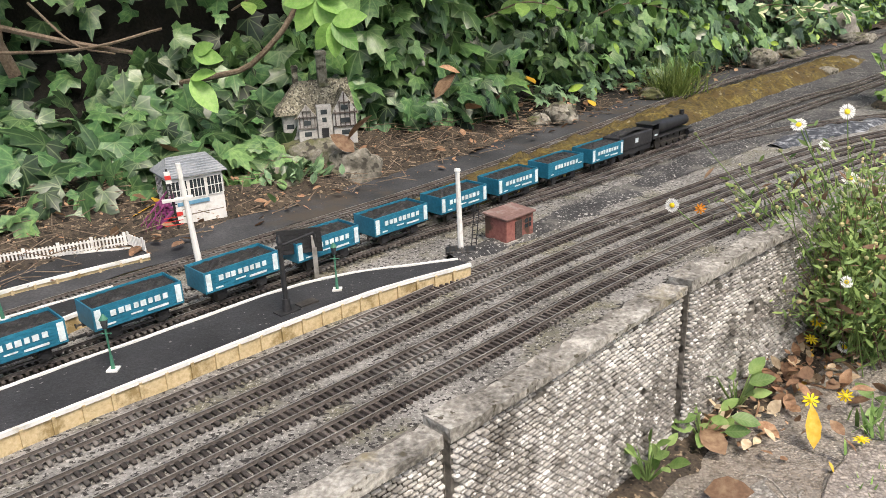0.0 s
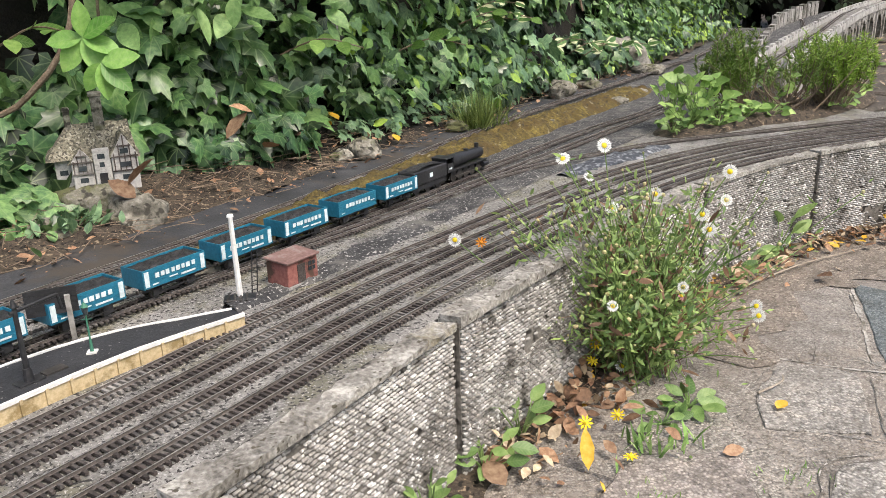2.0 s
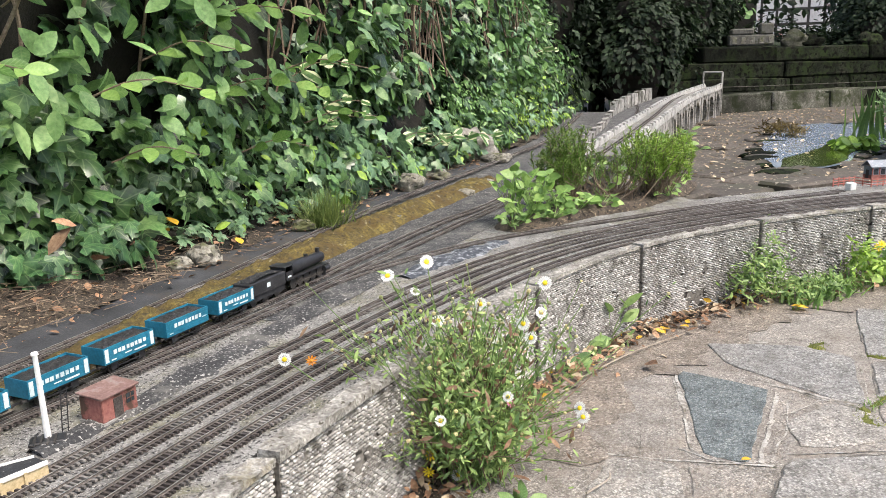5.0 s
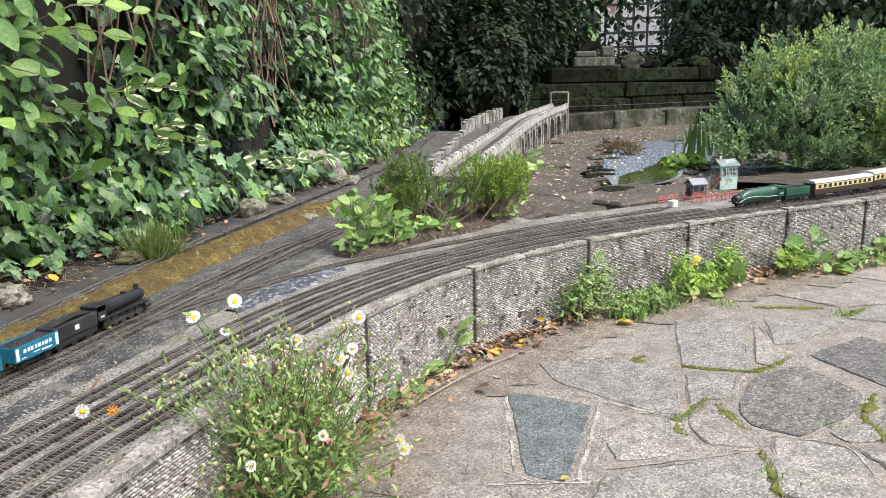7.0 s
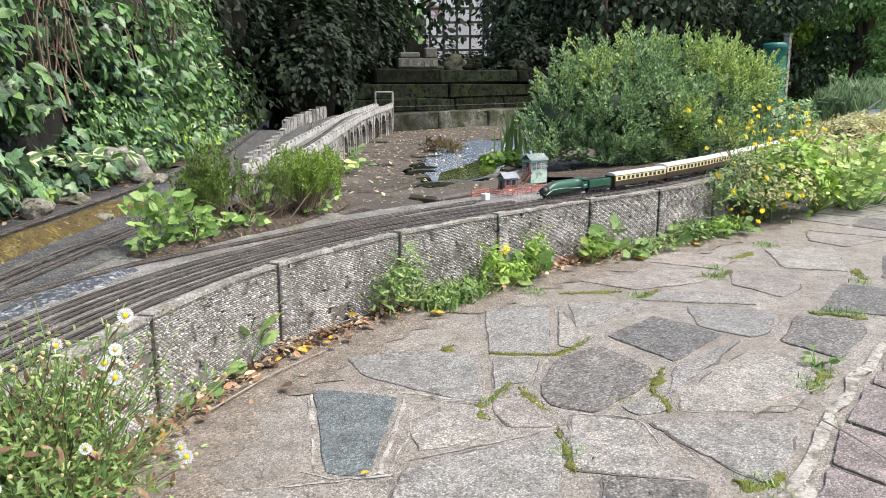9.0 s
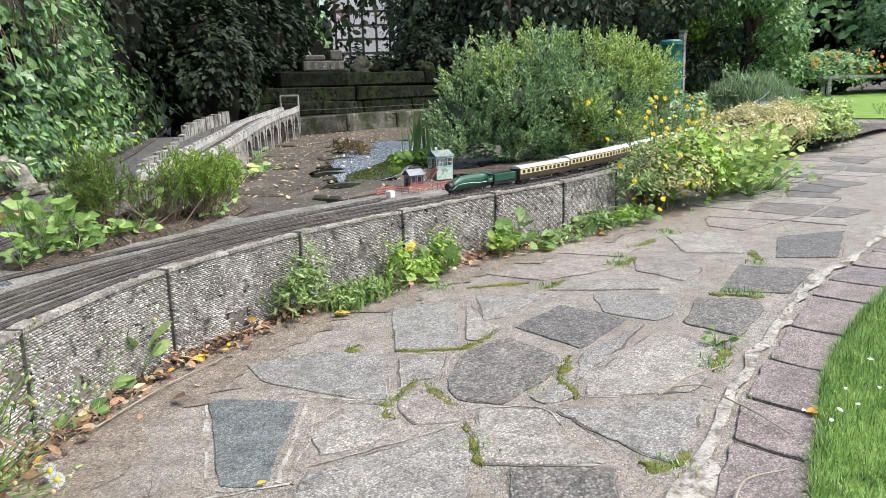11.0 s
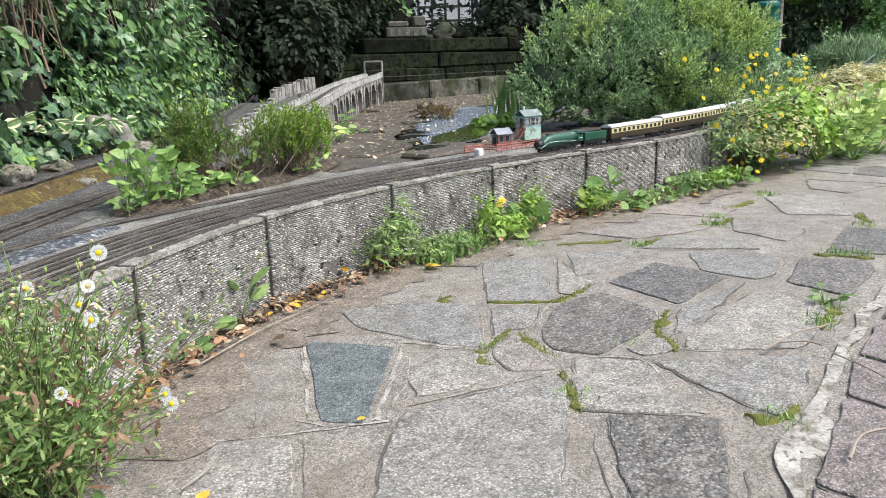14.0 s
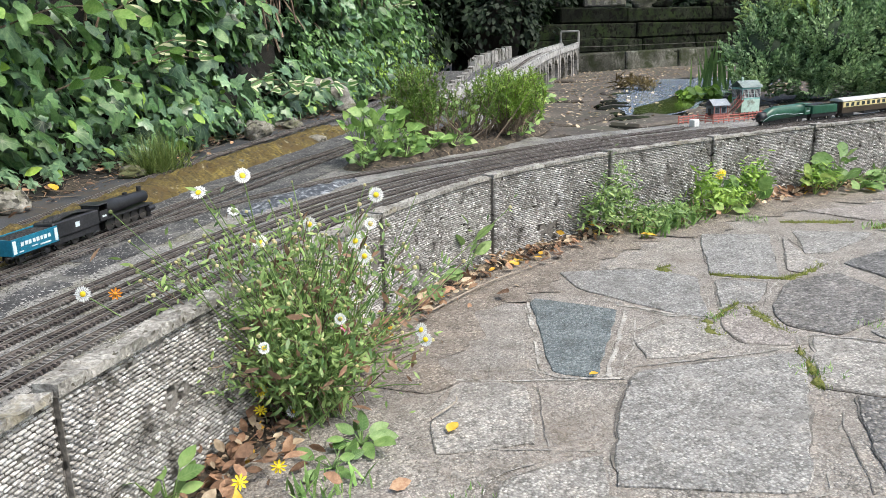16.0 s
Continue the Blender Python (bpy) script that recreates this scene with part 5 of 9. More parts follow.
def loose_leaf(x, y, z, size, turn, me, label, tilt=12, roll=0, group="single fallen leaves"):
    ob = new("fallen_leaf", me)
    ob.matrix_world = pose(x, y, z, tilt, roll, turn) @ Matrix.Diagonal((size * 1.25, size, size, 1))
    return tagged(ob, label, "leaf", group)


for x, y, z, s, a in ((-0.405, 0.895, 0.152, 0.062, -75), (-0.395, 0.905, 0.158, 0.050, -50), (0.275, 1.475, 0.165, 0.026, 20), (0.15, 1.46, 0.205, 0.040, 130), (0.165, 1.485, 0.21, 0.036, 40)):
    loose_leaf(x, y, z, s, a, YELLOW_ONE, "bright yellow fallen leaf on the bank", 25, 10)
for x, y, z, s, a in ((-0.14, 1.062, 0.205, 0.050, 260), (-0.13, 1.05, 0.19, 0.042, 60), (-0.02, 1.20, 0.235, 0.05, 300), (0.02, 1.22, 0.27, 0.035, 100),
                      (-0.47, 0.98, 0.165, 0.040, 10), (-0.36, 1.02, 0.20, 0.04, 150), (0.12, 1.40, 0.18, 0.05, 100), (0.10, 1.42, 0.19, 0.045, 330), (0.03, 1.30, 0.20, 0.04, 210)):
    loose_leaf(x, y, z, s, a, DEAD_LEAF, "orange brown dead leaf caught on the bank", lrng.uniform(20, 60), lrng.uniform(-30, 30))

for x0, x1, n, lo, size, shape, mat in ((-2, -0.06, 800, 0.17, (0.026, 0.062), IVY_SHAPE, IVY), (-0.06, 0.30, 120, 0.24, (0.022, 0.05), IVY_SHAPE, IVY), (0.28, 1.4, 1100, 0.10, (0.014, 0.036), IVY_SHAPE, IVY_SMALL), (0.30, 1.4, 160, 0.10, (0.014, 0.034), OVAL_SHAPE, LIME)):
    edge = uc[(uc[:, 0] >= x0) & (uc[:, 0] < x1)]
    lp = litter_points(n, edge, lo, 0.38, BED + 0.02, BED + 0.10, lrng)
    lp[:, 2] += lrng.uniform(0.0, 0.03, n)
    leaf_cloud("ivy_leaves", lp, leaf_frames(n, lrng, np.array([[0.35, -0.5, 0.75]]), DOWN + np.array([[0.4, -0.4, 0.5]]), 0.4), lrng.uniform(*size, n), shape, mat, hedge_root, kind="stuff")
IVY_NEAR_MESH = leaf_mesh("ivy_leaf", IVY_SHAPE, IVY_ONE)
n = 170
p, nn = scatter(n, 0.9, 2.2, 0.12, 0.32, lrng, 0.02)
p += nn * 0.045
leaf_parts("ivy_leaf", p, leaf_frames(n, lrng, nn, DOWN + nn * 0.5, 0.35), lrng.uniform(0.034, 0.070, n), IVY_NEAR_MESH, hedge_root)
n = 120
p, nn = scatter(n, 2.2, 4.2, 0.05, 0.35, lrng, 0.03)
p += nn * 0.07
leaf_parts("ivy_leaf", p, leaf_frames(n, lrng, nn, DOWN + nn * 0.5, 0.35), lrng.uniform(0.03, 0.052, n), IVY_NEAR_MESH, hedge_root)


def bent(bm, pts, r0, r1, seg=5):
    """A tapering tube along a smooth curve, in one piece."""
    c = spline(pts, max(0.01, r0 * 5))
    if len(c) < 3:
        c = spline(pts, 0.004)
    rings = []
    for i in range(len(c)):
        d = Vector(c[min(i + 1, len(c) - 1)] - c[max(i - 1, 0)]).normalized()
        u = d.cross(Vector((0.31, 0.17, 0.93))).normalized()
        w = d.cross(u)
        r = r0 + (r1 - r0) * i / (len(c) - 1)
        rings.append([bm.verts.new(Vector(c[i]) + (u * math.cos(6.2832 * k / seg) + w * math.sin(6.2832 * k / seg)) * r) for k in range(seg)])
    for a, b in zip(rings[:-1], rings[1:]):
        for k in range(seg):
            bm.faces.new((a[k], a[(k + 1) % seg], b[(k + 1) % seg], b[k]))
    bm.faces.new(list(reversed(rings[0])))
    bm.faces.new(rings[-1])


HEDGE_ONE = foliage("broad_leaf", (0.075, 0.175, 0.035), (0.15, 0.30, 0.07), (0.25, 0.42, 0.12), objects=True, veins="feather")
BROAD = leaf_mesh("broad_leaf", OVAL_FINE, HEDGE_ONE)


def sprig(base, way, length, pairs, size, mesh=None, label="leafy hedge sprig with paired oval leaves"):
    """A leafy shoot that sticks out of the hedge."""
    r = root("hedge_sprig", None, label, "shoot", "leafy shoots of the hedge")
    base, way = np.array(base, float), np.array(way, float)
    way /= np.linalg.norm(way)
    pts = [base, base + way * length * 0.5 + np.array([0, 0, 0.02]) * length / 0.2, base + way * length + np.array([0, 0, -0.01])]
    bm = bmesh.new()
    bent(bm, pts, 0.0018, 0.0010, 5)
    part("stem", bm, TWIG, r)
    side = np.cross(way, (0, 0, 1.0))
    side /= np.linalg.norm(side) + 1e-9
    c = spline(pts, length / 30)
    for k in range(pairs):
        q = c[int((0.2 + 0.8 * k / max(1, pairs - 1)) * (len(c) - 1))]
        for s in (-1, 1):
            y = side * s * 0.8 + way * 0.6 + lrng.normal(0, 0.25, 3) + np.array([0, 0, -0.15])
            y /= np.linalg.norm(y)
            z = np.array([0.30, -1.0, 0.60]) + lrng.normal(0, 0.3, 3) - way * 0.1
            z -= y * (z @ y)
            z /= np.linalg.norm(z)
            x = np.cross(y, z)
            sz = size * lrng.uniform(0.75, 1.15) * (0.75 if k == pairs - 1 else 1)
            leaf_parts("leaf", [q], ([x], [y], [z]), [sz], mesh or BROAD, r)
    return r


SPRIGS = [(1.50, 0.50, 0.5, 0.22, 5, 0.050), (1.62, 0.26, 0.6, 0.16, 4, 0.042), (1.9, 0.48, 0.4, 0.2, 5, 0.052), (2.05, 0.33, 0.5, 0.20, 5, 0.055), (2.15, 0.58, 0.6, 0.24, 6, 0.058), (2.30, 0.46, 0.6, 0.24, 5, 0.058), (2.35, 0.32, 0.7, 0.24, 5, 0.056),
          (2.1, 0.22, 0.4, 0.15, 4, 0.048), (2.5, 0.60, 0.5, 0.26, 6, 0.058), (2.62, 0.36, 0.7, 0.24, 5, 0.054), (2.75, 0.24, 0.6, 0.18, 4, 0.046), (2.45, 0.20, 0.4, 0.14, 4, 0.044), (2.0, 0.68, 0.4, 0.24, 6, 0.056), (2.25, 0.72, 0.4, 0.24, 6, 0.056), (2.62, 0.75, 0.5, 0.24, 6, 0.056),
          (2.9, 0.80, 0.4, 0.22, 5, 0.05), (3.25, 0.72, 0.4, 0.2, 5, 0.048), (1.78, 0.36, 0.5, 0.2, 5, 0.052), (1.88, 0.62, 0.5, 0.22, 5, 0.054), (2.2, 0.40, 0.3, 0.18, 4, 0.056), (2.42, 0.52, 0.2, 0.18, 4, 0.058), (1.3, 0.55, 0.3, 0.2, 5, 0.05)]
for s0, v0, dx, ln, pr, sz in SPRIGS:
    p, nn = bank(s0, v0)
    p = p + nn * 0.07
    sprig(p, np.array([nn[0] + dx * 0.7, nn[1] + dx * 0.7, 0.12]), ln, pr, sz)
VARI = leaf_mesh("variegated_leaf", OVAL_FINE, VARIEGATED)
for s0, v0 in ((2.80, 0.22), (2.86, 0.26), (3.18, 0.14), (3.30, 0.12), (3.38, 0.10), (2.72, 0.36), (4.9, 0.55), (5.1, 0.42), (3.62, 0.08)):
    p, nn = bank(s0, v0)
    sprig(p + nn * 0.07, np.array([nn[0] + 0.3, nn[1] + 0.3, 0.3]), 0.12, 3, 0.06, VARI, "cream variegated shoot among the ivy")

stems = root("woody_climber", label="bare woody climber stems hanging inside the hedge", category="climber")
for k in range(70):
    s0 = lrng.uniform(0.8, 6.5)
    v0 = lrng.uniform(0.25, 0.7)
    pts = []
    for q in range(4):
        p, nn = bank(s0 + 0.05 * q * lrng.normal(0, 1), v0 + 0.22 * q)
        pts.append(p + nn * lrng.uniform(0.0, 0.10))
    bm = bmesh.new()
    bent(bm, pts, lrng.uniform(0.002, 0.005), 0.0015, 5)
    part("stem", bm, TWIG, stems)
RED_STEM = material("reddish_stem", [(0.07, 0.046, 0.033), (0.15, 0.10, 0.072), (0.28, 0.205, 0.15)], 0.85, 300, 20, 0.4, 0.0008, random_object=0.3)
for k in range(52):
    s0, v0 = (lrng.normal(3.62, 0.13) if k < 20 else lrng.uniform(3.5, 5.4) if k < 32 else lrng.uniform(2.65, 3.35)), lrng.uniform(0.26, 0.55)
    lean = lrng.normal(0, 0.07)
    pts = []
    for q in range(5):
        p, nn = bank(s0 + lean * q + 0.05 * lrng.normal(0, 1), v0 + 0.24 * q)
        pts.append(p + nn * lrng.uniform(0.0, 0.09))
    bm = bmesh.new()
    bent(bm, pts, lrng.uniform(0.0018, 0.0045), 0.0018, 5)
    part("stem", bm, RED_STEM, stems)
br = root("bare_branch", label="pale curving bare branch over the cottage", category="branch")
bm = bmesh.new()
bent(bm, [(-0.40, 1.19, 0.275), (-0.329, 1.150, 0.289), (-0.285, 1.142, 0.300), (-0.245, 1.135, 0.332), (-0.215, 1.134, 0.366), (-0.19, 1.134, 0.42), (-0.18, 1.15, 0.52)], 0.0045, 0.0036, 7)
part("limb", bm, TWIG, br)
FRESH = leaf_mesh("leaf", OVAL_FINE, foliage("fresh_shoot_leaf", (0.10, 0.25, 0.05), (0.18, 0.39, 0.09), (0.29, 0.51, 0.15), 0.3, objects=True, veins="feather"))


def spray(parent, base, leaves):
    """Fresh leaves that fan out from the end of a twig, facing the path."""
    for turn, size in leaves:
        a = math.radians(turn)
        y = Vector((0.98 * math.cos(a), -0.17 * math.cos(a) - 0.12, math.sin(a))).normalized()
        z = Vector((0.15, -0.85, 0.5)) + Vector(lrng.normal(0, 0.22, 3))
        z = (z - y * z.dot(y)).normalized()
        leaf_parts("leaf", [base], ([y.cross(z)], [y], [z]), [size], FRESH, parent)


spray(br, (-0.168, 1.075, 0.392), ((185, 0.046), (232, 0.052), (-22, 0.052), (-62, 0.055), (85, 0.045), (30, 0.05)))
spray(br, (-0.148, 1.060, 0.362), ((-85, 0.046), (-45, 0.050), (-125, 0.042), (10, 0.05)))
spray(br, (-0.335, 1.060, 0.330), ((20, 0.034), (-12, 0.044)))
spray(br, (-0.345, 1.065, 0.296), ((-50, 0.058), (15, 0.04)))
for pts, r in (([(-0.70, 1.10, 0.338), (-0.50, 1.085, 0.338), (-0.385, 1.10, 0.360)], 0.0028), ([(-0.64, 1.12, 0.375), (-0.52, 1.09, 0.35), (-0.43, 1.10, 0.33)], 0.005), ([(-0.56, 1.10, 0.40), (-0.50, 1.085, 0.345), (-0.45, 1.09, 0.33)], 0.002),
               ([(-0.62, 1.14, 0.30), (-0.63, 1.13, 0.36), (-0.62, 1.14, 0.45)], 0.010)):
    b2 = root("bare_branch", label="dry bare twig in front of the dark hedge", category="branch", group="bare twigs")
    bm = bmesh.new()
    bent(bm, pts, r, r * 0.7, 6)
    part("limb", bm, TWIG, b2)


def tuft(name, x, y, z, n, length, lean, mat, label, category="grass", width=1.0, shape=None, rng=lrng):
    """A tuft of grassy blades from one root."""
    pts = np.column_stack([rng.normal(x, 0.012 * width, n), rng.normal(y, 0.012 * width, n), np.full(n, z)])
    a = rng.uniform(0, 6.28, n)
    t = rng.uniform(0.05, lean, n)
    yv = np.column_stack([np.cos(a) * t, np.sin(a) * t, np.ones(n)])
    yv /= np.linalg.norm(yv, axis=1)[:, None]
    zv = np.column_stack([-np.sin(a), np.cos(a), np.zeros(n)])
    xv = np.cross(yv, zv)
    ob = leaf_cloud(name, pts, (zv, yv, xv), rng.uniform(0.5, 1.0, n) * length, shape or BLADE_SHAPE, mat)
    return tagged(ob, label, category, kind="stuff")


tuft("grass_tuft", 0.475, 1.655, BED, 520, 0.110, 1.7, foliage("olive_grass_blade", (0.065, 0.11, 0.03), (0.13, 0.20, 0.055), (0.24, 0.31, 0.11)), "olive green grass tuft beside the felt ledge", width=1.7, shape=([(-0.018, 0, 0), (0.018, 0, 0), (0, 1.0, 0.0)], [(0, 1, 2)]))
tuft("fern_plant", -0.28, 1.045, 0.160, 320, 0.028, 1.8, IVY_PALE, "ferny light green weed below the cottage", "weed", 2.5, OVAL_SHAPE)["kind"] = "stuff"
tuft("fern_plant", -0.22, 1.05, 0.165, 260, 0.026, 1.8, IVY_SMALL, "ferny green weed beside the stones", "weed", 2.0, OVAL_SHAPE)["kind"] = "stuff"
# ---- trains ----
def glossy(name, c, rough=0.45):
    return material(name, [tuple(0.7 * v for v in c), c, tuple(min(1, 1.25 * v + 0.01) for v in c)], rough, 300, 60, 0.1, 0.0002)


WAGON_BLUE, WAGON_RED = glossy("wagon_blue", (0.014, 0.155, 0.245)), glossy("wagon_crimson", (0.27, 0.014, 0.06))
LETTER = glossy("white_lettering", (0.62, 0.70, 0.72), 0.6)
COAL = material("coal", [(0.010, 0.010, 0.011), (0.022, 0.021, 0.022), (0.06, 0.058, 0.058)], 0.6, 500, 120, 1.0, 0.003)
SAND = material("sand", [(0.42, 0.34, 0.22), (0.56, 0.47, 0.32), (0.66, 0.58, 0.43)], 0.95, 400, 60, 0.6, 0.001)
WHEEL = IRON


def wheel(parent, x, y, r, name="wheel"):
    bm = bmesh.new()
    tube(bm, (x, y - 0.0012, r), (x, y + 0.0012, r), r, seg=16)
    return part(name, bm, WHEEL, parent)


RAIL_TOP = 0.0040


def wagon(m, paint, load, label, letters=8, tall=0.0072, load_high=0.001, ends_white=True):
    r = root("coal_wagon", m, label, "wagon", "wagons of the coal train")
    L, W, z0, z1 = 0.076, 0.033, 0.0145, 0.0340
    bm = bmesh.new()
    t = 0.0011
    box(bm, -L / 2, L / 2, -W / 2, -W / 2 + t, z0, z1)
    box(bm, -L / 2, L / 2, W / 2 - t, W / 2, z0, z1)
    box(bm, -L / 2, -L / 2 + t, -W / 2 + t, W / 2 - t, z0, z1)
    box(bm, L / 2 - t, L / 2, -W / 2 + t, W / 2 - t, z0, z1)
    box(bm, -L / 2 + t, L / 2 - t, -W / 2 + t, W / 2 - t, z0, z0 + 0.001)
    part("body", bm, paint, r)
    for i in range(7):
        z = z0 + (i + 0.5) * (z1 - z0) / 7
        for s in (-1, 1):
            a, b = sorted((s * W / 2, s * (W / 2 + 0.00035)))
            boxed("plank", -L / 2, L / 2, a, b, z - 0.00125, z + 0.00125, paint, r)
    bm = bmesh.new()
    bmesh.ops.create_grid(bm, x_segments=18, y_segments=8, size=0.5)
    for v in bm.verts:
        e = max(0, 1 - (abs(v.co.x) * 2) ** 4) * max(0, 1 - (abs(v.co.y) * 2) ** 4)
        v.co = Vector((v.co.x * (L - 0.0024), v.co.y * (W - 0.0024), z1 - 0.0025 + load_high * e * 3 + 0.0022 * e * smooth_noise((v.co.x * L, v.co.y * W, m.translation.x), 260)))
    part("load", bm, load, r, "heaped load")
    for s in (-1, 1):
        y = s * (W / 2 + 0.0006)
        lett = bmesh.new()
        n = letters
        step = 0.050 / n
        a, b = sorted((y - 0.0002, y + 0.0002))
        for i in range(n):
            x = -0.025 + (i + 0.5) * step
            box(lett, x - step * (0.36, 0.30, 0.40, 0.26)[i % 4], x + step * (0.36, 0.40, 0.30)[i % 3], a, b, 0.0236 + 0.0003 * (i % 2), 0.0236 + tall * 0.68)
        if ends_white:
            for x0, x1 in ((-0.0365, -0.0315), (0.0315, 0.0365)):
                box(lett, x0, x1, a, b, 0.0165, 0.0322)
            rows = ((-0.008, 0.002, 0.0192, 0.0204), (0.006, 0.024, 0.0176, 0.0194), (-0.028, -0.021, 0.0170, 0.0184))
        else:
            rows = ((-0.033, -0.027, 0.0175, 0.0187), (0.026, 0.034, 0.0225, 0.0237))
        for x0, x1, za, zb in rows:
            box(lett, x0, x1, a, b, za, zb)
        part("lettering", lett, LETTER, r, "worn white painted bars")
    bm = bmesh.new()
    box(bm, -L / 2, L / 2, -0.0125, -0.0105, 0.0108, 0.0145)
    box(bm, -L / 2, L / 2, 0.0105, 0.0125, 0.0108, 0.0145)
    for x in (-0.0205, 0.0205):
        for y in (-0.0125, 0.0115):
            box(bm, x - 0.005, x + 0.005, y, y + 0.001, 0.0040, 0.0120)
    box(bm, -0.018, 0.018, -0.0135, -0.0125, 0.0065, 0.0075)
    part("underframe", bm, BLACK, r)
    for x in (-0.0205, 0.0205):
        for y in (-0.0068, 0.0068):
            wheel(r, x, y, 0.0062)
    for x in (-1, 1):
        for y in (-0.0113, 0.0113):
            bm = bmesh.new()
            tube(bm, (x * L / 2, y, 0.0128), (x * (L / 2 + 0.0045), y, 0.0128), 0.0010)
            tube(bm, (x * (L / 2 + 0.0045), y, 0.0128), (x * (L / 2 + 0.0053), y, 0.0128), 0.0022, seg=8)
            part("buffer", bm, IRON, r)
        boxed("coupling", min(x * L / 2, x * (L / 2 + 0.010)), max(x * L / 2, x * (L / 2 + 0.010)), -0.002, 0.002, 0.0075, 0.0088, BLACK, r)
    return r


def on_track(c, s):
    """A pose at s metres along a track's centre line, on top of the rails."""
    a = np.concatenate([[0], np.cumsum(np.linalg.norm(np.diff(c, axis=0), axis=1))])
    p = [float(np.interp(s, a, c[:, j])) for j in range(3)]
    q = [float(np.interp(s + 0.03, a, c[:, j])) for j in range(3)]
    o = [float(np.interp(s - 0.03, a, c[:, j])) for j in range(3)]
    return pose(p[0], p[1], p[2] + RAIL_TOP, 0, 0, math.degrees(math.atan2(q[1] - o[1], q[0] - o[0])))


def arc_at_x(c, x):
    a = np.concatenate([[0], np.cumsum(np.linalg.norm(np.diff(c, axis=0), axis=1))])
    return float(np.interp(x, c[:, 0], a))


FRONT = arc_at_x(B, 0.385)
s = FRONT - 0.205 - 0.047
first = {}
for i in range(15):
    kind = ("red_b" if i % 2 else "red_c") if i >= 12 else "sand" if i == 10 else "plain_b" if i in (1, 11) else "blue"
    m = on_track(B, s)
    if kind in first:
        copy_thing(first[kind], m)
    elif kind == "blue":
        first[kind] = wagon(m, WAGON_BLUE, COAL, "blue seven-plank coal wagon with white lettering and end panels")
    elif kind == "sand":
        first[kind] = wagon(m, WAGON_BLUE, SAND, "blue open wagon heaped with pale sand", load_high=0.0035)
    elif kind == "plain_b":
        first[kind] = wagon(m, WAGON_BLUE, COAL, "plain blue coal wagon with large white lettering", tall=0.0075, ends_white=False)
    elif kind == "red_b":
        first[kind] = wagon(m, WAGON_RED, COAL, "crimson coal wagon with large pale lettering", tall=0.007, ends_white=False)
    else:
        first[kind] = wagon(m, WAGON_RED, COAL, "crimson coal wagon with short white lettering", letters=4, tall=0.009, ends_white=False)
    s -= 0.0965


def lathe(bm, prof, seg=16, axis="X", m=None):
    """A round body from (along, radius) pairs."""
    rings = []
    for a, r in prof:
        ring = []
        for k in range(seg):
            q = 2 * math.pi * k / seg
            ring.append(bm.verts.new((a, r * math.cos(q), r * math.sin(q))))
        rings.append(ring)
    for p, q in zip(rings[:-1], rings[1:]):
        for k in range(seg):
            bm.faces.new((p[k], q[k], q[(k + 1) % seg], p[(k + 1) % seg]))
    bm.faces.new(list(reversed(rings[0])))
    bm.faces.new(rings[-1])
    if m is not None:
        bmesh.ops.transform(bm, matrix=m, verts=bm.verts[:])


def goods_engine(m):
    r = root("steam_locomotive", m, "black goods steam locomotive without a load of its own", "locomotive")
    r["label"] = "black goods steam locomotive on the main line"
    bm = bmesh.new()
    lathe(bm, [(0.0, 0.0105), (0.030, 0.0105), (0.075, 0.0088), (0.098, 0.0088), (0.1005, 0.0078), (0.1012, 0.003)], 18, m=Matrix.Translation((-0.103, 0, 0.031)))
    part("boiler", bm, BLACK, r, smooth=True)
    for x, h, w in ((-0.012, 0.010, 0.0034), (-0.045, 0.0065, 0.0034), (-0.075, 0.004, 0.003)):
        bm = bmesh.new()
        tube(bm, (x, 0, 0.037), (x, 0, 0.037 + h), w, w * 1.1, 10)
        part("chimney" if h > 0.009 else "dome", bm, BLACK, r)
    bm = bmesh.new()
    box(bm, -0.118, 0.0, -0.0135, 0.0135, 0.0185, 0.0200)
    box(bm, -0.002, 0.004, -0.0135, 0.0135, 0.012, 0.016)
    part("running_plate", bm, BLACK, r)
    bm = bmesh.new()
    box(bm, -0.121, -0.1205, -0.014, 0.014, 0.020, 0.0405)
    box(bm, -0.103, -0.1025, -0.014, 0.014, 0.020, 0.0405)
    box(bm, -0.120, -0.104, -0.0145, -0.0138, 0.020, 0.033)
    box(bm, -0.120, -0.104, 0.0138, 0.0145, 0.020, 0.033)
    box(bm, -0.124, -0.101, -0.0150, 0.0150, 0.0405, 0.0420, bevel=0.0007)
    part("cab", bm, BLACK, r)
    for x in (-0.020, -0.040, -0.058, -0.076, -0.094):
        for y in (-0.0068, 0.0068):
            wheel(r, x, y, 0.0088, "driving_wheel")
    for y in (-0.0125, 0.0125):
        boxed("coupling_rod", -0.096, -0.018, y - 0.0005, y + 0.0005, 0.0080, 0.0098, IRON, r)
        bm = bmesh.new()
        tube(bm, (-0.014, y, 0.013), (0.0, y, 0.013), 0.0042, seg=10)
        part("cylinder", bm, BLACK, r)
    for y in (-0.0068, 0.0068):
        wheel(r, -0.006, y, 0.0055, "pony_wheel")
        bm = bmesh.new()
        tube(bm, (0.003, y * 1.3, 0.0140), (0.009, y * 1.3, 0.0140), 0.0016)
        part("buffer", bm, IRON, r)
    boxed("number_panel", -0.116, -0.108, -0.0149, -0.0146, 0.024, 0.0265, LETTER, r, "small pale number bar")
    return r


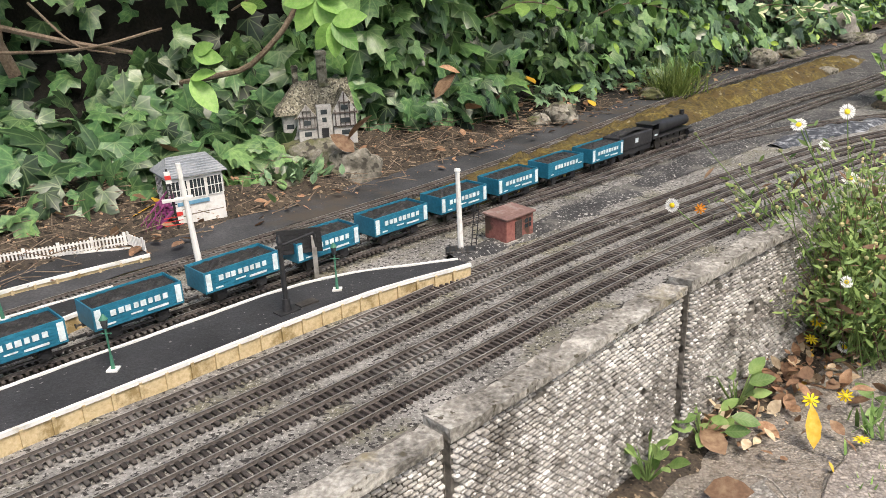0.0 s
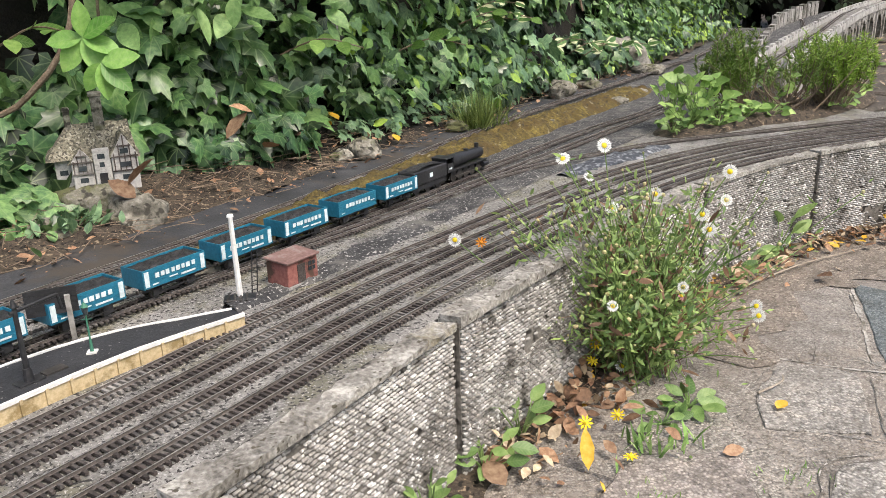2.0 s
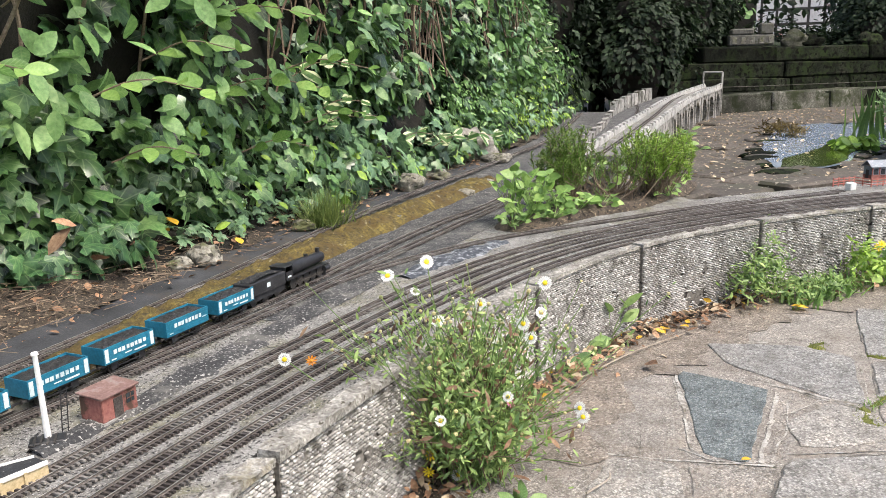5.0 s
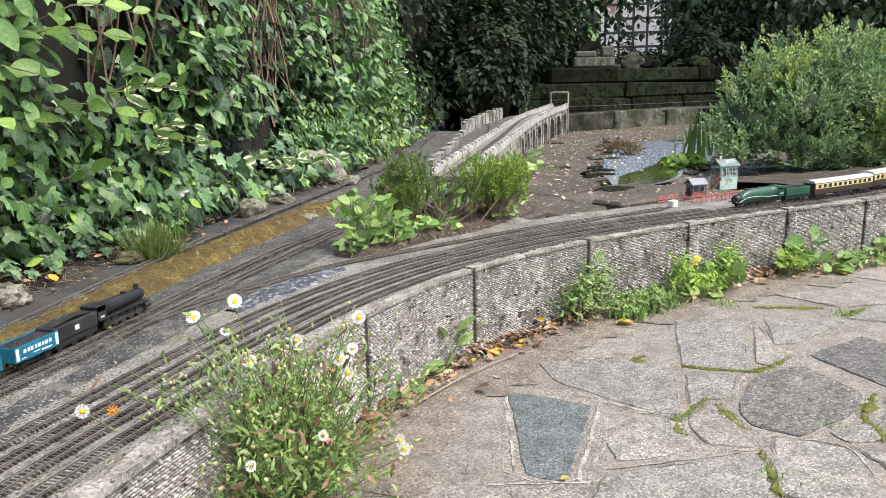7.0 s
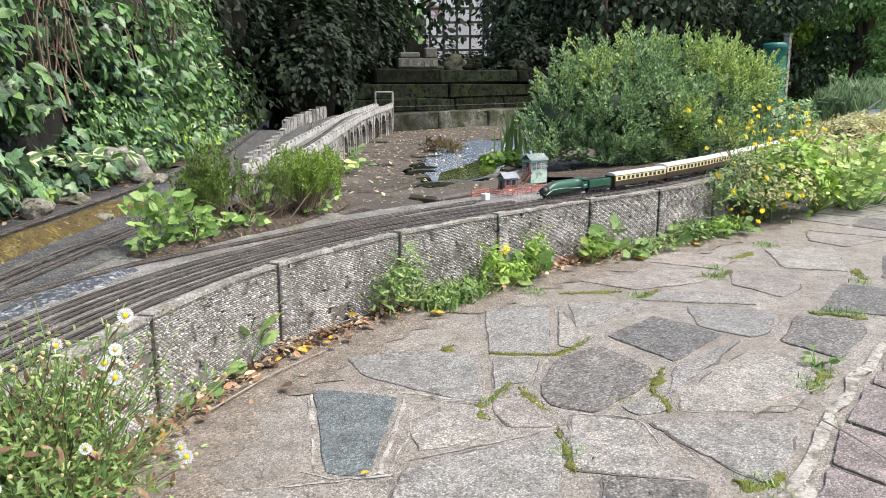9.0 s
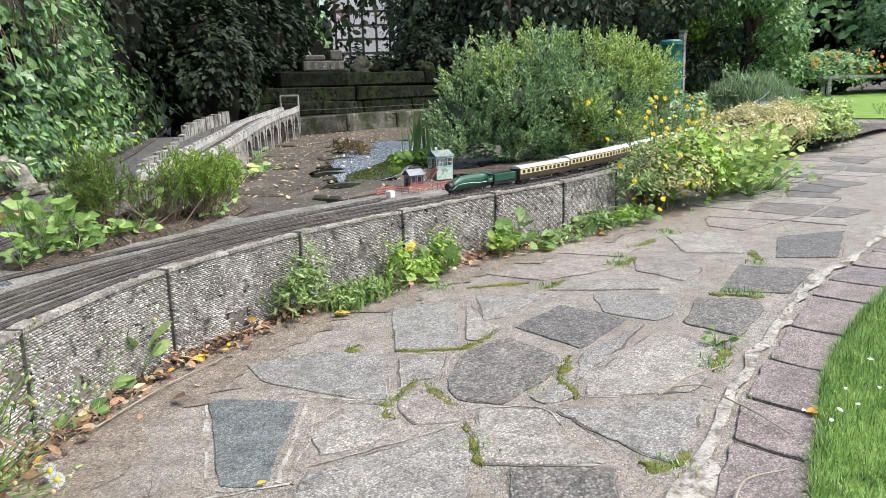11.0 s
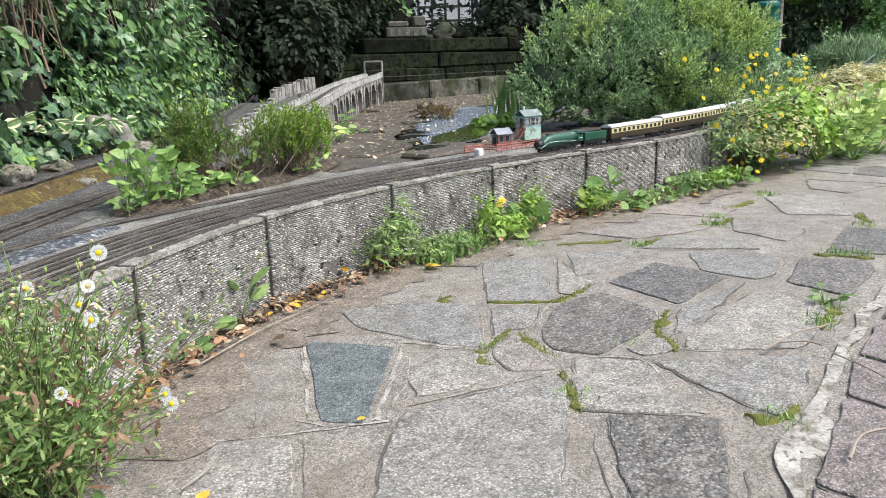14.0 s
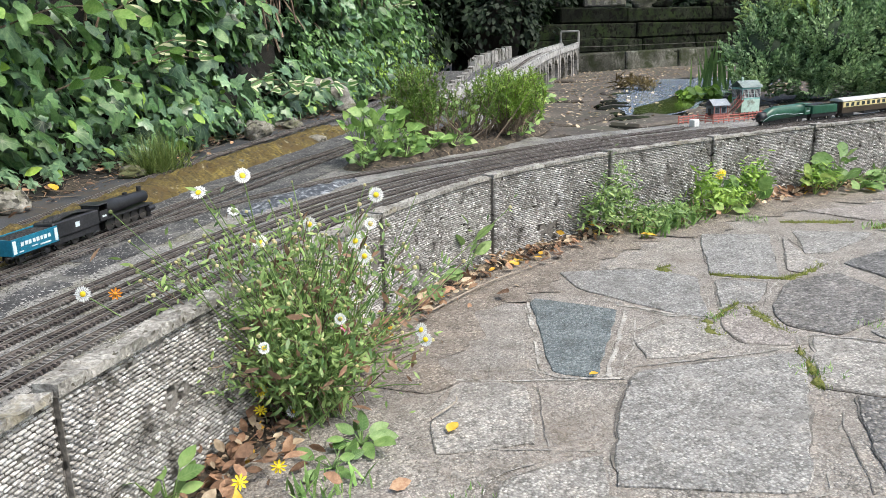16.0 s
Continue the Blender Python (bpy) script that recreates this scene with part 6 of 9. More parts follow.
def tender(m, paint, label, L=0.086):
    r = root("tender", m, label, "tender")
    bm = bmesh.new()
    box(bm, -L / 2, L / 2, -0.0150, 0.0150, 0.0165, 0.0365, bevel=0.0012)
    part("tank", bm, paint, r)
    bm = bmesh.new()
    bmesh.ops.create_grid(bm, x_segments=12, y_segments=6, size=0.5)
    for v in bm.verts:
        v.co = Vector((v.co.x * (L - 0.012), v.co.y * 0.022, 0.0368 + 0.003 * (1 - (2 * abs(v.co.x)) ** 2) + 0.0015 * smooth_noise(v.co, 9)))
    part("coal", bm, COAL, r)
    boxed("frame", -L / 2, L / 2, -0.0125, 0.0125, 0.0085, 0.0165, BLACK, r)
    for x in (-0.028, 0.0, 0.028):
        for y in (-0.0068, 0.0068):
            wheel(r, x, y, 0.0070)
    boxed("crest", -0.004, 0.004, -0.01535, -0.01505, 0.0235, 0.0300, LETTER, r, "small pale crest")
    for y in (-0.0113, 0.0113):
        bm = bmesh.new()
        tube(bm, (-L / 2, y, 0.0130), (-L / 2 - 0.005, y, 0.0130), 0.0016)
        part("buffer", bm, IRON, r)
    return r


goods_engine(on_track(B, FRONT - 0.010))
tender(on_track(B, FRONT - 0.176), BLACK, "black six-wheeled tender heaped with coal")

# express train on the curved line beside the wall
GREEN = glossy("locomotive_green", (0.022, 0.085, 0.052), 0.35)
UMBER, IVORY = glossy("umber_brown", (0.045, 0.032, 0.02)), glossy("cream_panel", (0.62, 0.52, 0.26))
ROOF_WHITE = material("dusty_white_roof", [(0.34, 0.34, 0.33), (0.48, 0.48, 0.465), (0.60, 0.60, 0.58)], 0.7, 200, 40, 0.2, 0.0004)
EX = arc_at_x(T2, 1.93)


def back_pose(c, s):
    return on_track(c, s) @ pose(0, 0, 0, 0, 0, 180) @ Matrix.Scale(1.12, 4)


def streamliner(m):
    r = root("steam_locomotive", m, "streamlined green express steam locomotive beside the brick wall", "locomotive")
    prof = [(0.000, 0.004, 0.010, 0.0135), (-0.004, 0.010, 0.010, 0.0200), (-0.014, 0.0128, 0.010, 0.0290), (-0.030, 0.0140, 0.0105, 0.0375), (-0.048, 0.0143, 0.012, 0.0415), (-0.110, 0.0143, 0.015, 0.0425), (-0.140, 0.0145, 0.017, 0.0425)]
    bm = bmesh.new()
    rings = []
    for x, w, zb, zt in prof:
        ring = []
        for k in range(13):
            q = math.pi * k / 12
            rr = abs(math.cos(q)) ** 0.6 * (1 if math.cos(q) > 0 else -1)
            ring.append(bm.verts.new((x, w * rr, zb + (zt - zb) * math.sin(q) ** 0.55)))
        rings.append(ring)
    for p, q in zip(rings[:-1], rings[1:]):
        for k in range(12):
            bm.faces.new((p[k], p[k + 1], q[k + 1], q[k]))
        bm.faces.new((p[0], q[0], q[12], p[12]))
    bm.faces.new(rings[0])
    bm.faces.new(list(reversed(rings[-1])))
    part("casing", bm, GREEN, r, "glossy dark green streamlined casing", smooth=True)
    bm = bmesh.new()
    lathe(bm, [(0.0, 0.002), (0.001, 0.0085), (-0.006, 0.0112), (-0.016, 0.0128)], 14, m=Matrix.Translation((0.0006, 0, 0.0190)))
    part("nose", bm, BLACK, r, "black smokebox front", smooth=True)
    for y in (-1, 1):
        vs, fs = [], []
        for i in range(20):
            t = i / 19
            x, z = -0.004 - 0.130 * t, 0.0205 + 0.0035 * math.sin(math.pi * min(1, t * 1.3)) - 0.010 * max(0, 0.15 - t) / 0.15
            yy = y * (0.0148 if t > 0.15 else 0.0105 + 0.0043 * t / 0.15)
            vs += [(x, yy, z - 0.0006), (x, yy, z + 0.0006), (x, yy + y * 0.0006, z)]
        for i in range(19):
            for q in range(3):
                fs.append((i * 3 + q, i * 3 + (q + 1) % 3, i * 3 + 3 + (q + 1) % 3, i * 3 + 3 + q))
        raw("valance_line", vs, fs, LETTER, r, "thin pale lining")
        boxed("cab_side", -0.158, -0.138, min(y * 0.0140, y * 0.0148), max(y * 0.0140, y * 0.0148), 0.017, 0.034, GREEN, r)
        boxed("number_bar", -0.155, -0.144, min(y * 0.0148, y * 0.0151), max(y * 0.0148, y * 0.0151), 0.0240, 0.0262, LETTER, r, "pale number bar")
        boxed("cab_window", -0.153, -0.144, min(y * 0.0148, y * 0.0151), max(y * 0.0148, y * 0.0151), 0.0290, 0.0330, GLASS, r)
        boxed("coupling_rod", -0.108, -0.058, y * 0.0125 - 0.0005, y * 0.0125 + 0.0005, 0.0110, 0.0126, IRON, r)
        for x in (-0.058, -0.083, -0.108):
            wheel(r, x, y * 0.0068, 0.0128, "driving_wheel")
        for x in (-0.016, -0.034, -0.134):
            wheel(r, x, y * 0.0068, 0.0065)
        bm = bmesh.new()
        tube(bm, (0.0, y * 0.0105, 0.0135), (0.006, y * 0.0105, 0.0135), 0.0017)
        part("buffer", bm, IRON, r)
    boxed("cab_roof", -0.162, -0.136, -0.0145, 0.0145, 0.0405, 0.0428, GREEN, r, bevel=0.0012)
    boxed("frame", -0.155, -0.004, -0.0095, 0.0095, 0.0075, 0.0180, BLACK, r)
    boxed("chimney", -0.044, -0.034, -0.0028, 0.0028, 0.0405, 0.0440, BLACK, r, bevel=0.001)
    return r


streamliner(back_pose(T2, EX))
tender(back_pose(T2, EX + 0.23), GREEN, "green tender coupled to the express locomotive")


def coach(m, label, lower=UMBER, upper=IVORY):
    r = root("passenger_coach", m, label, "railway coach", "coaches of the express train")
    L, W = 0.258, 0.034
    boxed("lower_body", -L / 2, L / 2, -W / 2, W / 2, 0.0125, 0.0255, lower, r, "dark brown lower side")
    boxed("upper_body", -L / 2 + 0.004, L / 2 - 0.004, -W / 2 + 0.0003, W / 2 - 0.0003, 0.0262, 0.0385, upper, r, "cream window band")
    boxed("end_panel", -L / 2, L / 2, -W / 2 + 0.0008, W / 2 - 0.0008, 0.0255, 0.0405, lower, r, "dark brown ends and cornice")
    for i in range(11):
        x = -L / 2 + 0.020 + i * 0.0218
        for y in (-1, 1):
            a, b = sorted((y * (W / 2 - 0.0004), y * (W / 2 + 0.0002)))
            boxed("window", x - 0.0058, x + 0.0058, a, b, 0.0280, 0.0368, GLASS, r)
    bm = bmesh.new()
    n = 9
    rows = []
    for x in (-L / 2 - 0.001, L / 2 + 0.001):
        rows.append([bm.verts.new((x, (W / 2 + 0.0006) * math.cos(math.pi * k / (n - 1)), 0.0405 + 0.0075 * math.sin(math.pi * k / (n - 1)) ** 0.8)) for k in range(n)])
    for k in range(n - 1):
        bm.faces.new((rows[0][k], rows[1][k], rows[1][k + 1], rows[0][k + 1]))
    bm.faces.new(rows[0])
    bm.faces.new(list(reversed(rows[1])))
    bm.faces.new((rows[0][0], rows[0][-1], rows[1][-1], rows[1][0]))
    part("roof", bm, ROOF_WHITE, r, "dusty white curved roof")
    for x in (-0.095, 0.095):
        boxed("bogie", x - 0.022, x + 0.022, -0.0125, 0.0125, 0.0045, 0.0105, BLACK, r)
        for dx in (-0.0165, 0.0165):
            for y in (-0.0068, 0.0068):
                wheel(r, x + dx, y, 0.0065)
    boxed("underframe", -L / 2, L / 2, -0.012, 0.012, 0.0100, 0.0125, BLACK, r)
    boxed("battery_box", -0.03, 0.03, -0.014, 0.014, 0.006, 0.011, BLACK, r)
    for x in (-1, 1):
        boxed("gangway", min(x * L / 2, x * (L / 2 + 0.004)), max(x * L / 2, x * (L / 2 + 0.004)), -0.007, 0.007, 0.013, 0.040, BLACK, r)
    return r


sx = EX + 0.23 + 0.052 + 0.153
one = coach(back_pose(T2, sx), "cream and brown passenger coach with a white roof")
for i in range(6):
    sx += 0.304
    copy_thing(one, back_pose(T2, sx))
# ---- pond garden behind the tracks ----
POND_Z = 0.045
bm = bmesh.new()
bmesh.ops.create_grid(bm, x_segments=60, y_segments=60, size=0.5)
for v in bm.verts:
    v.co = Vector((4.3 + v.co.x * 6.6, 3.75 + v.co.y * 4.8, POND_Z + 0.010 * smooth_noise((v.co.x * 6, v.co.y * 5, 0), 1.3)))
tagged(part("pond_terrace", bm, POND_PAVING, smooth=True), "damp brown paved terrace round the pond", "paving", kind="structure")


def blob_outline(pts, n=60, rough=0.04, seed=1.0):
    c = spline(list(pts) + [pts[0]], 0.05)
    return np.array([[p[0] + rough * smooth_noise(p, 4, seed), p[1] + rough * smooth_noise(p, 4, seed + 3)] for p in c[:-1]])


def flat(name, outline, z, mat, label="", category="", kind="", thick=0.0, parent=None):
    bm = bmesh.new()
    top = [bm.verts.new((p[0], p[1], z)) for p in outline]
    f = bm.faces.new(top)
    if f.normal.z < 0:
        f.normal_flip()
    if thick:
        low = [bm.verts.new((p[0], p[1], z - thick)) for p in outline]
        for i in range(len(top)):
            j = (i + 1) % len(top)
            bm.faces.new((top[i], low[i], low[j], top[j]))
    bmesh.ops.recalc_face_normals(bm, faces=bm.faces[:])
    return tagged(part(name, bm, mat, parent), label, category, kind=kind)


WATER = bpy.data.materials.new("pond_water")
WATER.use_nodes = True
wb = WATER.node_tree.nodes["Principled BSDF"]
# murky blue-grey base colour, lightened to stand in for the sky's reflection
wb.inputs["Base Color"].default_value = (0.30, 0.36, 0.44, 1)
wb.inputs["Roughness"].default_value = 0.05
wnz = noise_tex(WATER.node_tree, WATER.node_tree.nodes.new("ShaderNodeNewGeometry").outputs["Position"], 14, 2)
wbp = WATER.node_tree.nodes.new("ShaderNodeBump")
wbp.inputs["Strength"].default_value, wbp.inputs["Distance"].default_value = 0.006, 0.004
WATER.node_tree.links.new(wnz, wbp.inputs["Height"])
WATER.node_tree.links.new(wbp.outputs[0], wb.inputs["Normal"])
ALGAE = material("green_algae", [(0.018, 0.030, 0.006), (0.045, 0.066, 0.012), (0.09, 0.115, 0.025)], 0.10, 60, 8, 0.2, 0.002)
POND = [(2.42, 2.36), (2.6, 2.62), (2.80, 2.86), (3.2, 3.26), (3.65, 3.66), (4.15, 3.94), (4.72, 3.68), (4.56, 3.28), (3.98, 3.0), (3.36, 2.74), (2.95, 2.5), (2.6, 2.32)]
flat("pond_water", blob_outline(POND), POND_Z + 0.016, WATER, "still murky pond water with the sky's reflection put into its blue-grey colour", "water", "structure")
flat("algae_mat", blob_outline([(2.47, 2.40), (2.68, 2.60), (2.95, 2.74), (3.2, 2.90), (3.5, 3.05), (3.30, 2.78), (2.95, 2.52), (2.62, 2.34)], rough=0.03), POND_Z + 0.0185, ALGAE, "green algae floating on the pond", "algae", "structure")
prng = np.random.default_rng(8)
oc = blob_outline(POND)
for i in range(0, len(oc), 2):
    p = oc[i] + prng.normal(0, 0.02, 2)
    lump("pond_stone", p[0], p[1], POND_Z + 0.004, prng.uniform(0.04, 0.08), POND_PAVING if i % 4 else WALL_STONE, "flat edging stone round the pond", "stone", (1.5, 1.1, 0.22), i * 0.7, 2)["group"] = "pond edging stones"
n = 4600
pp = np.column_stack([prng.uniform(1.6, 5.6, n), prng.uniform(1.7, 5.2, n), np.full(n, POND_Z + 0.014)])
tagged(leaf_cloud("fallen_leaves", pp, leaf_frames(n, prng, UP, prng.normal(0, 1, (n, 3)), 0.25), prng.uniform(0.008, 0.030, n), OVAL_SHAPE, PALE_DEAD), "scattered dead leaves on the terrace", "leaf litter", kind="stuff")
# slabs along the drop between tracks and terrace
for i, (x, y, w, d, a) in enumerate(((1.20, 1.66, 0.20, 0.10, 30), (1.42, 1.72, 0.26, 0.12, 22), (1.66, 1.74, 0.24, 0.13, 14), (1.88, 1.72, 0.22, 0.12, 4), (1.55, 1.88, 0.34, 0.14, 25), (1.86, 1.90, 0.36, 0.14, 10), (2.25, 1.86, 0.4, 0.14, 4), (2.6, 1.85, 0.3, 0.14, -4),
                                    (2.35, 2.2, 0.5, 0.3, 12), (1.85, 2.25, 0.45, 0.3, 22), (2.75, 2.35, 0.4, 0.3, 8), (2.3, 2.62, 0.5, 0.34, 25), (2.95, 3.4, 0.6, 0.4, 30), (3.4, 4.0, 0.6, 0.4, 28), (4.0, 4.6, 0.7, 0.4, 20))):
    bm = bmesh.new()
    box(bm, -w / 2, w / 2, -d / 2, d / 2, -0.10 if i < 8 else -0.03, 0.0, bevel=0.008)
    for v in bm.verts:
        v.co += Vector((smooth_noise(v.co, 9, i), smooth_noise(v.co, 9, i + 4), 0.25 * smooth_noise(v.co, 9, i + 8))) * 0.02
    ob = part("stone_slab", bm, WALL_STONE if i in (0, 4, 6) else POND_PAVING)
    ob.matrix_world = pose(x, y, (BED - 0.004 - 0.006 * (i % 3)) if i < 4 else POND_Z + 0.022 if i < 8 else POND_Z + 0.008, prng.uniform(-2, 2), prng.uniform(-2, 2), a)
    tagged(ob, "damp flat stone slab beside the tracks", "stone slab", "slabs round the terrace")


# ---- viaduct and cutting walls ----
PARAPET = material("weathered_white_parapet", [(0.22, 0.215, 0.20), (0.42, 0.41, 0.39), (0.62, 0.61, 0.585)], 0.9, 150, 12, 0.7, 0.002, stains=(0.14, 0.135, 0.11), stain_scale=16, stain_at=(0.55, 0.66))


def arched_viaduct():
    r = root("model_viaduct", label="concrete model viaduct with a row of tall arches", category="viaduct")
    path = spline([(1.62, 2.37), (2.5, 3.31), (3.45, 4.30), (4.38, 5.13)], 0.012)
    a = np.concatenate([[0], np.cumsum(np.linalg.norm(np.diff(path, axis=0), axis=1))])
    nn = normals2(path)
    total = a[-1]

    def at(s, off):
        p = np.array([np.interp(s, a, path[:, 0]), np.interp(s, a, path[:, 1])])
        q = np.array([np.interp(s, a, nn[:, 0]), np.interp(s, a, nn[:, 1])])
        return p + q / np.linalg.norm(q) * off

    def deck(s):
        x = np.interp(s, a, path[:, 0])
        return BED + max(0, x - 1.1) * 0.04 - 0.001

    def band(name, s0, s1, o0, o1, za, zb, mat, label="", wob=0.0, step=0.05):
        m = max(2, int((s1 - s0) / step) + 1)
        vs, fs = [], []
        for s in np.linspace(s0, s1, m):
            for o, z in ((o0, za(s)), (o1, za(s)), (o1, zb(s)), (o0, zb(s))):
                p = at(s, o)
                vs.append((p[0], p[1], z + wob * smooth_noise((s, o, z), 30)))
        for i in range(m - 1):
            for q in range(4):
                fs.append((i * 4 + q, i * 4 + (q + 1) % 4, i * 4 + 4 + (q + 1) % 4, i * 4 + 4 + q))
        fs += [(3, 2, 1, 0), (m * 4 - 4, m * 4 - 3, m * 4 - 2, m * 4 - 1)]
        return raw(name, vs, fs, mat, r, label)

    band("deck", 0, total, -0.055, 0.055, lambda s: deck(s) - 0.02, deck, BALLAST)
    for side in (-1, 1):
        m = 84
        for k in range(m):
            s0, s1 = total * k / m, total * (k + 1) / m - 0.0015
            band("parapet_block", s0, s1, side * 0.055, side * 0.070, lambda s: deck(s) - 0.012, lambda s: deck(s) + (0.019 if k % 2 else 0.030), PARAPET, wob=0.004)
    arch_from, n_arch = total * 0.42, 8
    pitch = (total - arch_from) / n_arch
    band("abutment", 0, arch_from, -0.064, 0.05, lambda s: 0.0, lambda s: deck(s) - 0.012, CONCRETE, wob=0.004)
    for k in range(n_arch):
        s0 = arch_from + k * pitch
        mid, half = s0 + pitch / 2, pitch * 0.36
        spring = deck(mid) - 0.02 - half - 0.02
        outline = [(s0, 0.0), (mid - half, 0.0), (mid - half, spring)] + [(mid - half * math.cos(math.pi * q / 8), spring + half * math.sin(math.pi * q / 8)) for q in range(1, 8)] + [(mid + half, spring), (mid + half, 0.0), (s0 + pitch, 0.0), (s0 + pitch, deck(s0 + pitch) - 0.012), (s0, deck(s0) - 0.012)]
        bm = bmesh.new()
        f = [bm.verts.new((*at(s, -0.062), z)) for s, z in outline]
        b = [bm.verts.new((*at(s, 0.05), z)) for s, z in outline]
        bm.faces.new(f)
        bm.faces.new(list(reversed(b)))
        for i in range(len(f)):
            j = (i + 1) % len(f)
            bm.faces.new((f[j], f[i], b[i], b[j]))
        bmesh.ops.recalc_face_normals(bm, faces=bm.faces[:])
        part("arch", bm, CONCRETE, r)
    for k in range(n_arch + 1):
        s = arch_from + k * pitch
        band("pier", s - 0.014, s + 0.014, -0.072, -0.062, lambda q: 0.0, lambda q: deck(q) - 0.02, CONCRETE)
    return at, total, deck


at_via, via_len, via_deck = arched_viaduct()
gate = root("portal_frame", label="pale square metal frame at the end of the viaduct", category="frame")
p, q = at_via(via_len - 0.02, -0.068), at_via(via_len - 0.02, 0.075)
zt = via_deck(via_len) + 0.115
for e in (p, q):
    bm = bmesh.new()
    box(bm, e[0] - 0.006, e[0] + 0.006, e[1] - 0.006, e[1] + 0.006, via_deck(via_len) - 0.02, zt)
    part("upright", bm, CONCRETE, gate)
bm = bmesh.new()
tube(bm, (*p, zt), (*q, zt), 0.007)
part("crossbar", bm, CONCRETE, gate)
cut = spline([(1.75, 2.72), (2.2, 3.28), (2.6, 3.82), (3.1, 4.36), (3.62, 4.86)], 0.02)
cw = root("cutting_wall", label="grey concrete block wall beside the sunken track", category="wall")
for k in range(0, len(cut) - 6, 6):
    seg = cut[k:k + 6]
    nn = normals2(seg)
    vs, fs = [], []
    x = seg[0][0]
    h = (0.185 + 0.03 * (x - 1.75) if x < 2.58 else 0.258 + 0.045 * (x - 2.6)) + 0.007 * ((k // 6) % 2)
    for i in range(len(seg)):
        for o, z in ((-0.012, 0.05), (0.016, 0.05), (0.016, h), (-0.012, h)):
            vs.append((seg[i][0] + nn[i][0] * o, seg[i][1] + nn[i][1] * o, z + 0.005 * smooth_noise((seg[i][0], o, z), 30)))
    for i in range(len(seg) - 1):
        for q in range(4):
            fs.append((i * 4 + q, i * 4 + (q + 1) % 4, i * 4 + 4 + (q + 1) % 4, i * 4 + 4 + q))
    m4 = len(seg) * 4
    fs += [(3, 2, 1, 0), (m4 - 4, m4 - 3, m4 - 2, m4 - 1)]
    raw("block", vs, fs, CONCRETE, cw)
# the bed of the sunken track between wall and viaduct
sa = spline([(1.25, 2.13), (1.75, 2.70), (2.2, 3.26), (2.6, 3.80), (3.1, 4.34), (3.7, 4.92)], 0.02)
sb2 = spline([(1.45, 2.22), (1.62, 2.44), (2.45, 3.36), (3.40, 4.36), (4.0, 4.90), (4.34, 5.20)], 0.02)
sb2 = sb2[np.linspace(0, len(sb2) - 1, len(sa)).astype(int)]
slope = lambda c: np.column_stack([c[:, 0], c[:, 1], BED + 0.0035 + 0.030 * np.maximum(0, c[:, 0] - 1.2)])
tagged(ribbon("trackbed", slope(sa), slope(sb2), CINDER, 10, 0.003, 30), "dark ballast of the sunken track", "trackbed", kind="structure")


# ---- stone walls at the far end ----
def block_wall(name, x0, x1, y, z0, z1, depth, courses, mean, mat, label, yfun=None, seed=1):
    r = root(name, label=label, category="wall", kind="structure")
    g = np.random.default_rng(seed)
    h = (z1 - z0) / courses
    for c in range(courses):
        x = x0 - g.uniform(0, mean)
        while x < x1:
            w = mean * g.uniform(0.6, 1.5)
            bm = bmesh.new()
            box(bm, x, x + w - 0.012, -depth, g.uniform(-0.015, 0.01), z0 + c * h, z0 + (c + 1) * h - 0.008, bevel=0.012)
            for v in bm.verts:
                v.co.y = y + (yfun(v.co.x) if yfun else 0) - v.co.y
                v.co += Vector((smooth_noise(v.co, 5, 1), smooth_noise(v.co, 5, 2), smooth_noise(v.co, 5, 3))) * 0.024
            bmesh.ops.recalc_face_normals(bm, faces=bm.faces[:])
            part("stone", bm, mat, r)
            x += w
    return r


block_wall("pond_wall", 4.75, 8.6, 5.28, 0.02, 0.20, 0.35, 1, 0.46, POND_STONE, "low mossy stone block wall behind the pond", lambda x: 0.03 * (x - 4))
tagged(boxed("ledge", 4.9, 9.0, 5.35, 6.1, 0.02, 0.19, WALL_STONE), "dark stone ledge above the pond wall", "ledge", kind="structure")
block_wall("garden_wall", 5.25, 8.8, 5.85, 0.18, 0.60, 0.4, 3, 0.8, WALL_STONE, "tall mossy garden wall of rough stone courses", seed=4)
far_rail = spline([(4.2, 5.12, 0.285), (4.6, 5.5, 0.262), (5.3, 5.6, 0.245), (8.6, 5.72, 0.245)], 0.02)
track([tuple(p) for p in far_rail[::8]], "far track on the stone ledge behind the pond")
for i, (x, y, z, r0, sq) in enumerate(((5.95, 5.95, 0.64, 0.10, (1.2, 0.7, 0.9)), (6.2, 5.95, 0.62, 0.11, (1.3, 0.7, 0.6)), (6.9, 5.95, 0.63, 0.12, (1.2, 0.7, 0.6)))):
    lump("boulder", x, y, z, r0, POND_STONE if i == 0 else WALL_STONE, "rough pale stone standing on the garden wall" if i == 0 else "dark mossy stone on the garden wall", "stone", sq, 3 + i * 1.3, 3, 0.6)


# lichened stone in a darker copy that carries the far end's shade
SHADED_STONE = material("shaded_lichened_stone", [(0.05, 0.047, 0.04), (0.11, 0.104, 0.09), (0.22, 0.21, 0.185)], 0.95, 120, 12, 0.9, 0.005, stains=(0.05, 0.052, 0.03), stain_scale=12)
ruin = root("carved_stone", pose(5.47, 5.97, 0.60, 0, 0, -30), "pale carved stone fragment on the garden wall", "stone")
for x0, x1, z0, z1 in ((-0.20, 0.20, 0.0, 0.10), (-0.18, 0.02, 0.10, 0.155), (0.07, 0.19, 0.10, 0.20)):
    boxed("block", x0, x1, -0.06, 0.06, z0, z1, SHADED_STONE, ruin, bevel=0.012)
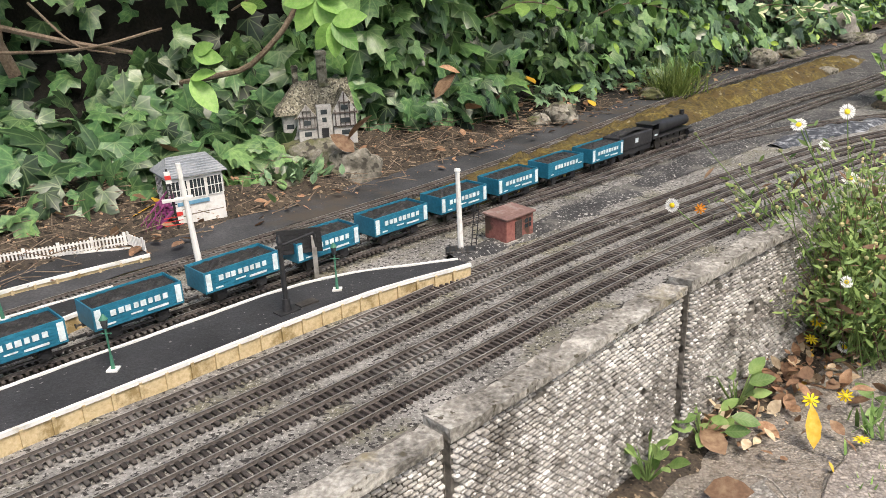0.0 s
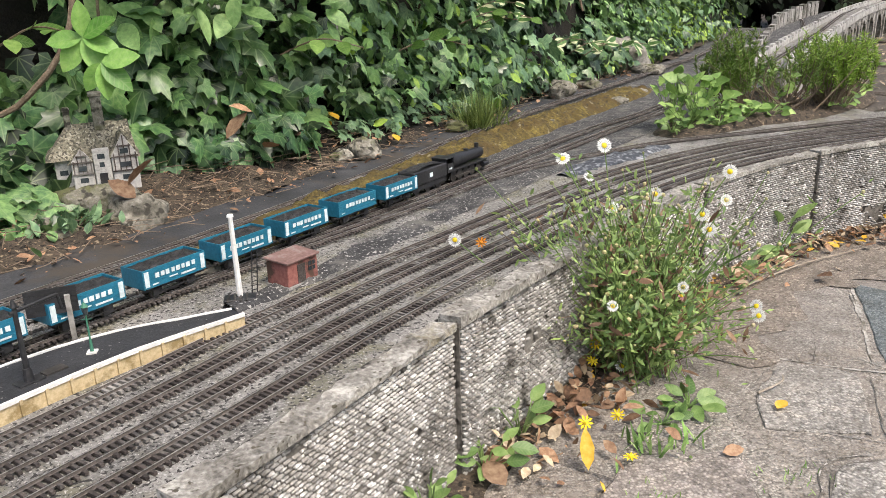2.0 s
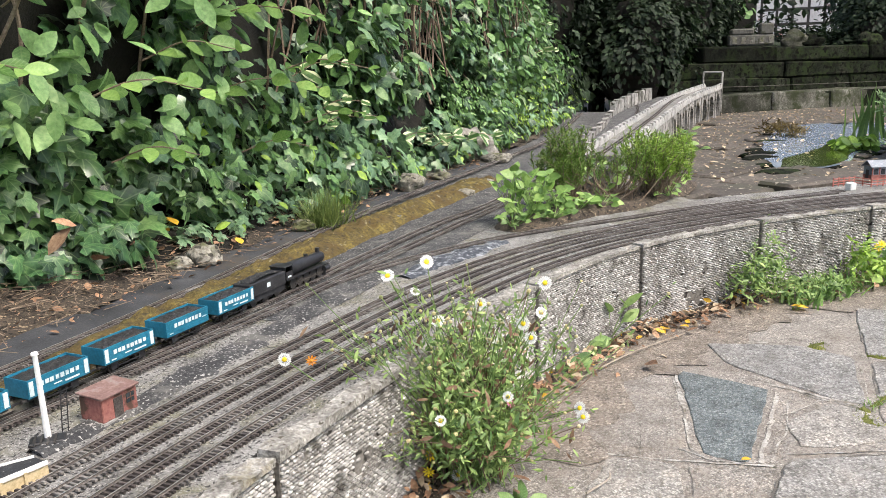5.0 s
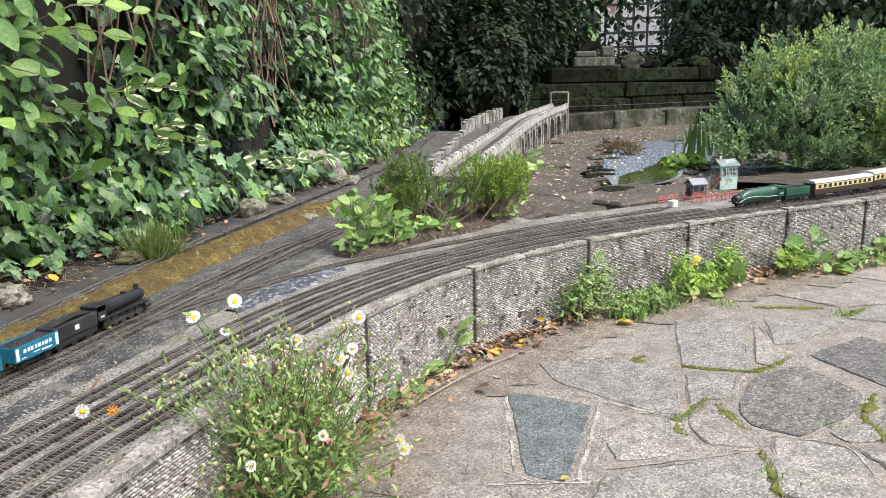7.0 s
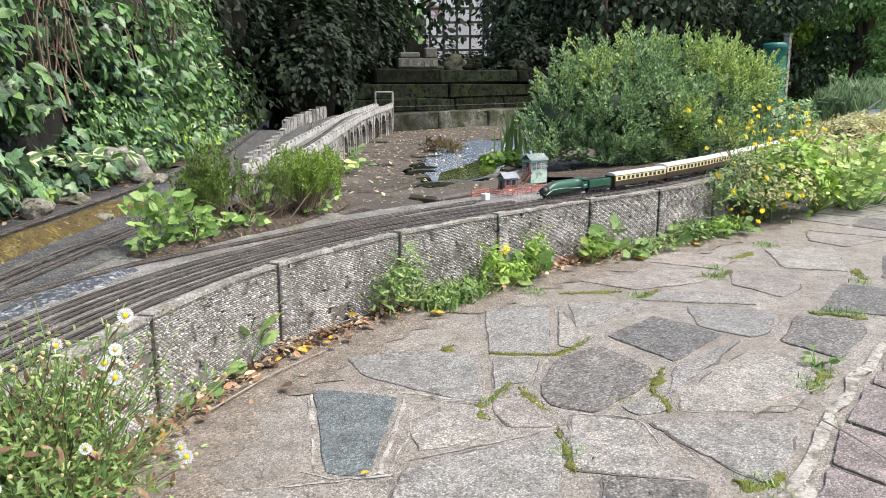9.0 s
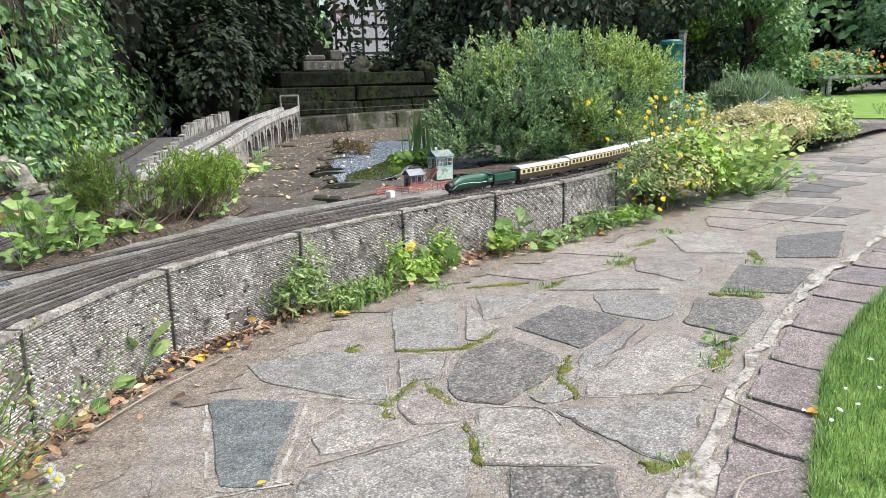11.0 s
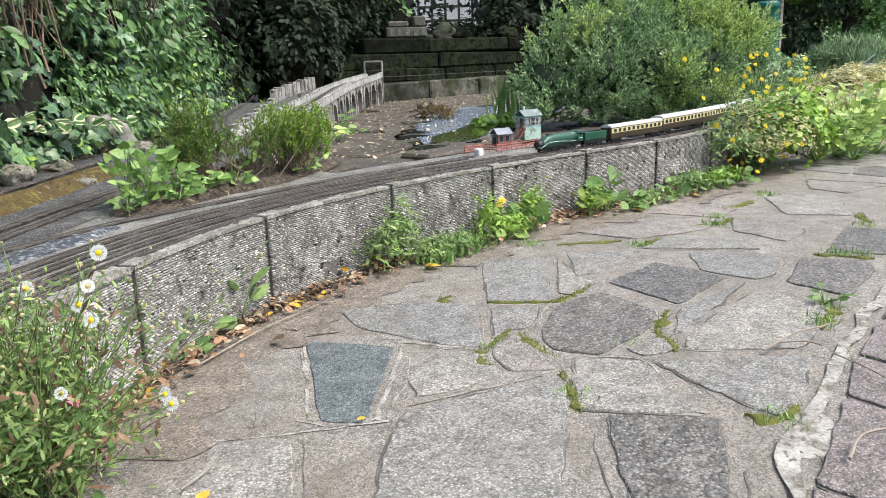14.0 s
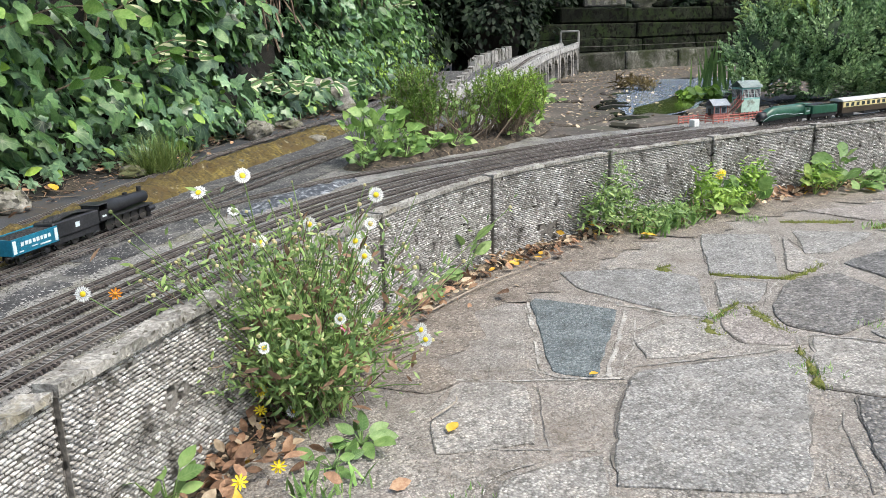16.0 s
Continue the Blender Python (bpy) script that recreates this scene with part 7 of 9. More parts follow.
for k in range(5):
    boxed("crenel", -0.17 + k * 0.08, -0.13 + k * 0.08, -0.065, -0.058, 0.02, 0.08, STONE, ruin)

# ---- planting ----
LANCE = ([(0, 0, 0), (0.12, 0.3, 0.01), (0.13, 0.6, 0.01), (0, 1.0, -0.05), (-0.13, 0.6, 0.01), (-0.12, 0.3, 0.01)], [(0, 1, 5), (1, 2, 5), (5, 2, 4), (2, 3, 4)])
HEBE = ([(0, 0, 0), (0.2, 0.35, 0.02), (0.2, 0.7, 0.02), (0, 1.0, -0.04), (-0.2, 0.7, 0.02), (-0.2, 0.35, 0.02)], [(0, 1, 5), (1, 2, 5), (5, 2, 4), (2, 3, 4)])


def shrub(name, cx, cy, z0, rx, ry, h, n, size, shape, mat, label, category="shrub", rng=prng, core=LEAF_GAP_SHADE, up=0.7, lumps=0.28, droop=(0, 0, 0.8), parent=None, inner=0.45, jitter=0.5, cut=None, stems=0, low=0.0):
    """A bushy plant: a core coloured as inner shade and a ragged crown of many leaves."""
    r = parent or root(name, None, label, category)
    d = rng.normal(0, 1, (n, 3))
    d[:, 2] = np.abs(d[:, 2]) * (1.1 + 2 * low) - 0.25 - 2 * low
    d /= np.linalg.norm(d, axis=1)[:, None]
    rad = np.array([1 + lumps * 1.6 * smooth_noise(q, 2.2, cx) + lumps * smooth_noise(q, 5.0, cy) for q in d])
    rad *= rng.uniform(0, 1, n) ** 0.25 * (1 - inner) + inner
    pts = np.column_stack([cx + d[:, 0] * rx * rad, cy + d[:, 1] * ry * rad, z0 + h * 0.42 + d[:, 2] * h * 0.58 * rad])
    pts[:, 2] = np.maximum(pts[:, 2], z0 + 0.01)
    if cut is not None:
        keep = cut(pts)
        pts, d = pts[keep], d[keep]
        n = len(pts)
    fr = leaf_frames(n, rng, d + np.array([0, 0, up]), d * 0.8 + np.array(droop), jitter)
    leaf_cloud("crown", pts, fr, rng.uniform(0.6, 1.2, n) * size, shape, mat, r)
    # near-black core in place of the shade inside the plant
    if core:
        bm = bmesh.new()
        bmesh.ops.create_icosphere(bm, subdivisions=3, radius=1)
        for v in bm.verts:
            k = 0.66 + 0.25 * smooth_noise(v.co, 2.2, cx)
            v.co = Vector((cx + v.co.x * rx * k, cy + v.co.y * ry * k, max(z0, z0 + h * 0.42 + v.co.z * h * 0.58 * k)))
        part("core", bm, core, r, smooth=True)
    return r


# lighter yellow-green copy of the shrub leaf, with sunlight put into its colour
OLIVE = foliage("sunlit_shrub_leaf", (0.17, 0.27, 0.08), (0.32, 0.45, 0.15), (0.50, 0.61, 0.26), 0.55, vary=((0.85, 1.0, 0.8), (1.15, 1.03, 1.0)))
big = root("garden_shrub", label="large rounded shrub of feathery grey-green and yellow-green shoots", category="shrub")


def plumes(parent, lobes, mat, shoots, length, leaves, leaf, seed, shape):
    """Leafy shoots that stand out of round lobes, each clothed in small leaves up to its tip."""
    g = np.random.default_rng(seed)
    P, Y = [], []
    for cx, cy, cz, r0 in lobes:
        for k in range(int(shoots * (r0 / 0.18) ** 2)):
            d = g.normal(0, 1, 3)
            d /= np.linalg.norm(d)
            d[2] = abs(d[2]) * 1.2 - 0.55
            d /= np.linalg.norm(d)
            w = d * 0.8 + np.array([0, 0, 0.75]) + g.normal(0, 0.22, 3)
            w /= np.linalg.norm(w)
            l = length * g.uniform(0.5, 1.45)
            b = np.array([cx, cy, cz]) + d * (r0 * (1 + 0.55 * smooth_noise((cx + d[0], cy + d[1], d[2]), 2.6)) - l * 0.8) * g.uniform(0.75, 1.1)
            f = g.uniform(0.0, 1.0, leaves)
            side = g.normal(0, 1, (leaves, 3))
            side -= w * (side @ w)[:, None]
            side /= np.linalg.norm(side, axis=1)[:, None]
            P.append(b + w * l * f[:, None] + side * 0.003)
            Y.append(w * (0.55 + 0.8 * f[:, None]) + side * (1.05 - 0.45 * f[:, None]))
    P, Y = np.concatenate(P), np.concatenate(Y)
    P[:, 2] = np.maximum(P[:, 2], 0.055)
    Y /= np.linalg.norm(Y, axis=1)[:, None]
    Z = g.normal(0, 0.6, Y.shape) + np.array([-0.3, -0.5, 0.8])
    Z -= Y * (Z * Y).sum(1)[:, None]
    Z /= np.linalg.norm(Z, axis=1)[:, None]
    leaf_cloud("shoot_mass", P, (np.cross(Y, Z), Y, Z), g.uniform(0.7, 1.2, len(P)) * leaf, shape, mat, parent, kind="stuff")


GREY_LOBES = [(3.29, 2.44, 0.25, 0.17), (3.43, 2.48, 0.40, 0.17), (3.60, 2.39, 0.47, 0.19), (3.79, 2.28, 0.52, 0.18), (3.89, 1.98, 0.29, 0.20), (3.65, 2.05, 0.30, 0.22), (3.44, 2.21, 0.28, 0.20), (3.29, 2.26, 0.17, 0.12), (3.39, 2.07, 0.14, 0.11), (3.98, 2.30, 0.42, 0.20), (4.22, 1.90, 0.28, 0.15), (3.70, 2.20, 0.42, 0.20)]
SUNNY_LOBES = [(3.46, 2.32, 0.43, 0.09), (3.60, 1.93, 0.26, 0.12), (3.97, 2.15, 0.51, 0.19), (4.13, 2.04, 0.51, 0.18), (4.28, 1.93, 0.43, 0.16), (3.58, 1.94, 0.15, 0.12), (3.82, 1.83, 0.17, 0.11), (4.05, 1.92, 0.40, 0.16)]
SKIRT = [(3.20, 2.38, 0.12, 0.13), (3.32, 2.16, 0.10, 0.12), (3.50, 2.00, 0.10, 0.13), (3.70, 1.90, 0.11, 0.13), (3.95, 1.80, 0.12, 0.13), (4.12, 1.80, 0.16, 0.14)]
plumes(big, GREY_LOBES + SKIRT, BUSH, 105, 0.12, 46, 0.0175, 71, HEBE)
plumes(big, SUNNY_LOBES, OLIVE, 120, 0.13, 46, 0.017, 72, HEBE)
# overlay of the sunlit leaf colour on the upper side of some lobes
plumes(big, [(x, y, z + 0.05, r0 * 1.12) for x, y, z, r0 in GREY_LOBES[1:4] + SUNNY_LOBES[:2]], OLIVE, 22, 0.12, 50, 0.017, 73, HEBE)
# dark lumps inside the lobes stand for shade between the shoots
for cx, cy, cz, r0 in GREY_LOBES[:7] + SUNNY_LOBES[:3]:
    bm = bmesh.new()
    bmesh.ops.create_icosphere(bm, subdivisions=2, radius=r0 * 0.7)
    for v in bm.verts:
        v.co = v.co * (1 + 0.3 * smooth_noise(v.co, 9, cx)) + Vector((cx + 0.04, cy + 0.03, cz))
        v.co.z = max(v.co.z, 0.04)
    part("inner_shade", bm, SHADED_LEAF, big, "dark lump that stands for the shade between the shoots", smooth=True)
# soil under the shrubs behind the track
tagged(ribbon("border_soil", lift(wall_span(2.9, 9.0, 0.20), BED - 0.004), lift(shifted(wall_span(2.9, 9.0, 0.20), 1.0), 0.035), SOIL, 12, 0.02, 9), "dark soil border behind the track", "soil", kind="structure")

# heather and broad weeds on the knoll where the lines part
mound("knoll", [(0.80, 1.43), (0.90, 1.50), (1.05, 1.555), (1.22, 1.61), (1.40, 1.72), (1.58, 1.88)], 0.13, 0.026, SOIL, "small soil knoll between two tracks", "soil", 0.5, 18)["kind"] = "structure"


def heather(x, y, z, n, length, spread, label, mat=HEATHER, wide=0.03, lean=(0.0, 0.0), needles=70):
    """A heather bush: upright shoots, each a feathery plume of needles along its upper part."""
    r = root("heather_plant", None, label, "heather", "heather on the knoll")
    tw = bmesh.new()
    P, Y = [], []
    for k in range(n):
        a, t = prng.uniform(0, 6.28), spread * prng.uniform(0, 1) ** 0.6
        w = np.array([math.cos(a) * t + lean[0], math.sin(a) * t + lean[1], 1.0])
        w /= np.linalg.norm(w)
        l = length * prng.uniform(0.5, 1.0)
        b = np.array([x, y, z]) + np.array([math.cos(a), math.sin(a), 0]) * wide * prng.uniform(0, 1)
        bend = np.array([*prng.normal(0, 0.02, 2), 0.0])
        bent(tw, [b, b + w * l * 0.5 + bend, b + w * l], 0.0011, 0.0005, 4)
        f = prng.uniform(0.30, 1.0, needles) ** 0.8
        side = prng.normal(0, 1, (needles, 3))
        P.append(b + w * l * f[:, None] + bend * np.sin(np.pi * f)[:, None])
        Y.append(w * 0.8 + side / np.linalg.norm(side, axis=1)[:, None])
    tagged(part("twiggy_base", tw, TWIG, r), kind="stuff")
    P, Y = np.concatenate(P), np.concatenate(Y)
    Y /= np.linalg.norm(Y, axis=1)[:, None]
    Z = prng.normal(0, 1, Y.shape)
    Z -= Y * (Z * Y).sum(1)[:, None]
    Z /= np.linalg.norm(Z, axis=1)[:, None]
    leaf_cloud("needle_mass", P, (np.cross(Y, Z), Y, Z), prng.uniform(0.008, 0.017, len(P)), ([(-0.10, 0, 0), (0.10, 0, 0), (0, 1.0, 0.0)], [(0, 1, 2)]), mat, r)


DARK_HEATHER = foliage("dark_heather_needle", (0.06, 0.12, 0.022), (0.12, 0.22, 0.04), (0.22, 0.34, 0.075))
heather(1.07, 1.615, BED + 0.02, 80, 0.18, 0.28, "upright dark green heather beside the track", DARK_HEATHER, 0.035, (-0.05, 0.05))
heather(1.02, 1.60, BED + 0.02, 26, 0.13, 0.40, "slender heather shoots among the broad weeds", DARK_HEATHER, 0.03)
heather(1.20, 1.63, BED + 0.02, 44, 0.15, 0.75, "sparse twiggy heather on the knoll", DARK_HEATHER, 0.05, (0.1, 0.0), 34)
heather(1.30, 1.62, BED + 0.02, 110, 0.165, 0.42, "bright green heather at the end of the knoll", HEATHER, 0.045, (0.05, -0.05))
heather(1.37, 1.68, BED + 0.02, 70, 0.15, 0.45, "bushy green heather at the end of the knoll", HEATHER, 0.04)
dry = root("dry_stems", None, "bare pale arching stems in the middle of the knoll", "stems")
for k in range(16):
    bx, by = prng.normal(1.13, 0.04), prng.normal(1.58, 0.02)
    tip = (bx + prng.normal(0, 0.06), by + prng.normal(-0.01, 0.04), BED + prng.uniform(0.05, 0.13))
    bm = bmesh.new()
    bent(bm, [(bx, by, BED + 0.01), ((bx + tip[0]) / 2 + prng.normal(0, 0.02), (by + tip[1]) / 2, tip[2] * 0.62 + 0.05), tip], 0.0018, 0.0008, 5)
    part("stem", bm, TWIG, dry)


def rosette(x, y, z, n, size, label, mat=LIME, spread=0.05, height=0.05, name="weed", category="weed", group="weeds", shape=None):
    """A leafy weed: stalks from one root, a broad leaf at the end of each."""
    r = root(name, None, label, category, group)
    P, Y, Z, S = [], [], [], []
    for k in range(n):
        a = k * 2.4 + prng.uniform(-0.5, 0.5)
        o, h = spread * prng.uniform(0.2, 1.0), height * prng.uniform(0.3, 1.0)
        tip = np.array([x + math.cos(a) * o, y + math.sin(a) * o, z + h])
        bm = bmesh.new()
        tube(bm, (x, y, z), tip, 0.0011, 0.0007, 4)
        part("stalk", bm, mat, r)
        yv = np.array([math.cos(a), math.sin(a), prng.uniform(-0.3, 0.5) if height < spread * 1.4 else prng.uniform(0.1, 1.4)])
        yv /= np.linalg.norm(yv)
        zv = np.array([-0.2 * math.cos(a), -0.2 * math.sin(a), 1.0]) + prng.normal(0, 0.45, 3) + np.array([-0.45, -0.6, 0])
        zv -= yv * (zv @ yv)
        zv /= np.linalg.norm(zv)
        P.append(tip)
        Y.append(yv)
        Z.append(zv)
        S.append(size * prng.uniform(0.6, 1.15))
    me = leaf_mesh("leaf", shape or OVAL_FINE, mat)
    leaf_parts("leaf", P, ([np.cross(a, b) for a, b in zip(Y, Z)], Y, Z), S, me, r)
    return r


HEART_SHAPE = ([(0, 0.06, 0), (0.24, -0.04, 0.03), (0.40, 0.18, 0.05), (0.36, 0.48, 0.03), (0.18, 0.78, -0.02), (0, 1.0, -0.10), (-0.18, 0.78, -0.02), (-0.36, 0.48, 0.03), (-0.40, 0.18, 0.05), (-0.24, -0.04, 0.03), (0, 0.42, -0.05)],
               [(10, i, (i + 1) % 10) for i in range(10)])
ROUND_SHAPE = ([(0, 0, 0), (0.26, 0.10, 0.03), (0.42, 0.36, 0.06), (0.38, 0.66, 0.03), (0.18, 0.92, -0.02), (0, 1.0, -0.06), (-0.18, 0.92, -0.02), (-0.38, 0.66, 0.03), (-0.42, 0.36, 0.06), (-0.26, 0.10, 0.03), (0, 0.45, -0.03)],
               [(10, i, (i + 1) % 10) for i in range(10)])
LIME_ONE = foliage("lime_weed_leaf", (0.19, 0.32, 0.07), (0.33, 0.49, 0.13), (0.50, 0.64, 0.25), 0.5, trans=0.28, objects=True, veins="feather")
LEAF_ONE = foliage("mid_green_weed_leaf", (0.09, 0.20, 0.045), (0.18, 0.34, 0.085), (0.31, 0.48, 0.15), 0.5, objects=True, veins="feather")
WEED = foliage("weed_leaf", (0.08, 0.175, 0.045), (0.15, 0.28, 0.08), (0.25, 0.39, 0.14), objects=True, veins="feather")
for x, y, n, s, sp, h in ((0.82, 1.44, 16, 0.018, 0.04, 0.025), (0.87, 1.475, 26, 0.024, 0.05, 0.06), (0.91, 1.50, 30, 0.030, 0.05, 0.10), (0.86, 1.52, 22, 0.028, 0.05, 0.11), (0.97, 1.52, 30, 0.024, 0.05, 0.06), (0.94, 1.475, 26, 0.020, 0.05, 0.03), (1.03, 1.53, 26, 0.024, 0.05, 0.04),
                          (1.10, 1.545, 18, 0.022, 0.05, 0.03), (1.15, 1.63, 12, 0.026, 0.05, 0.10), (1.33, 1.60, 10, 0.026, 0.04, 0.04), (1.40, 1.68, 10, 0.026, 0.04, 0.04)):
    rosette(x, y, BED + 0.01, n, s, "fresh green broad-leaved weed on the knoll", (WEED, LEAF_ONE, LEAF_ONE, LEAF_ONE)[n // 2 % 4], sp, h, group="weeds on the knoll", shape=HEART_SHAPE)
rosette(2.44, 3.0, POND_Z, 26, 0.06, "green weed at the foot of the viaduct", WEED, 0.11, 0.13, group="weeds on the knoll")
rosette(2.28, 2.86, POND_Z, 16, 0.05, "green weed at the foot of the viaduct", LIME_ONE, 0.10, 0.10, group="weeds on the knoll")

# iris reeds in the pond
reeds = root("iris_clump", label="tall sword-shaped iris leaves standing in the pond", category="iris")
REED = leaf_mesh("blade", ([(-0.024, 0, 0), (0.024, 0, 0), (0.031, 0.55, 0.03), (-0.031, 0.55, 0.03), (0, 1.0, 0.0)], [(0, 1, 2, 3), (3, 2, 4)]), foliage("iris_leaf", (0.05, 0.11, 0.03), (0.10, 0.19, 0.05), (0.16, 0.27, 0.08), objects=True))
for k in range(36):
    x, y = prng.normal(3.60, 0.06), prng.normal(3.00, 0.06)
    if k > 20:
        x, y = prng.normal(3.84, 0.07), prng.normal(2.98, 0.06)
    a, t = prng.uniform(0, 6.28), prng.uniform(0, 0.35)
    yv = Vector((math.cos(a) * t, math.sin(a) * t, 1)).normalized()
    zv = Vector((-0.75, -0.65, 0.1)) + Vector(prng.normal(0, 0.4, 3))
    zv = (zv - yv * zv.dot(yv)).normalized()
    leaf_parts("blade", [(x, y, POND_Z)], ([yv.cross(zv)], [yv], [zv]), [prng.uniform(0.16, 0.32)], REED, reeds)
shrub("pond_plant", 3.22, 2.72, POND_Z, 0.11, 0.09, 0.06, 110, 0.045, ROUND_SHAPE, LIME, "low round-leaved water plant", "water plant", core=None)
shrub("sedge", 3.45, 3.42, POND_Z, 0.07, 0.16, 0.09, 420, 0.045, BLADE_SHAPE, MOSS, "ochre sedge at the edge of the pond", "sedge", core=None)

# little station by the fence
TEAL = material("mint_paint", [(0.18, 0.42, 0.37), (0.27, 0.54, 0.48), (0.40, 0.64, 0.58)], 0.7, 300, 40, 0.2, 0.0004)
signal_box(pose(2.235, 1.67, BED, 0, 0, -12), 0.066, 0.048, 0.074, TEAL, material("pale_mint_roof", [(0.17, 0.21, 0.20), (0.26, 0.31, 0.30), (0.38, 0.43, 0.42)], 0.7, 300, 40, 0.3, 0.0004), CHALK, "mint green signal box with a grey roof behind the red fence", BROWN_RED, material("pale_mint_boards", [(0.32, 0.46, 0.38), (0.43, 0.58, 0.49), (0.56, 0.68, 0.60)], 0.8, 300, 40, 0.3, 0.0004, stains=(0.22, 0.24, 0.19), stain_scale=30), 0.0, True)
hut = root("station_hut", pose(2.05, 1.62, BED, 0, 0, -14), "small grey-blue hut with a red base and slate roof", "hut")
boxed("body", -0.024, 0.024, -0.018, 0.018, 0.012, 0.034, material("grey_blue_boards", [(0.13, 0.14, 0.155), (0.22, 0.235, 0.26), (0.33, 0.345, 0.37)], 0.8, 300, 40, 0.3, 0.0004), hut)
boxed("base", -0.0245, 0.0245, -0.0185, 0.0185, 0, 0.012, BROWN_RED, hut, "dull red base boards")
for x in (-0.0225, -0.001, 0.0225):
    boxed("corner_board", x - 0.0016, x + 0.0016, -0.0195, -0.0181, 0.012, 0.034, BROWN_RED, hut)
gable_roof("roof", 0.048, 0.036, 0.034, 0.017, 0.005, material("blue_grey_slate", [(0.15, 0.17, 0.19), (0.24, 0.26, 0.29), (0.36, 0.38, 0.41)], 0.7, 300, 40, 0.3, 0.0004), hut, "pale slate roof")
for x in (-0.012, 0.010):
    boxed("window", x - 0.006, x + 0.006, -0.0190, -0.0182, 0.014, 0.029, GLASS, hut)
boxed("door", -0.0255, -0.0242, -0.006, 0.006, 0, 0.026, BLACK, hut)
FENCE_RED = material("faded_red_fence", [(0.30, 0.09, 0.075), (0.42, 0.15, 0.12), (0.52, 0.24, 0.20)], 0.8, 300, 40, 0.2, 0.0004)
fence_pts = [(1.835, 1.565), (1.91, 1.565), (1.915, 1.515), (2.03, 1.505), (2.21, 1.515)]
f = root("post_and_rail_fence", label="low faded red post and rail fence round the little station", category="fence")
for a, b in zip(fence_pts[:-1], fence_pts[1:]):
    d = math.dist(a, b)
    ang = math.degrees(math.atan2(b[1] - a[1], b[0] - a[0]))
    for k in range(max(2, int(d / 0.018)) + 1):
        t = k / max(2, int(d / 0.018))
        ob = boxed("post", -0.0012, 0.0012, -0.0012, 0.0012, 0, 0.024, FENCE_RED, f)
        ob.matrix_world = pose(a[0] + (b[0] - a[0]) * t, a[1] + (b[1] - a[1]) * t, BED, 0, 0, ang)
    for z in (0.006, 0.013, 0.020):
        ob = boxed("rail", 0, d, -0.0022, -0.0010, z - 0.0014, z + 0.0014, FENCE_RED, f)
        ob.matrix_world = pose(a[0], a[1], BED, 0, 0, ang)
boxed("buffer_stop", 1.815, 1.835, 1.49, 1.51, BED, BED + 0.020, CHALK, None, bevel=0.002)
tagged(bpy.data.objects["buffer_stop"], "white painted block at the end of the siding", "buffer stop")

# ---- planting along the path to the right ----
STRAW = foliage("straw_foliage", (0.26, 0.30, 0.12), (0.44, 0.47, 0.22), (0.62, 0.60, 0.38), vary=((0.9, 1.0, 0.8), (1.2, 1.0, 1.1)))
yel = root("ragwort_clump", label="tall straggly yellow-flowered weeds over the end of the wall", category="flowering weed")
shrub("", 2.72, 1.16, 0.0, 0.24, 0.10, 0.26, 1700, 0.021, LANCE, DAISY_LEAF, "", parent=yel, core=None, inner=0.2, lumps=0.4)
shrub("", 2.86, 1.15, 0.0, 0.24, 0.12, 0.24, 1900, 0.016, OVAL_SHAPE, STRAW, "", parent=yel, core=None, inner=0.2, lumps=0.4)
shrub("", 2.98, 1.15, 0.0, 0.24, 0.12, 0.26, 1900, 0.024, ROUND_SHAPE, LIME, "", parent=yel, core=None, inner=0.2, lumps=0.4)
FLOWER_Y = bpy.data.meshes.new("flower_head")
bm = bmesh.new()
for k in range(9):
    a = k * 2 * math.pi / 9
    vs = [bm.verts.new((0, 0, 0.0)), bm.verts.new((math.cos(a - 0.25) * 0.7, math.sin(a - 0.25) * 0.7, 0.12)), bm.verts.new((math.cos(a) * 1.0, math.sin(a) * 1.0, 0.05)), bm.verts.new((math.cos(a + 0.25) * 0.7, math.sin(a + 0.25) * 0.7, 0.12))]
    bm.faces.new(vs)
bmesh.ops.create_icosphere(bm, subdivisions=1, radius=0.32, matrix=Matrix.Translation((0, 0, 0.1)))
bm.to_mesh(FLOWER_Y)
bm.free()
FLOWER_Y.materials.append(YELLOW)


def flower_parts(parent, spots, me, size, name="flower", face=(-0.6, -0.7, 0.6)):
    for p in spots:
        zv = Vector(face) + Vector(prng.normal(0, 0.35, 3))
        q = zv.to_track_quat("Z", "Y").to_matrix().to_4x4()
        ob = new(name, me)
        ob.parent = parent
        ob.matrix_world = Matrix.Translation(p) @ q @ Matrix.Diagonal((size, size, size, 1))


def stalks(parent, base, tips, mat, r=0.0009, name="stem"):
    for t in tips:
        b = np.array(base) + np.append(prng.normal(0, 0.02, 2), 0)
        t = np.array(t)
        mid = (b + t) / 2 + np.append(prng.normal(0, 0.012, 2), 0.015)
        bm = bmesh.new()
        bent(bm, [b, mid, t], r * 1.3, r, 4)
        part(name, bm, mat, parent)


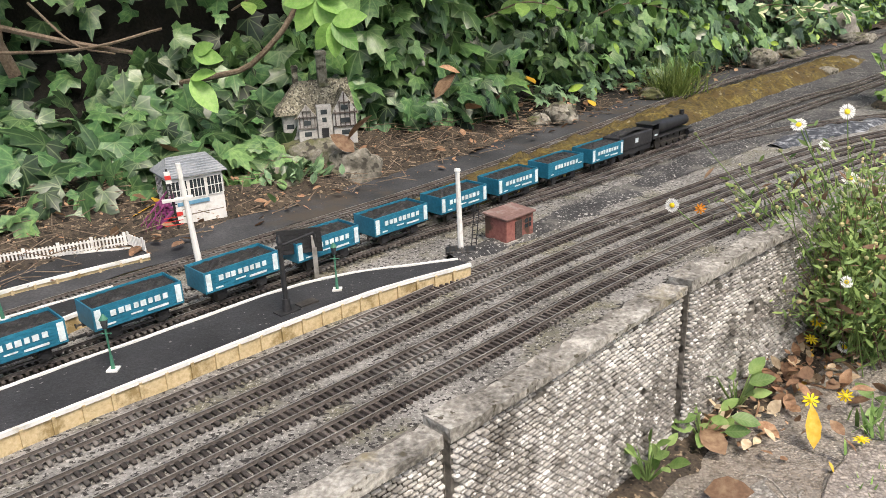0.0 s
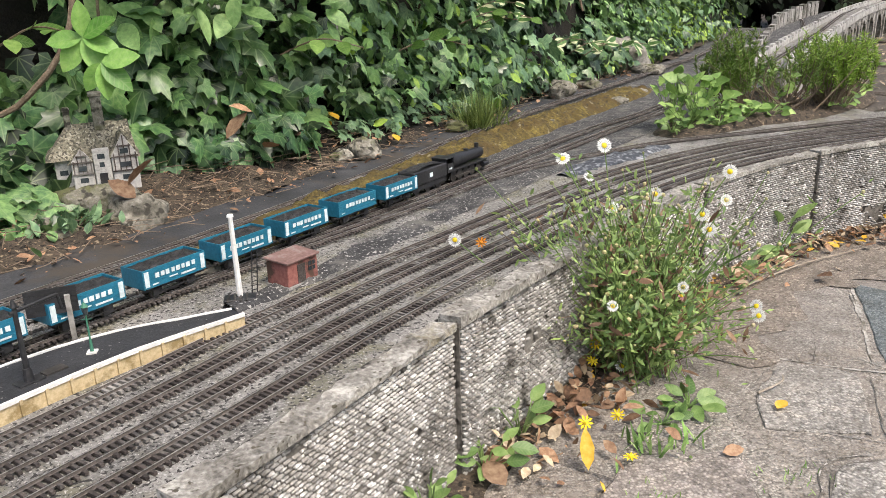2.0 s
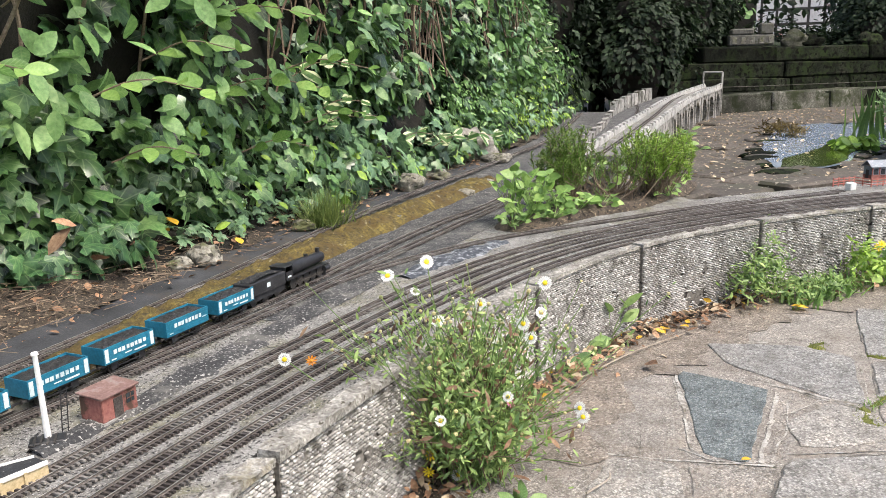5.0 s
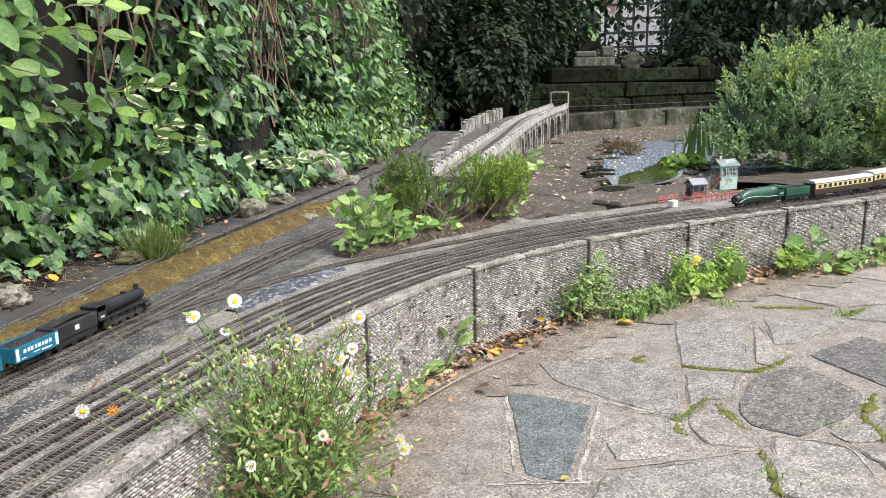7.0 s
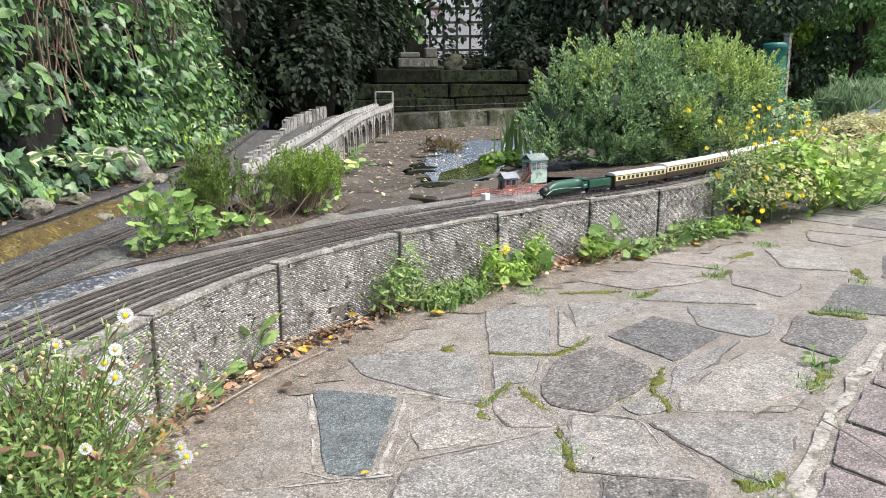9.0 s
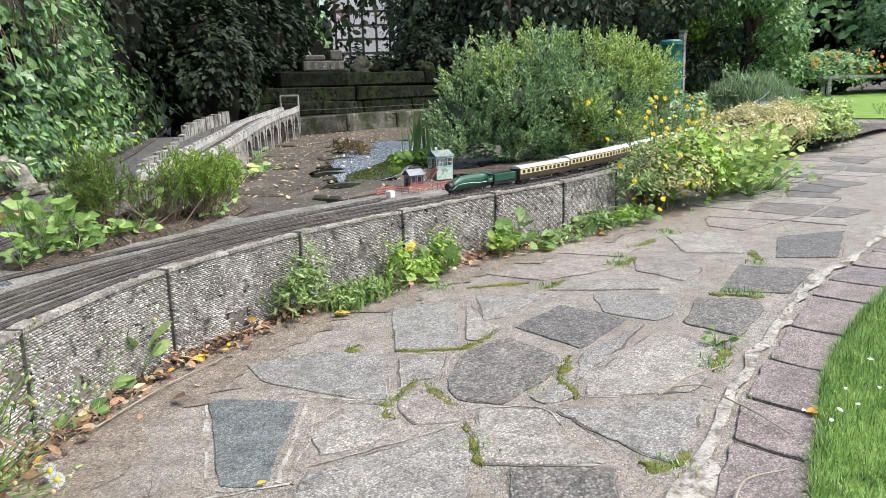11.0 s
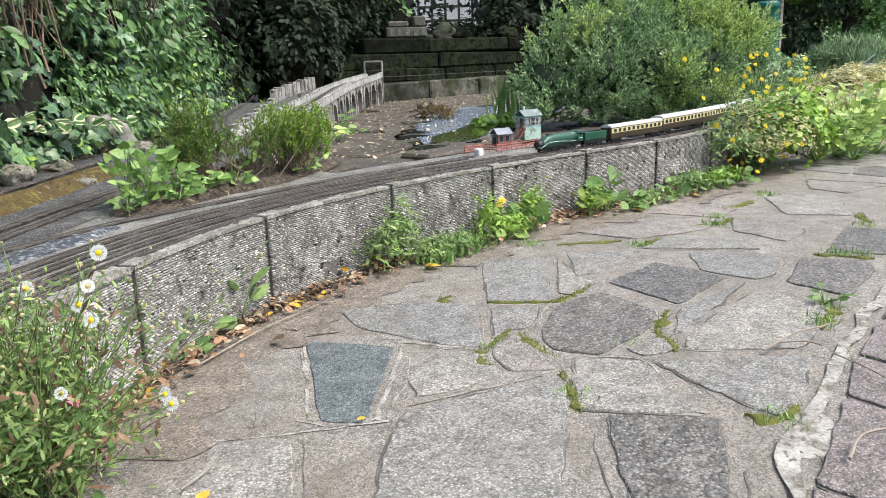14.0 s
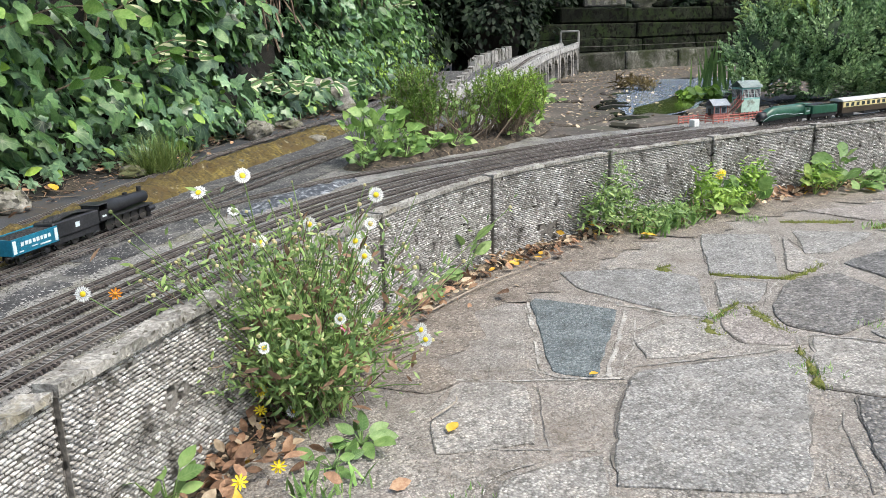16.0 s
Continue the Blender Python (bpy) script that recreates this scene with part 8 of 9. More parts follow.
spots = [(prng.normal(2.82, 0.17), prng.normal(1.15, 0.06), prng.uniform(0.03, 0.40)) for k in range(84)]
flower_parts(yel, spots, FLOWER_Y, 0.0095)
stalks(yel, (2.82, 1.17, 0.0), spots[:46], DAISY_LEAF, 0.0010)
stalks(yel, (2.82, 1.18, 0.0), [(prng.normal(2.82, 0.16), prng.normal(1.18, 0.08), prng.uniform(0.15, 0.42)) for k in range(26)], RED_STEM, 0.0010)
for x, y, n, s, sp, h in ((3.18, 1.12, 90, 0.034, 0.16, 0.18), (3.34, 1.10, 96, 0.036, 0.17, 0.22), (3.50, 1.12, 100, 0.036, 0.18, 0.26), (3.68, 1.14, 90, 0.036, 0.17, 0.22), (3.30, 1.03, 61, 0.034, 0.14, 0.10), (3.52, 1.03, 61, 0.034, 0.15, 0.11)):
    rosette(x, y, 0.0, n, s, "mound of broad bright green leaves beside the path", LIME_ONE if n > 62 else LEAF_ONE, sp, h, "broad_leaved_plant", "plant", "broad-leaved plants by the path", ROUND_SHAPE)
shrub("border_plant", 4.15, 1.38, 0.05, 0.42, 0.18, 0.24, 9000, 0.017, OVAL_SHAPE, STRAW, "straw and green tangle of border plants", "plant")
shrub("border_plant", 4.75, 1.45, 0.05, 0.45, 0.2, 0.26, 9000, 0.019, OVAL_SHAPE, STRAW, "pinkish cream flowering border tangle", "plant")
shrub("border_shrub", 5.45, 1.45, 0.0, 0.40, 0.24, 0.30, 8000, 0.024, OVAL_SHAPE, OLIVE, "grey-green low shrub beside the path", "shrub")
shrub("border_shrub", 6.2, 1.75, 0.0, 0.45, 0.3, 0.26, 5000, 0.030, OVAL_SHAPE, BUSH, "pale leafy shrub beside the path", "shrub")
shrub("border_shrub", 5.3, 2.35, 0.05, 0.6, 0.3, 0.30, 5500, 0.034, OVAL_SHAPE, BUSH, "silvery low shrub behind the track", "shrub")
shrub("lavender", 7.07, 2.38, 0.05, 0.46, 0.34, 0.36, 9000, 0.12, NEEDLE_SHAPE, foliage("lavender_needle", (0.08, 0.15, 0.07), (0.15, 0.25, 0.115), (0.25, 0.36, 0.18)), "spiky grey-green lavender clump", "lavender", core=LEAF_GAP_SHADE, up=0.1, droop=(0, 0, 2.2))
tuft("grass_clump", 5.0, 1.9, 0.06, 300, 0.22, 0.8, GRASS, "tall grass behind the track", width=12)
for x, y, s in ((6.05, 1.98, 1.0), (6.45, 2.02, 1.3)):
    h2 = root("model_house", pose(x, y, 0.10, 0, 0, 20), "small white model house among the border plants", "model house", "model houses by the far track")
    boxed("walls", -0.07 * s, 0.07 * s, -0.05 * s, 0.05 * s, 0, 0.13 * s, CHALK, h2)
    gable_roof("roof", 0.14 * s, 0.10 * s, 0.13 * s, 0.05 * s, 0.012, SLATE, h2)
    for q in (-0.035, 0.035):
        boxed("window", q * s - 0.012, q * s + 0.012, -0.0515 * s, -0.0502 * s, 0.05, 0.085, GLASS, h2)

# ---- trees and far garden ----
BARK = material("tree_bark", [(0.025, 0.02, 0.015), (0.06, 0.05, 0.038), (0.11, 0.09, 0.07)], 0.95, 60, 8, 0.9, 0.01)


def tree(x, y, height, spread, label, n=2600, size=0.10, mat=SHADED_LEAF, crown_low=0.8, clumps=9, trunk_r=0.09, shape=None):
    r = root("tree", None, label, "tree")
    bm = bmesh.new()
    bent(bm, [(x, y, -0.02), (x + 0.05, y + 0.03, height * 0.4), (x - 0.03, y, height * 0.85)], trunk_r, trunk_r * 0.35, 8)
    part("trunk", bm, BARK, r)
    P, D = [], []
    for k in range(clumps):
        a = prng.uniform(0, 6.28)
        o = spread * prng.uniform(0.25, 0.85)
        c = np.array([x + math.cos(a) * o, y + math.sin(a) * o, prng.uniform(crown_low, height)])
        bm = bmesh.new()
        bent(bm, [(x, y, max(0.3, c[2] * 0.6)), ((x + c[0]) / 2, (y + c[1]) / 2, c[2] * 0.85), c], trunk_r * 0.4, trunk_r * 0.1, 5)
        part("limb", bm, BARK, r)
        m = n // clumps
        d = prng.normal(0, 1, (m, 3))
        d /= np.linalg.norm(d, axis=1)[:, None]
        rr = spread * 0.5 * prng.uniform(0.4, 1.0, m) ** 0.5
        P.append(c + d * rr[:, None] * np.array([1, 1, 0.7]))
        D.append(d)
    P, D = np.concatenate(P), np.concatenate(D)
    leaf_cloud("crown", P, leaf_frames(len(P), prng, D + UP * 0.5, DOWN, 0.6), prng.uniform(0.6, 1.2, len(P)) * size, shape or OVAL_SHAPE, mat, r)
    return r


tagged(boxed("lawn", 9.3, 26.0, -6.0, 5.6, -0.02, 0.001, LAWN), "bright lawn beyond the end of the path", "lawn", kind="structure")
# dark evergreen screen beyond the far wall, open where the trellis shows
screen = root("evergreen_screen", label="evergreen screen closing the far end of the garden, leaf colour darkened for shade", category="hedge")
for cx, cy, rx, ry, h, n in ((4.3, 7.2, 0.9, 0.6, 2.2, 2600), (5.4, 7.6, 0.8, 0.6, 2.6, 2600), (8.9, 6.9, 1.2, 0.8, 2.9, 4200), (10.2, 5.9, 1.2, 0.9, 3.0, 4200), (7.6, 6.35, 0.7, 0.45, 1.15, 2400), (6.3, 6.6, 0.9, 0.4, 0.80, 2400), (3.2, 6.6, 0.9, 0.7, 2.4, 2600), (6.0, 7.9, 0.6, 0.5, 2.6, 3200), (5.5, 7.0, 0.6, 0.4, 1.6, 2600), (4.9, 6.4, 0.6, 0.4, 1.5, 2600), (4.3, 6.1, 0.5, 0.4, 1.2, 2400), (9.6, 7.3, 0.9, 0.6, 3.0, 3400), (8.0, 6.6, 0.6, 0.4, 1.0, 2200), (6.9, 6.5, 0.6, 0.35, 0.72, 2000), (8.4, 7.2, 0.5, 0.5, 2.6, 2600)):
    # far pieces take the shade-darkened leaf, those to the right its lighter copy
    shrub("", cx, cy, 0.0, rx, ry, h, int(n * 2.2), 0.062, OVAL_SHAPE, SHADED_LEAF if cx < 8.6 else MID_LEAF, "", parent=screen, lumps=0.3, inner=0.75, droop=(0, 0, -0.6))
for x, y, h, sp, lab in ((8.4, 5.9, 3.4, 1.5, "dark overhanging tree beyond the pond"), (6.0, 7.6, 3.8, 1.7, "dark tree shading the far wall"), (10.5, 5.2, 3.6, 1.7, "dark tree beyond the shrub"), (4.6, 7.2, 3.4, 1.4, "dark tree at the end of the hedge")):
    tree(x, y, h, sp, lab, 3600, 0.10, SHADED_LEAF if x < 8 else MID_LEAF, 1.2, 11)
tree(9.6, 3.30, 1.9, 0.62, "ivy-clad tree trunk with hanging green leaves", 9000, 0.062, CLIMBER, 0.25, 16, 0.14)
tree(9.2, 3.9, 1.6, 0.6, "dark evergreen behind the ivy-clad trunk", 5000, 0.07, MID_LEAF, 0.3, 12, 0.08)
tree(11.6, 3.75, 2.6, 0.9, "light green leafy tree beside the lawn", 9000, 0.055, BUSH, 1.0, 16, 0.06)
tree(9.3, 4.05, 1.7, 0.42, "fresh green slender tree behind the shrub", 2600, 0.06, LIME, 0.9, 9, 0.04)
shrub("fuchsia_bush", 10.6, 4.4, 0.0, 0.8, 0.6, 0.9, 8000, 0.05, OVAL_SHAPE, CLIMBER, "tall green flowering bush beyond the lawn", "bush", inner=0.7)
shrub("fuchsia_bush", 19.5, 7.2, 0.0, 2.8, 1.2, 3.2, 16000, 0.10, OVAL_SHAPE, BUSH, "large leafy bush at the end of the garden", "bush", inner=0.7)
shrub("fuchsia_bush", 22.8, 3.6, 0.0, 2.4, 1.6, 3.2, 16000, 0.10, OVAL_SHAPE, BUSH, "tall pale green bush at the end of the garden", "bush", inner=0.7)
mari = root("marigold_bed", label="bed of orange marigolds behind the bench", category="flower bed")
shrub("", 20.2, 5.3, 0.0, 1.7, 1.1, 0.95, 5000, 0.10, OVAL_SHAPE, HEDGE, "", parent=mari, inner=0.6)
ORANGE = bpy.data.meshes.new("marigold")
ORANGE.from_pydata([v.co[:] for v in FLOWER_Y.vertices], [], [p.vertices[:] for p in FLOWER_Y.polygons])
ORANGE.materials.append(material("orange_petal", [(0.6, 0.18, 0.01), (0.72, 0.27, 0.015), (0.8, 0.38, 0.03)], 0.7))
flower_parts(mari, [(18.55 + u + prng.normal(0, 0.1), 5.05 - 1.15 * u + prng.normal(0, 0.1), prng.uniform(0.45, 0.95)) for u in prng.uniform(-0.2, 1.9, 44)], ORANGE, 0.048)
bench = root("garden_bench", pose(18.35, 3.75, 0.0, 0, 0, -49), "weathered grey wooden garden bench on the lawn", "bench")
for k in range(3):
    boxed("slat", -1.3, 1.3, -0.16 + k * 0.11, -0.07 + k * 0.11, 0.36, 0.42, CONCRETE, bench, bevel=0.004)
for x in (-1.15, 1.15):
    for y in (-0.13, 0.13):
        boxed("leg", x - 0.035, x + 0.035, y - 0.035, y + 0.035, -0.02, 0.36, CONCRETE, bench)
butt = root("water_butt", pose(8.37, 3.71, 0.0), "teal green plastic water butt behind the shrub", "water butt")
bm = bmesh.new()
lathe(bm, [(0.0, 0.10), (0.30, 0.12), (0.62, 0.125), (0.80, 0.11)], 20, m=Matrix.Rotation(radians(-90), 4, "Y"))
part("barrel", bm, glossy("teal_plastic", (0.02, 0.20, 0.17)), butt, smooth=True)
bm = bmesh.new()
lathe(bm, [(0.80, 0.118), (0.83, 0.118), (0.85, 0.10)], 20, m=Matrix.Rotation(radians(-90), 4, "Y"))
part("lid", bm, glossy("teal_lid", (0.02, 0.16, 0.14)), butt)
bmpost = root("timber_post", pose(8.54, 3.66, 0.0), "grey timber post beside the water butt", "post")
boxed("shaft", -0.03, 0.03, -0.03, 0.03, -0.02, 0.93, CONCRETE, bmpost)
boxed("cap", -0.04, 0.04, -0.04, 0.04, 0.93, 0.95, CONCRETE, bmpost)

# trellis with a light house wall behind it
tre = root("trellis", pose(11.12, 10.55, 0.0, 0, 0, -46), "dark square garden trellis in front of a pale wall", "trellis")
for k in range(9):
    x = -1.0 + k * 0.25
    boxed("upright_lath", x - 0.022, x + 0.022, -0.02, 0.0, 0.0, 2.9, IRON, tre)
for k in range(11):
    z = 0.3 + k * 0.25
    boxed("cross_lath", -1.0, 1.0, -0.042, -0.022, z - 0.022, z + 0.022, IRON, tre)
hw = boxed("house_wall", -1.2, 1.2, 0.0, 0.2, 0.0, 3.6, material("pinkish_render", [(0.52, 0.49, 0.48), (0.68, 0.66, 0.65), (0.80, 0.79, 0.79)], 0.9, 40, 2.0, 0.2, 0.002, stains=(0.34, 0.20, 0.17), stain_scale=2.2, stain_at=(0.58, 0.63)))
hw.matrix_world = pose(12.45, 11.85, 0, 0, 0, -46)
tagged(hw, "pale rendered house wall beyond the trellis", "wall", kind="structure")
# woodland that closes the view all round
far = root("far_hedge", label="tall garden hedge closing the view in the distance", category="hedge")
for k in range(34):
    a = radians(-60 + k * 8.4)
    cx, cy = 4 + 21 * math.sin(a), 2 + 21 * math.cos(a)
    if math.hypot(cx - 17, cy - 16.5) < 3.2:
        continue
    # left part gets the shade-darkened leaf, the rest the lit hedge leaf
    shrub("", cx, cy, 0.0, 3.4, 2.6, 4.6, 1500, 0.30, OVAL_SHAPE, SHADED_LEAF if k < 9 else HEDGE, "", parent=far, inner=0.8)
# ---- daisies and weeds in front of the wall ----
DAISY = bpy.data.meshes.new("daisy_head")
bm = bmesh.new()
for k in range(22):
    a = k * 2 * math.pi / 22
    rr = 1.0 if k % 2 else 0.92
    z = 0.02 + 0.05 * (k % 3)
    vs = [bm.verts.new((math.cos(a) * 0.22, math.sin(a) * 0.22, 0.05)), bm.verts.new((math.cos(a - 0.13) * 0.8, math.sin(a - 0.13) * 0.8, z)), bm.verts.new((math.cos(a) * rr, math.sin(a) * rr, z - 0.03)), bm.verts.new((math.cos(a + 0.13) * 0.8, math.sin(a + 0.13) * 0.8, z))]
    f = bm.faces.new(vs)
before = set(bm.faces)
bmesh.ops.create_icosphere(bm, subdivisions=2, radius=0.34, matrix=Matrix.Translation((0, 0, 0.04)) @ Matrix.Diagonal((1, 1, 0.55, 1)))
for f in bm.faces:
    f.material_index = 0 if f in before else 1
bm.to_mesh(DAISY)
bm.free()
PINK = DAISY.copy()
for me, c in ((DAISY, PETAL), (PINK, PETAL_PINK)):
    me.materials.append(c)
    me.materials.append(YELLOW)

LEAF_LONG = ([(0, 0, 0), (0.12, 0.22, 0.03), (0.20, 0.5, 0.03), (0.15, 0.78, 0.0), (0, 1.0, -0.10), (-0.15, 0.78, 0.0), (-0.20, 0.5, 0.03), (-0.12, 0.22, 0.03), (0, 0.5, -0.02)], [(8, i, (i + 1) % 8) for i in range(8)])
daisy = root("fleabane_clump", label="sprawling fleabane clump with small white daisies", category="flowering plant")
HEADS = [(0.244, 0.830, 0.167), (0.352, 0.793, 0.154), (0.357, 0.792, 0.117), (0.397, 0.778, 0.274), (0.356, 0.791, 0.260), (0.407, 0.774, 0.206), (0.498, 0.745, 0.199), (0.506, 0.742, 0.182), (0.518, 0.732, 0.247),
         (0.560, 0.724, 0.094), (0.567, 0.728, 0.080), (0.425, 0.769, 0.016), (0.443, 0.762, 0.086), (0.47, 0.80, 0.21)]
BASE = (0.455, 0.785, 0.0)
flower_parts(daisy, HEADS, DAISY, 0.0086, face=(-0.35, -0.75, 0.55))
flower_parts(daisy, [(0.482, 0.750, 0.105)], PINK, 0.009, face=(-0.3, -0.8, 0.3))
flower_parts(daisy, [(0.272, 0.820, 0.165)], ORANGE, 0.007, face=(-0.3, -0.8, 0.3))
flower_parts(daisy, [(0.395, 0.775, 0.045), (0.392, 0.778, 0.022), (0.33, 0.64, 0.03), (0.37, 0.655, 0.025), (0.36, 0.60, 0.012)], FLOWER_Y, 0.008, face=(-0.3, -0.7, 0.6))
stalks(daisy, BASE, HEADS, DAISY_LEAF, 0.0007)
drng = np.random.default_rng(77)
BUDS = [(drng.normal(0.455, 0.066), drng.normal(0.775, 0.048), drng.uniform(0.05, 0.215) + (0.04 if k % 9 == 0 else 0)) for k in range(190)]
WISPS = [(drng.normal(0.44, 0.085), drng.normal(0.785, 0.06), drng.uniform(0.10, 0.26)) for k in range(90)]
stalks(daisy, BASE, WISPS, DAISY_LEAF, 0.0005)
flower_parts(daisy, WISPS[2::9], DAISY, 0.0066, face=(-0.35, -0.65, 0.65))
stalks(daisy, BASE, BUDS[:100], DAISY_LEAF, 0.0005)
stalks(daisy, BASE, BUDS[100:], RED_STEM, 0.0005)
bm = bmesh.new()
for b in BUDS + WISPS:
    bmesh.ops.create_icosphere(bm, subdivisions=1, radius=drng.uniform(0.0014, 0.0028), matrix=Matrix.Translation(b))
tagged(part("bud_mass", bm, STRAW, daisy, "small cream buds"), kind="stuff")
n = 6400
ends = np.array(BUDS + WISPS[::2])
pick = ends[drng.integers(0, len(ends), n)]
f = drng.uniform(0.05, 1.0, n)[:, None] ** 0.8
P = np.array(BASE) * (1 - f) + pick * f + np.array([0, 0, 0.02]) * np.sin(np.pi * f) + drng.normal(0, 0.012, (n, 3))
P[:, 2] = np.maximum(P[:, 2], 0.004)
w = (pick - np.array(BASE)) * 2 + np.array([0, 0, 0.2]) + drng.normal(0, 0.35, (n, 3))
fr = leaf_frames(n, drng, np.array([[-0.3, -0.6, 0.6]]), w, 0.6)
leaf_cloud("leafage", P, fr, drng.uniform(0.005, 0.016, n) * (1.15 - 0.3 * f[:, 0]), LANCE, DAISY_LEAF, daisy)
leaf_cloud("faded_leafage", P[:420] + drng.normal(0, 0.008, (420, 3)), leaf_frames(420, drng, np.array([[-0.3, -0.6, 0.6]]), w[:420], 0.6), drng.uniform(0.009, 0.022, 420), LANCE, DEAD, daisy, "withered reddish leaves", "stuff")

for x, y, k, s, sp, h in ((0.160, 0.565, 16, 0.020, 0.025, 0.045), (0.225, 0.625, 14, 0.024, 0.028, 0.030), (0.275, 0.675, 14, 0.024, 0.028, 0.045), (0.78, 1.085, 9, 0.034, 0.04, 0.03), (0.86, 1.125, 9, 0.040, 0.03, 0.06), (0.70, 1.03, 7, 0.03, 0.035, 0.03),
                          (0.468, 0.69, 13, 0.028, 0.022, 0.012), (0.425, 0.665, 9, 0.022, 0.02, 0.012)):
    rosette(x, y, 0.0, k, s, "green broad-leaved weed at the foot of the wall", WEED, sp, h, group="weeds along the wall")
DOCK = ([(x * 1.7, y, z + 0.05 * math.sin(9 * y + 3 * x)) for x, y, z in LEAF_LONG[0]], LEAF_LONG[1])
for x, y, rx, ry, h, n, lf, mt in ((1.22, 1.175, 0.045, 0.03, 0.10, 420, 0.017, DAISY_LEAF), (1.27, 1.185, 0.04, 0.03, 0.15, 380, 0.016, DAISY_LEAF), (1.32, 1.165, 0.06, 0.04, 0.06, 420, 0.015, DAISY_LEAF), (1.40, 1.16, 0.07, 0.04, 0.05, 420, 0.015, DAISY_LEAF), (1.53, 1.19, 0.035, 0.03, 0.10, 260, 0.022, LIME),
                               (1.60, 1.18, 0.05, 0.035, 0.06, 320, 0.020, LIME), (1.69, 1.19, 0.04, 0.03, 0.11, 320, 0.022, LIME), (1.92, 1.185, 0.03, 0.03, 0.08, 220, 0.022, LIME), (2.12, 1.15, 0.07, 0.04, 0.04, 320, 0.022, DAISY_LEAF), (2.36, 1.15, 0.07, 0.05, 0.06, 420, 0.024, DAISY_LEAF), (2.52, 1.14, 0.07, 0.05, 0.05, 380, 0.024, LIME)):
    shrub("weed", x, y, 0.0, rx, ry, h, n, lf, LANCE, mt, "small leafy weed rooted at the foot of the wall", "weed", core=None, inner=0.1, lumps=0.5)["group"] = "bushy weeds along the wall"
for x, y, k, s, sp, h in ((1.57, 1.17, 12, 0.036, 0.03, 0.03), (1.66, 1.175, 14, 0.042, 0.035, 0.06), (1.90, 1.18, 12, 0.040, 0.03, 0.06), (1.98, 1.18, 20, 0.048, 0.035, 0.09), (2.05, 1.16, 14, 0.040, 0.04, 0.04), (2.25, 1.15, 14, 0.042, 0.05, 0.03), (2.34, 1.16, 14, 0.042, 0.04, 0.05),
                          (2.45, 1.14, 14, 0.034, 0.06, 0.03), (2.60, 1.13, 16, 0.040, 0.06, 0.04)):
    rosette(x, y, 0.0, k, s, "fresh green weed growing against the brick wall", WEED if k % 3 else LIME_ONE, sp, h, group="weeds along the wall", shape=DOCK)
for x, y, k, l in ((1.32, 1.15, 60, 0.045), (1.38, 1.15, 50, 0.045), (1.44, 1.18, 50, 0.055), (0.40, 0.62, 40, 0.03), (1.50, 1.19, 40, 0.05)):
    tuft("grass_tuft", x, y, 0.0, k, l, 1.3, GRASS, "loose grass tuft at the foot of the wall", width=1.5)["group"] = "grass tufts by the wall"
flower_parts(None, [(1.555, 1.17, 0.095), (1.54, 1.165, 0.09)], FLOWER_Y, 0.010, "dandelion")
for ob in [o for o in scene.objects if o.name.startswith("dandelion")]:
    tagged(ob, "yellow dandelion flower above the weeds", "flower", "dandelions")

# fallen leaves along the wall
wl = wall_span(0.22, 2.9)
n = 1100
i = drng.integers(0, len(wl), n)
nn = normals2(wl)
o = -np.abs(drng.normal(0.0, 0.035, n)) - 0.004
P = np.column_stack([wl[i, 0] + nn[i, 0] * o, wl[i, 1] + nn[i, 1] * o, drng.uniform(0.003, 0.016, n)])
tagged(leaf_cloud("fallen_leaves", P, leaf_frames(n, drng, UP, drng.normal(0, 1, (n, 3)), 0.5), 0.004 + 0.022 * drng.uniform(0, 1, n) ** 1.8, OVAL_SHAPE, DEAD), "brown fallen leaves drifted along the brick wall", "leaf litter", kind="stuff")
for n, mat, big_leaf, label in ((700, PALE_DEAD, 0.020, "bleached fallen leaves drifted along the brick wall"), (110, YELLOW_LEAF, 0.020, "small yellow leaves scattered along the brick wall")):
    i = drng.integers(0, len(wl), n)
    o = -np.abs(drng.normal(0.0, 0.030, n)) - 0.006
    P = np.column_stack([wl[i, 0] + nn[i, 0] * o, wl[i, 1] + nn[i, 1] * o, drng.uniform(0.004, 0.018, n)])
    tagged(leaf_cloud("fallen_leaves", P, leaf_frames(n, drng, UP, drng.normal(0, 1, (n, 3)), 0.6), 0.004 + big_leaf * drng.uniform(0, 1, n) ** 1.8, OVAL_SHAPE, mat), label, "leaf litter", kind="stuff")
n = 60
P = np.column_stack([drng.normal(0.36, 0.055, n), drng.normal(0.70, 0.05, n), drng.uniform(0.003, 0.03, n)])
tagged(leaf_cloud("fallen_leaves", P, leaf_frames(n, drng, UP, drng.normal(0, 1, (n, 3)), 0.6), drng.uniform(0.010, 0.026, n), OVAL_SHAPE, DEAD), "heap of dry brown leaves under the daisies", "leaf litter", kind="stuff")
soil_edge = ribbon("wall_foot_soil", lift(wall_span(0.0, 3.2, 0.0), 0.006), lift(wall_span(0.0, 3.2, -0.05), -0.006), SOIL, 5, 0.004, 30)
tagged(soil_edge, "dark crumbly soil along the foot of the wall", "soil", kind="structure")
loose_leaf(0.318, 0.600, 0.004, 0.040, -10, YELLOW_ONE, "tall pointed yellow leaf standing in the litter", 60, 0).scale.x = 0.026
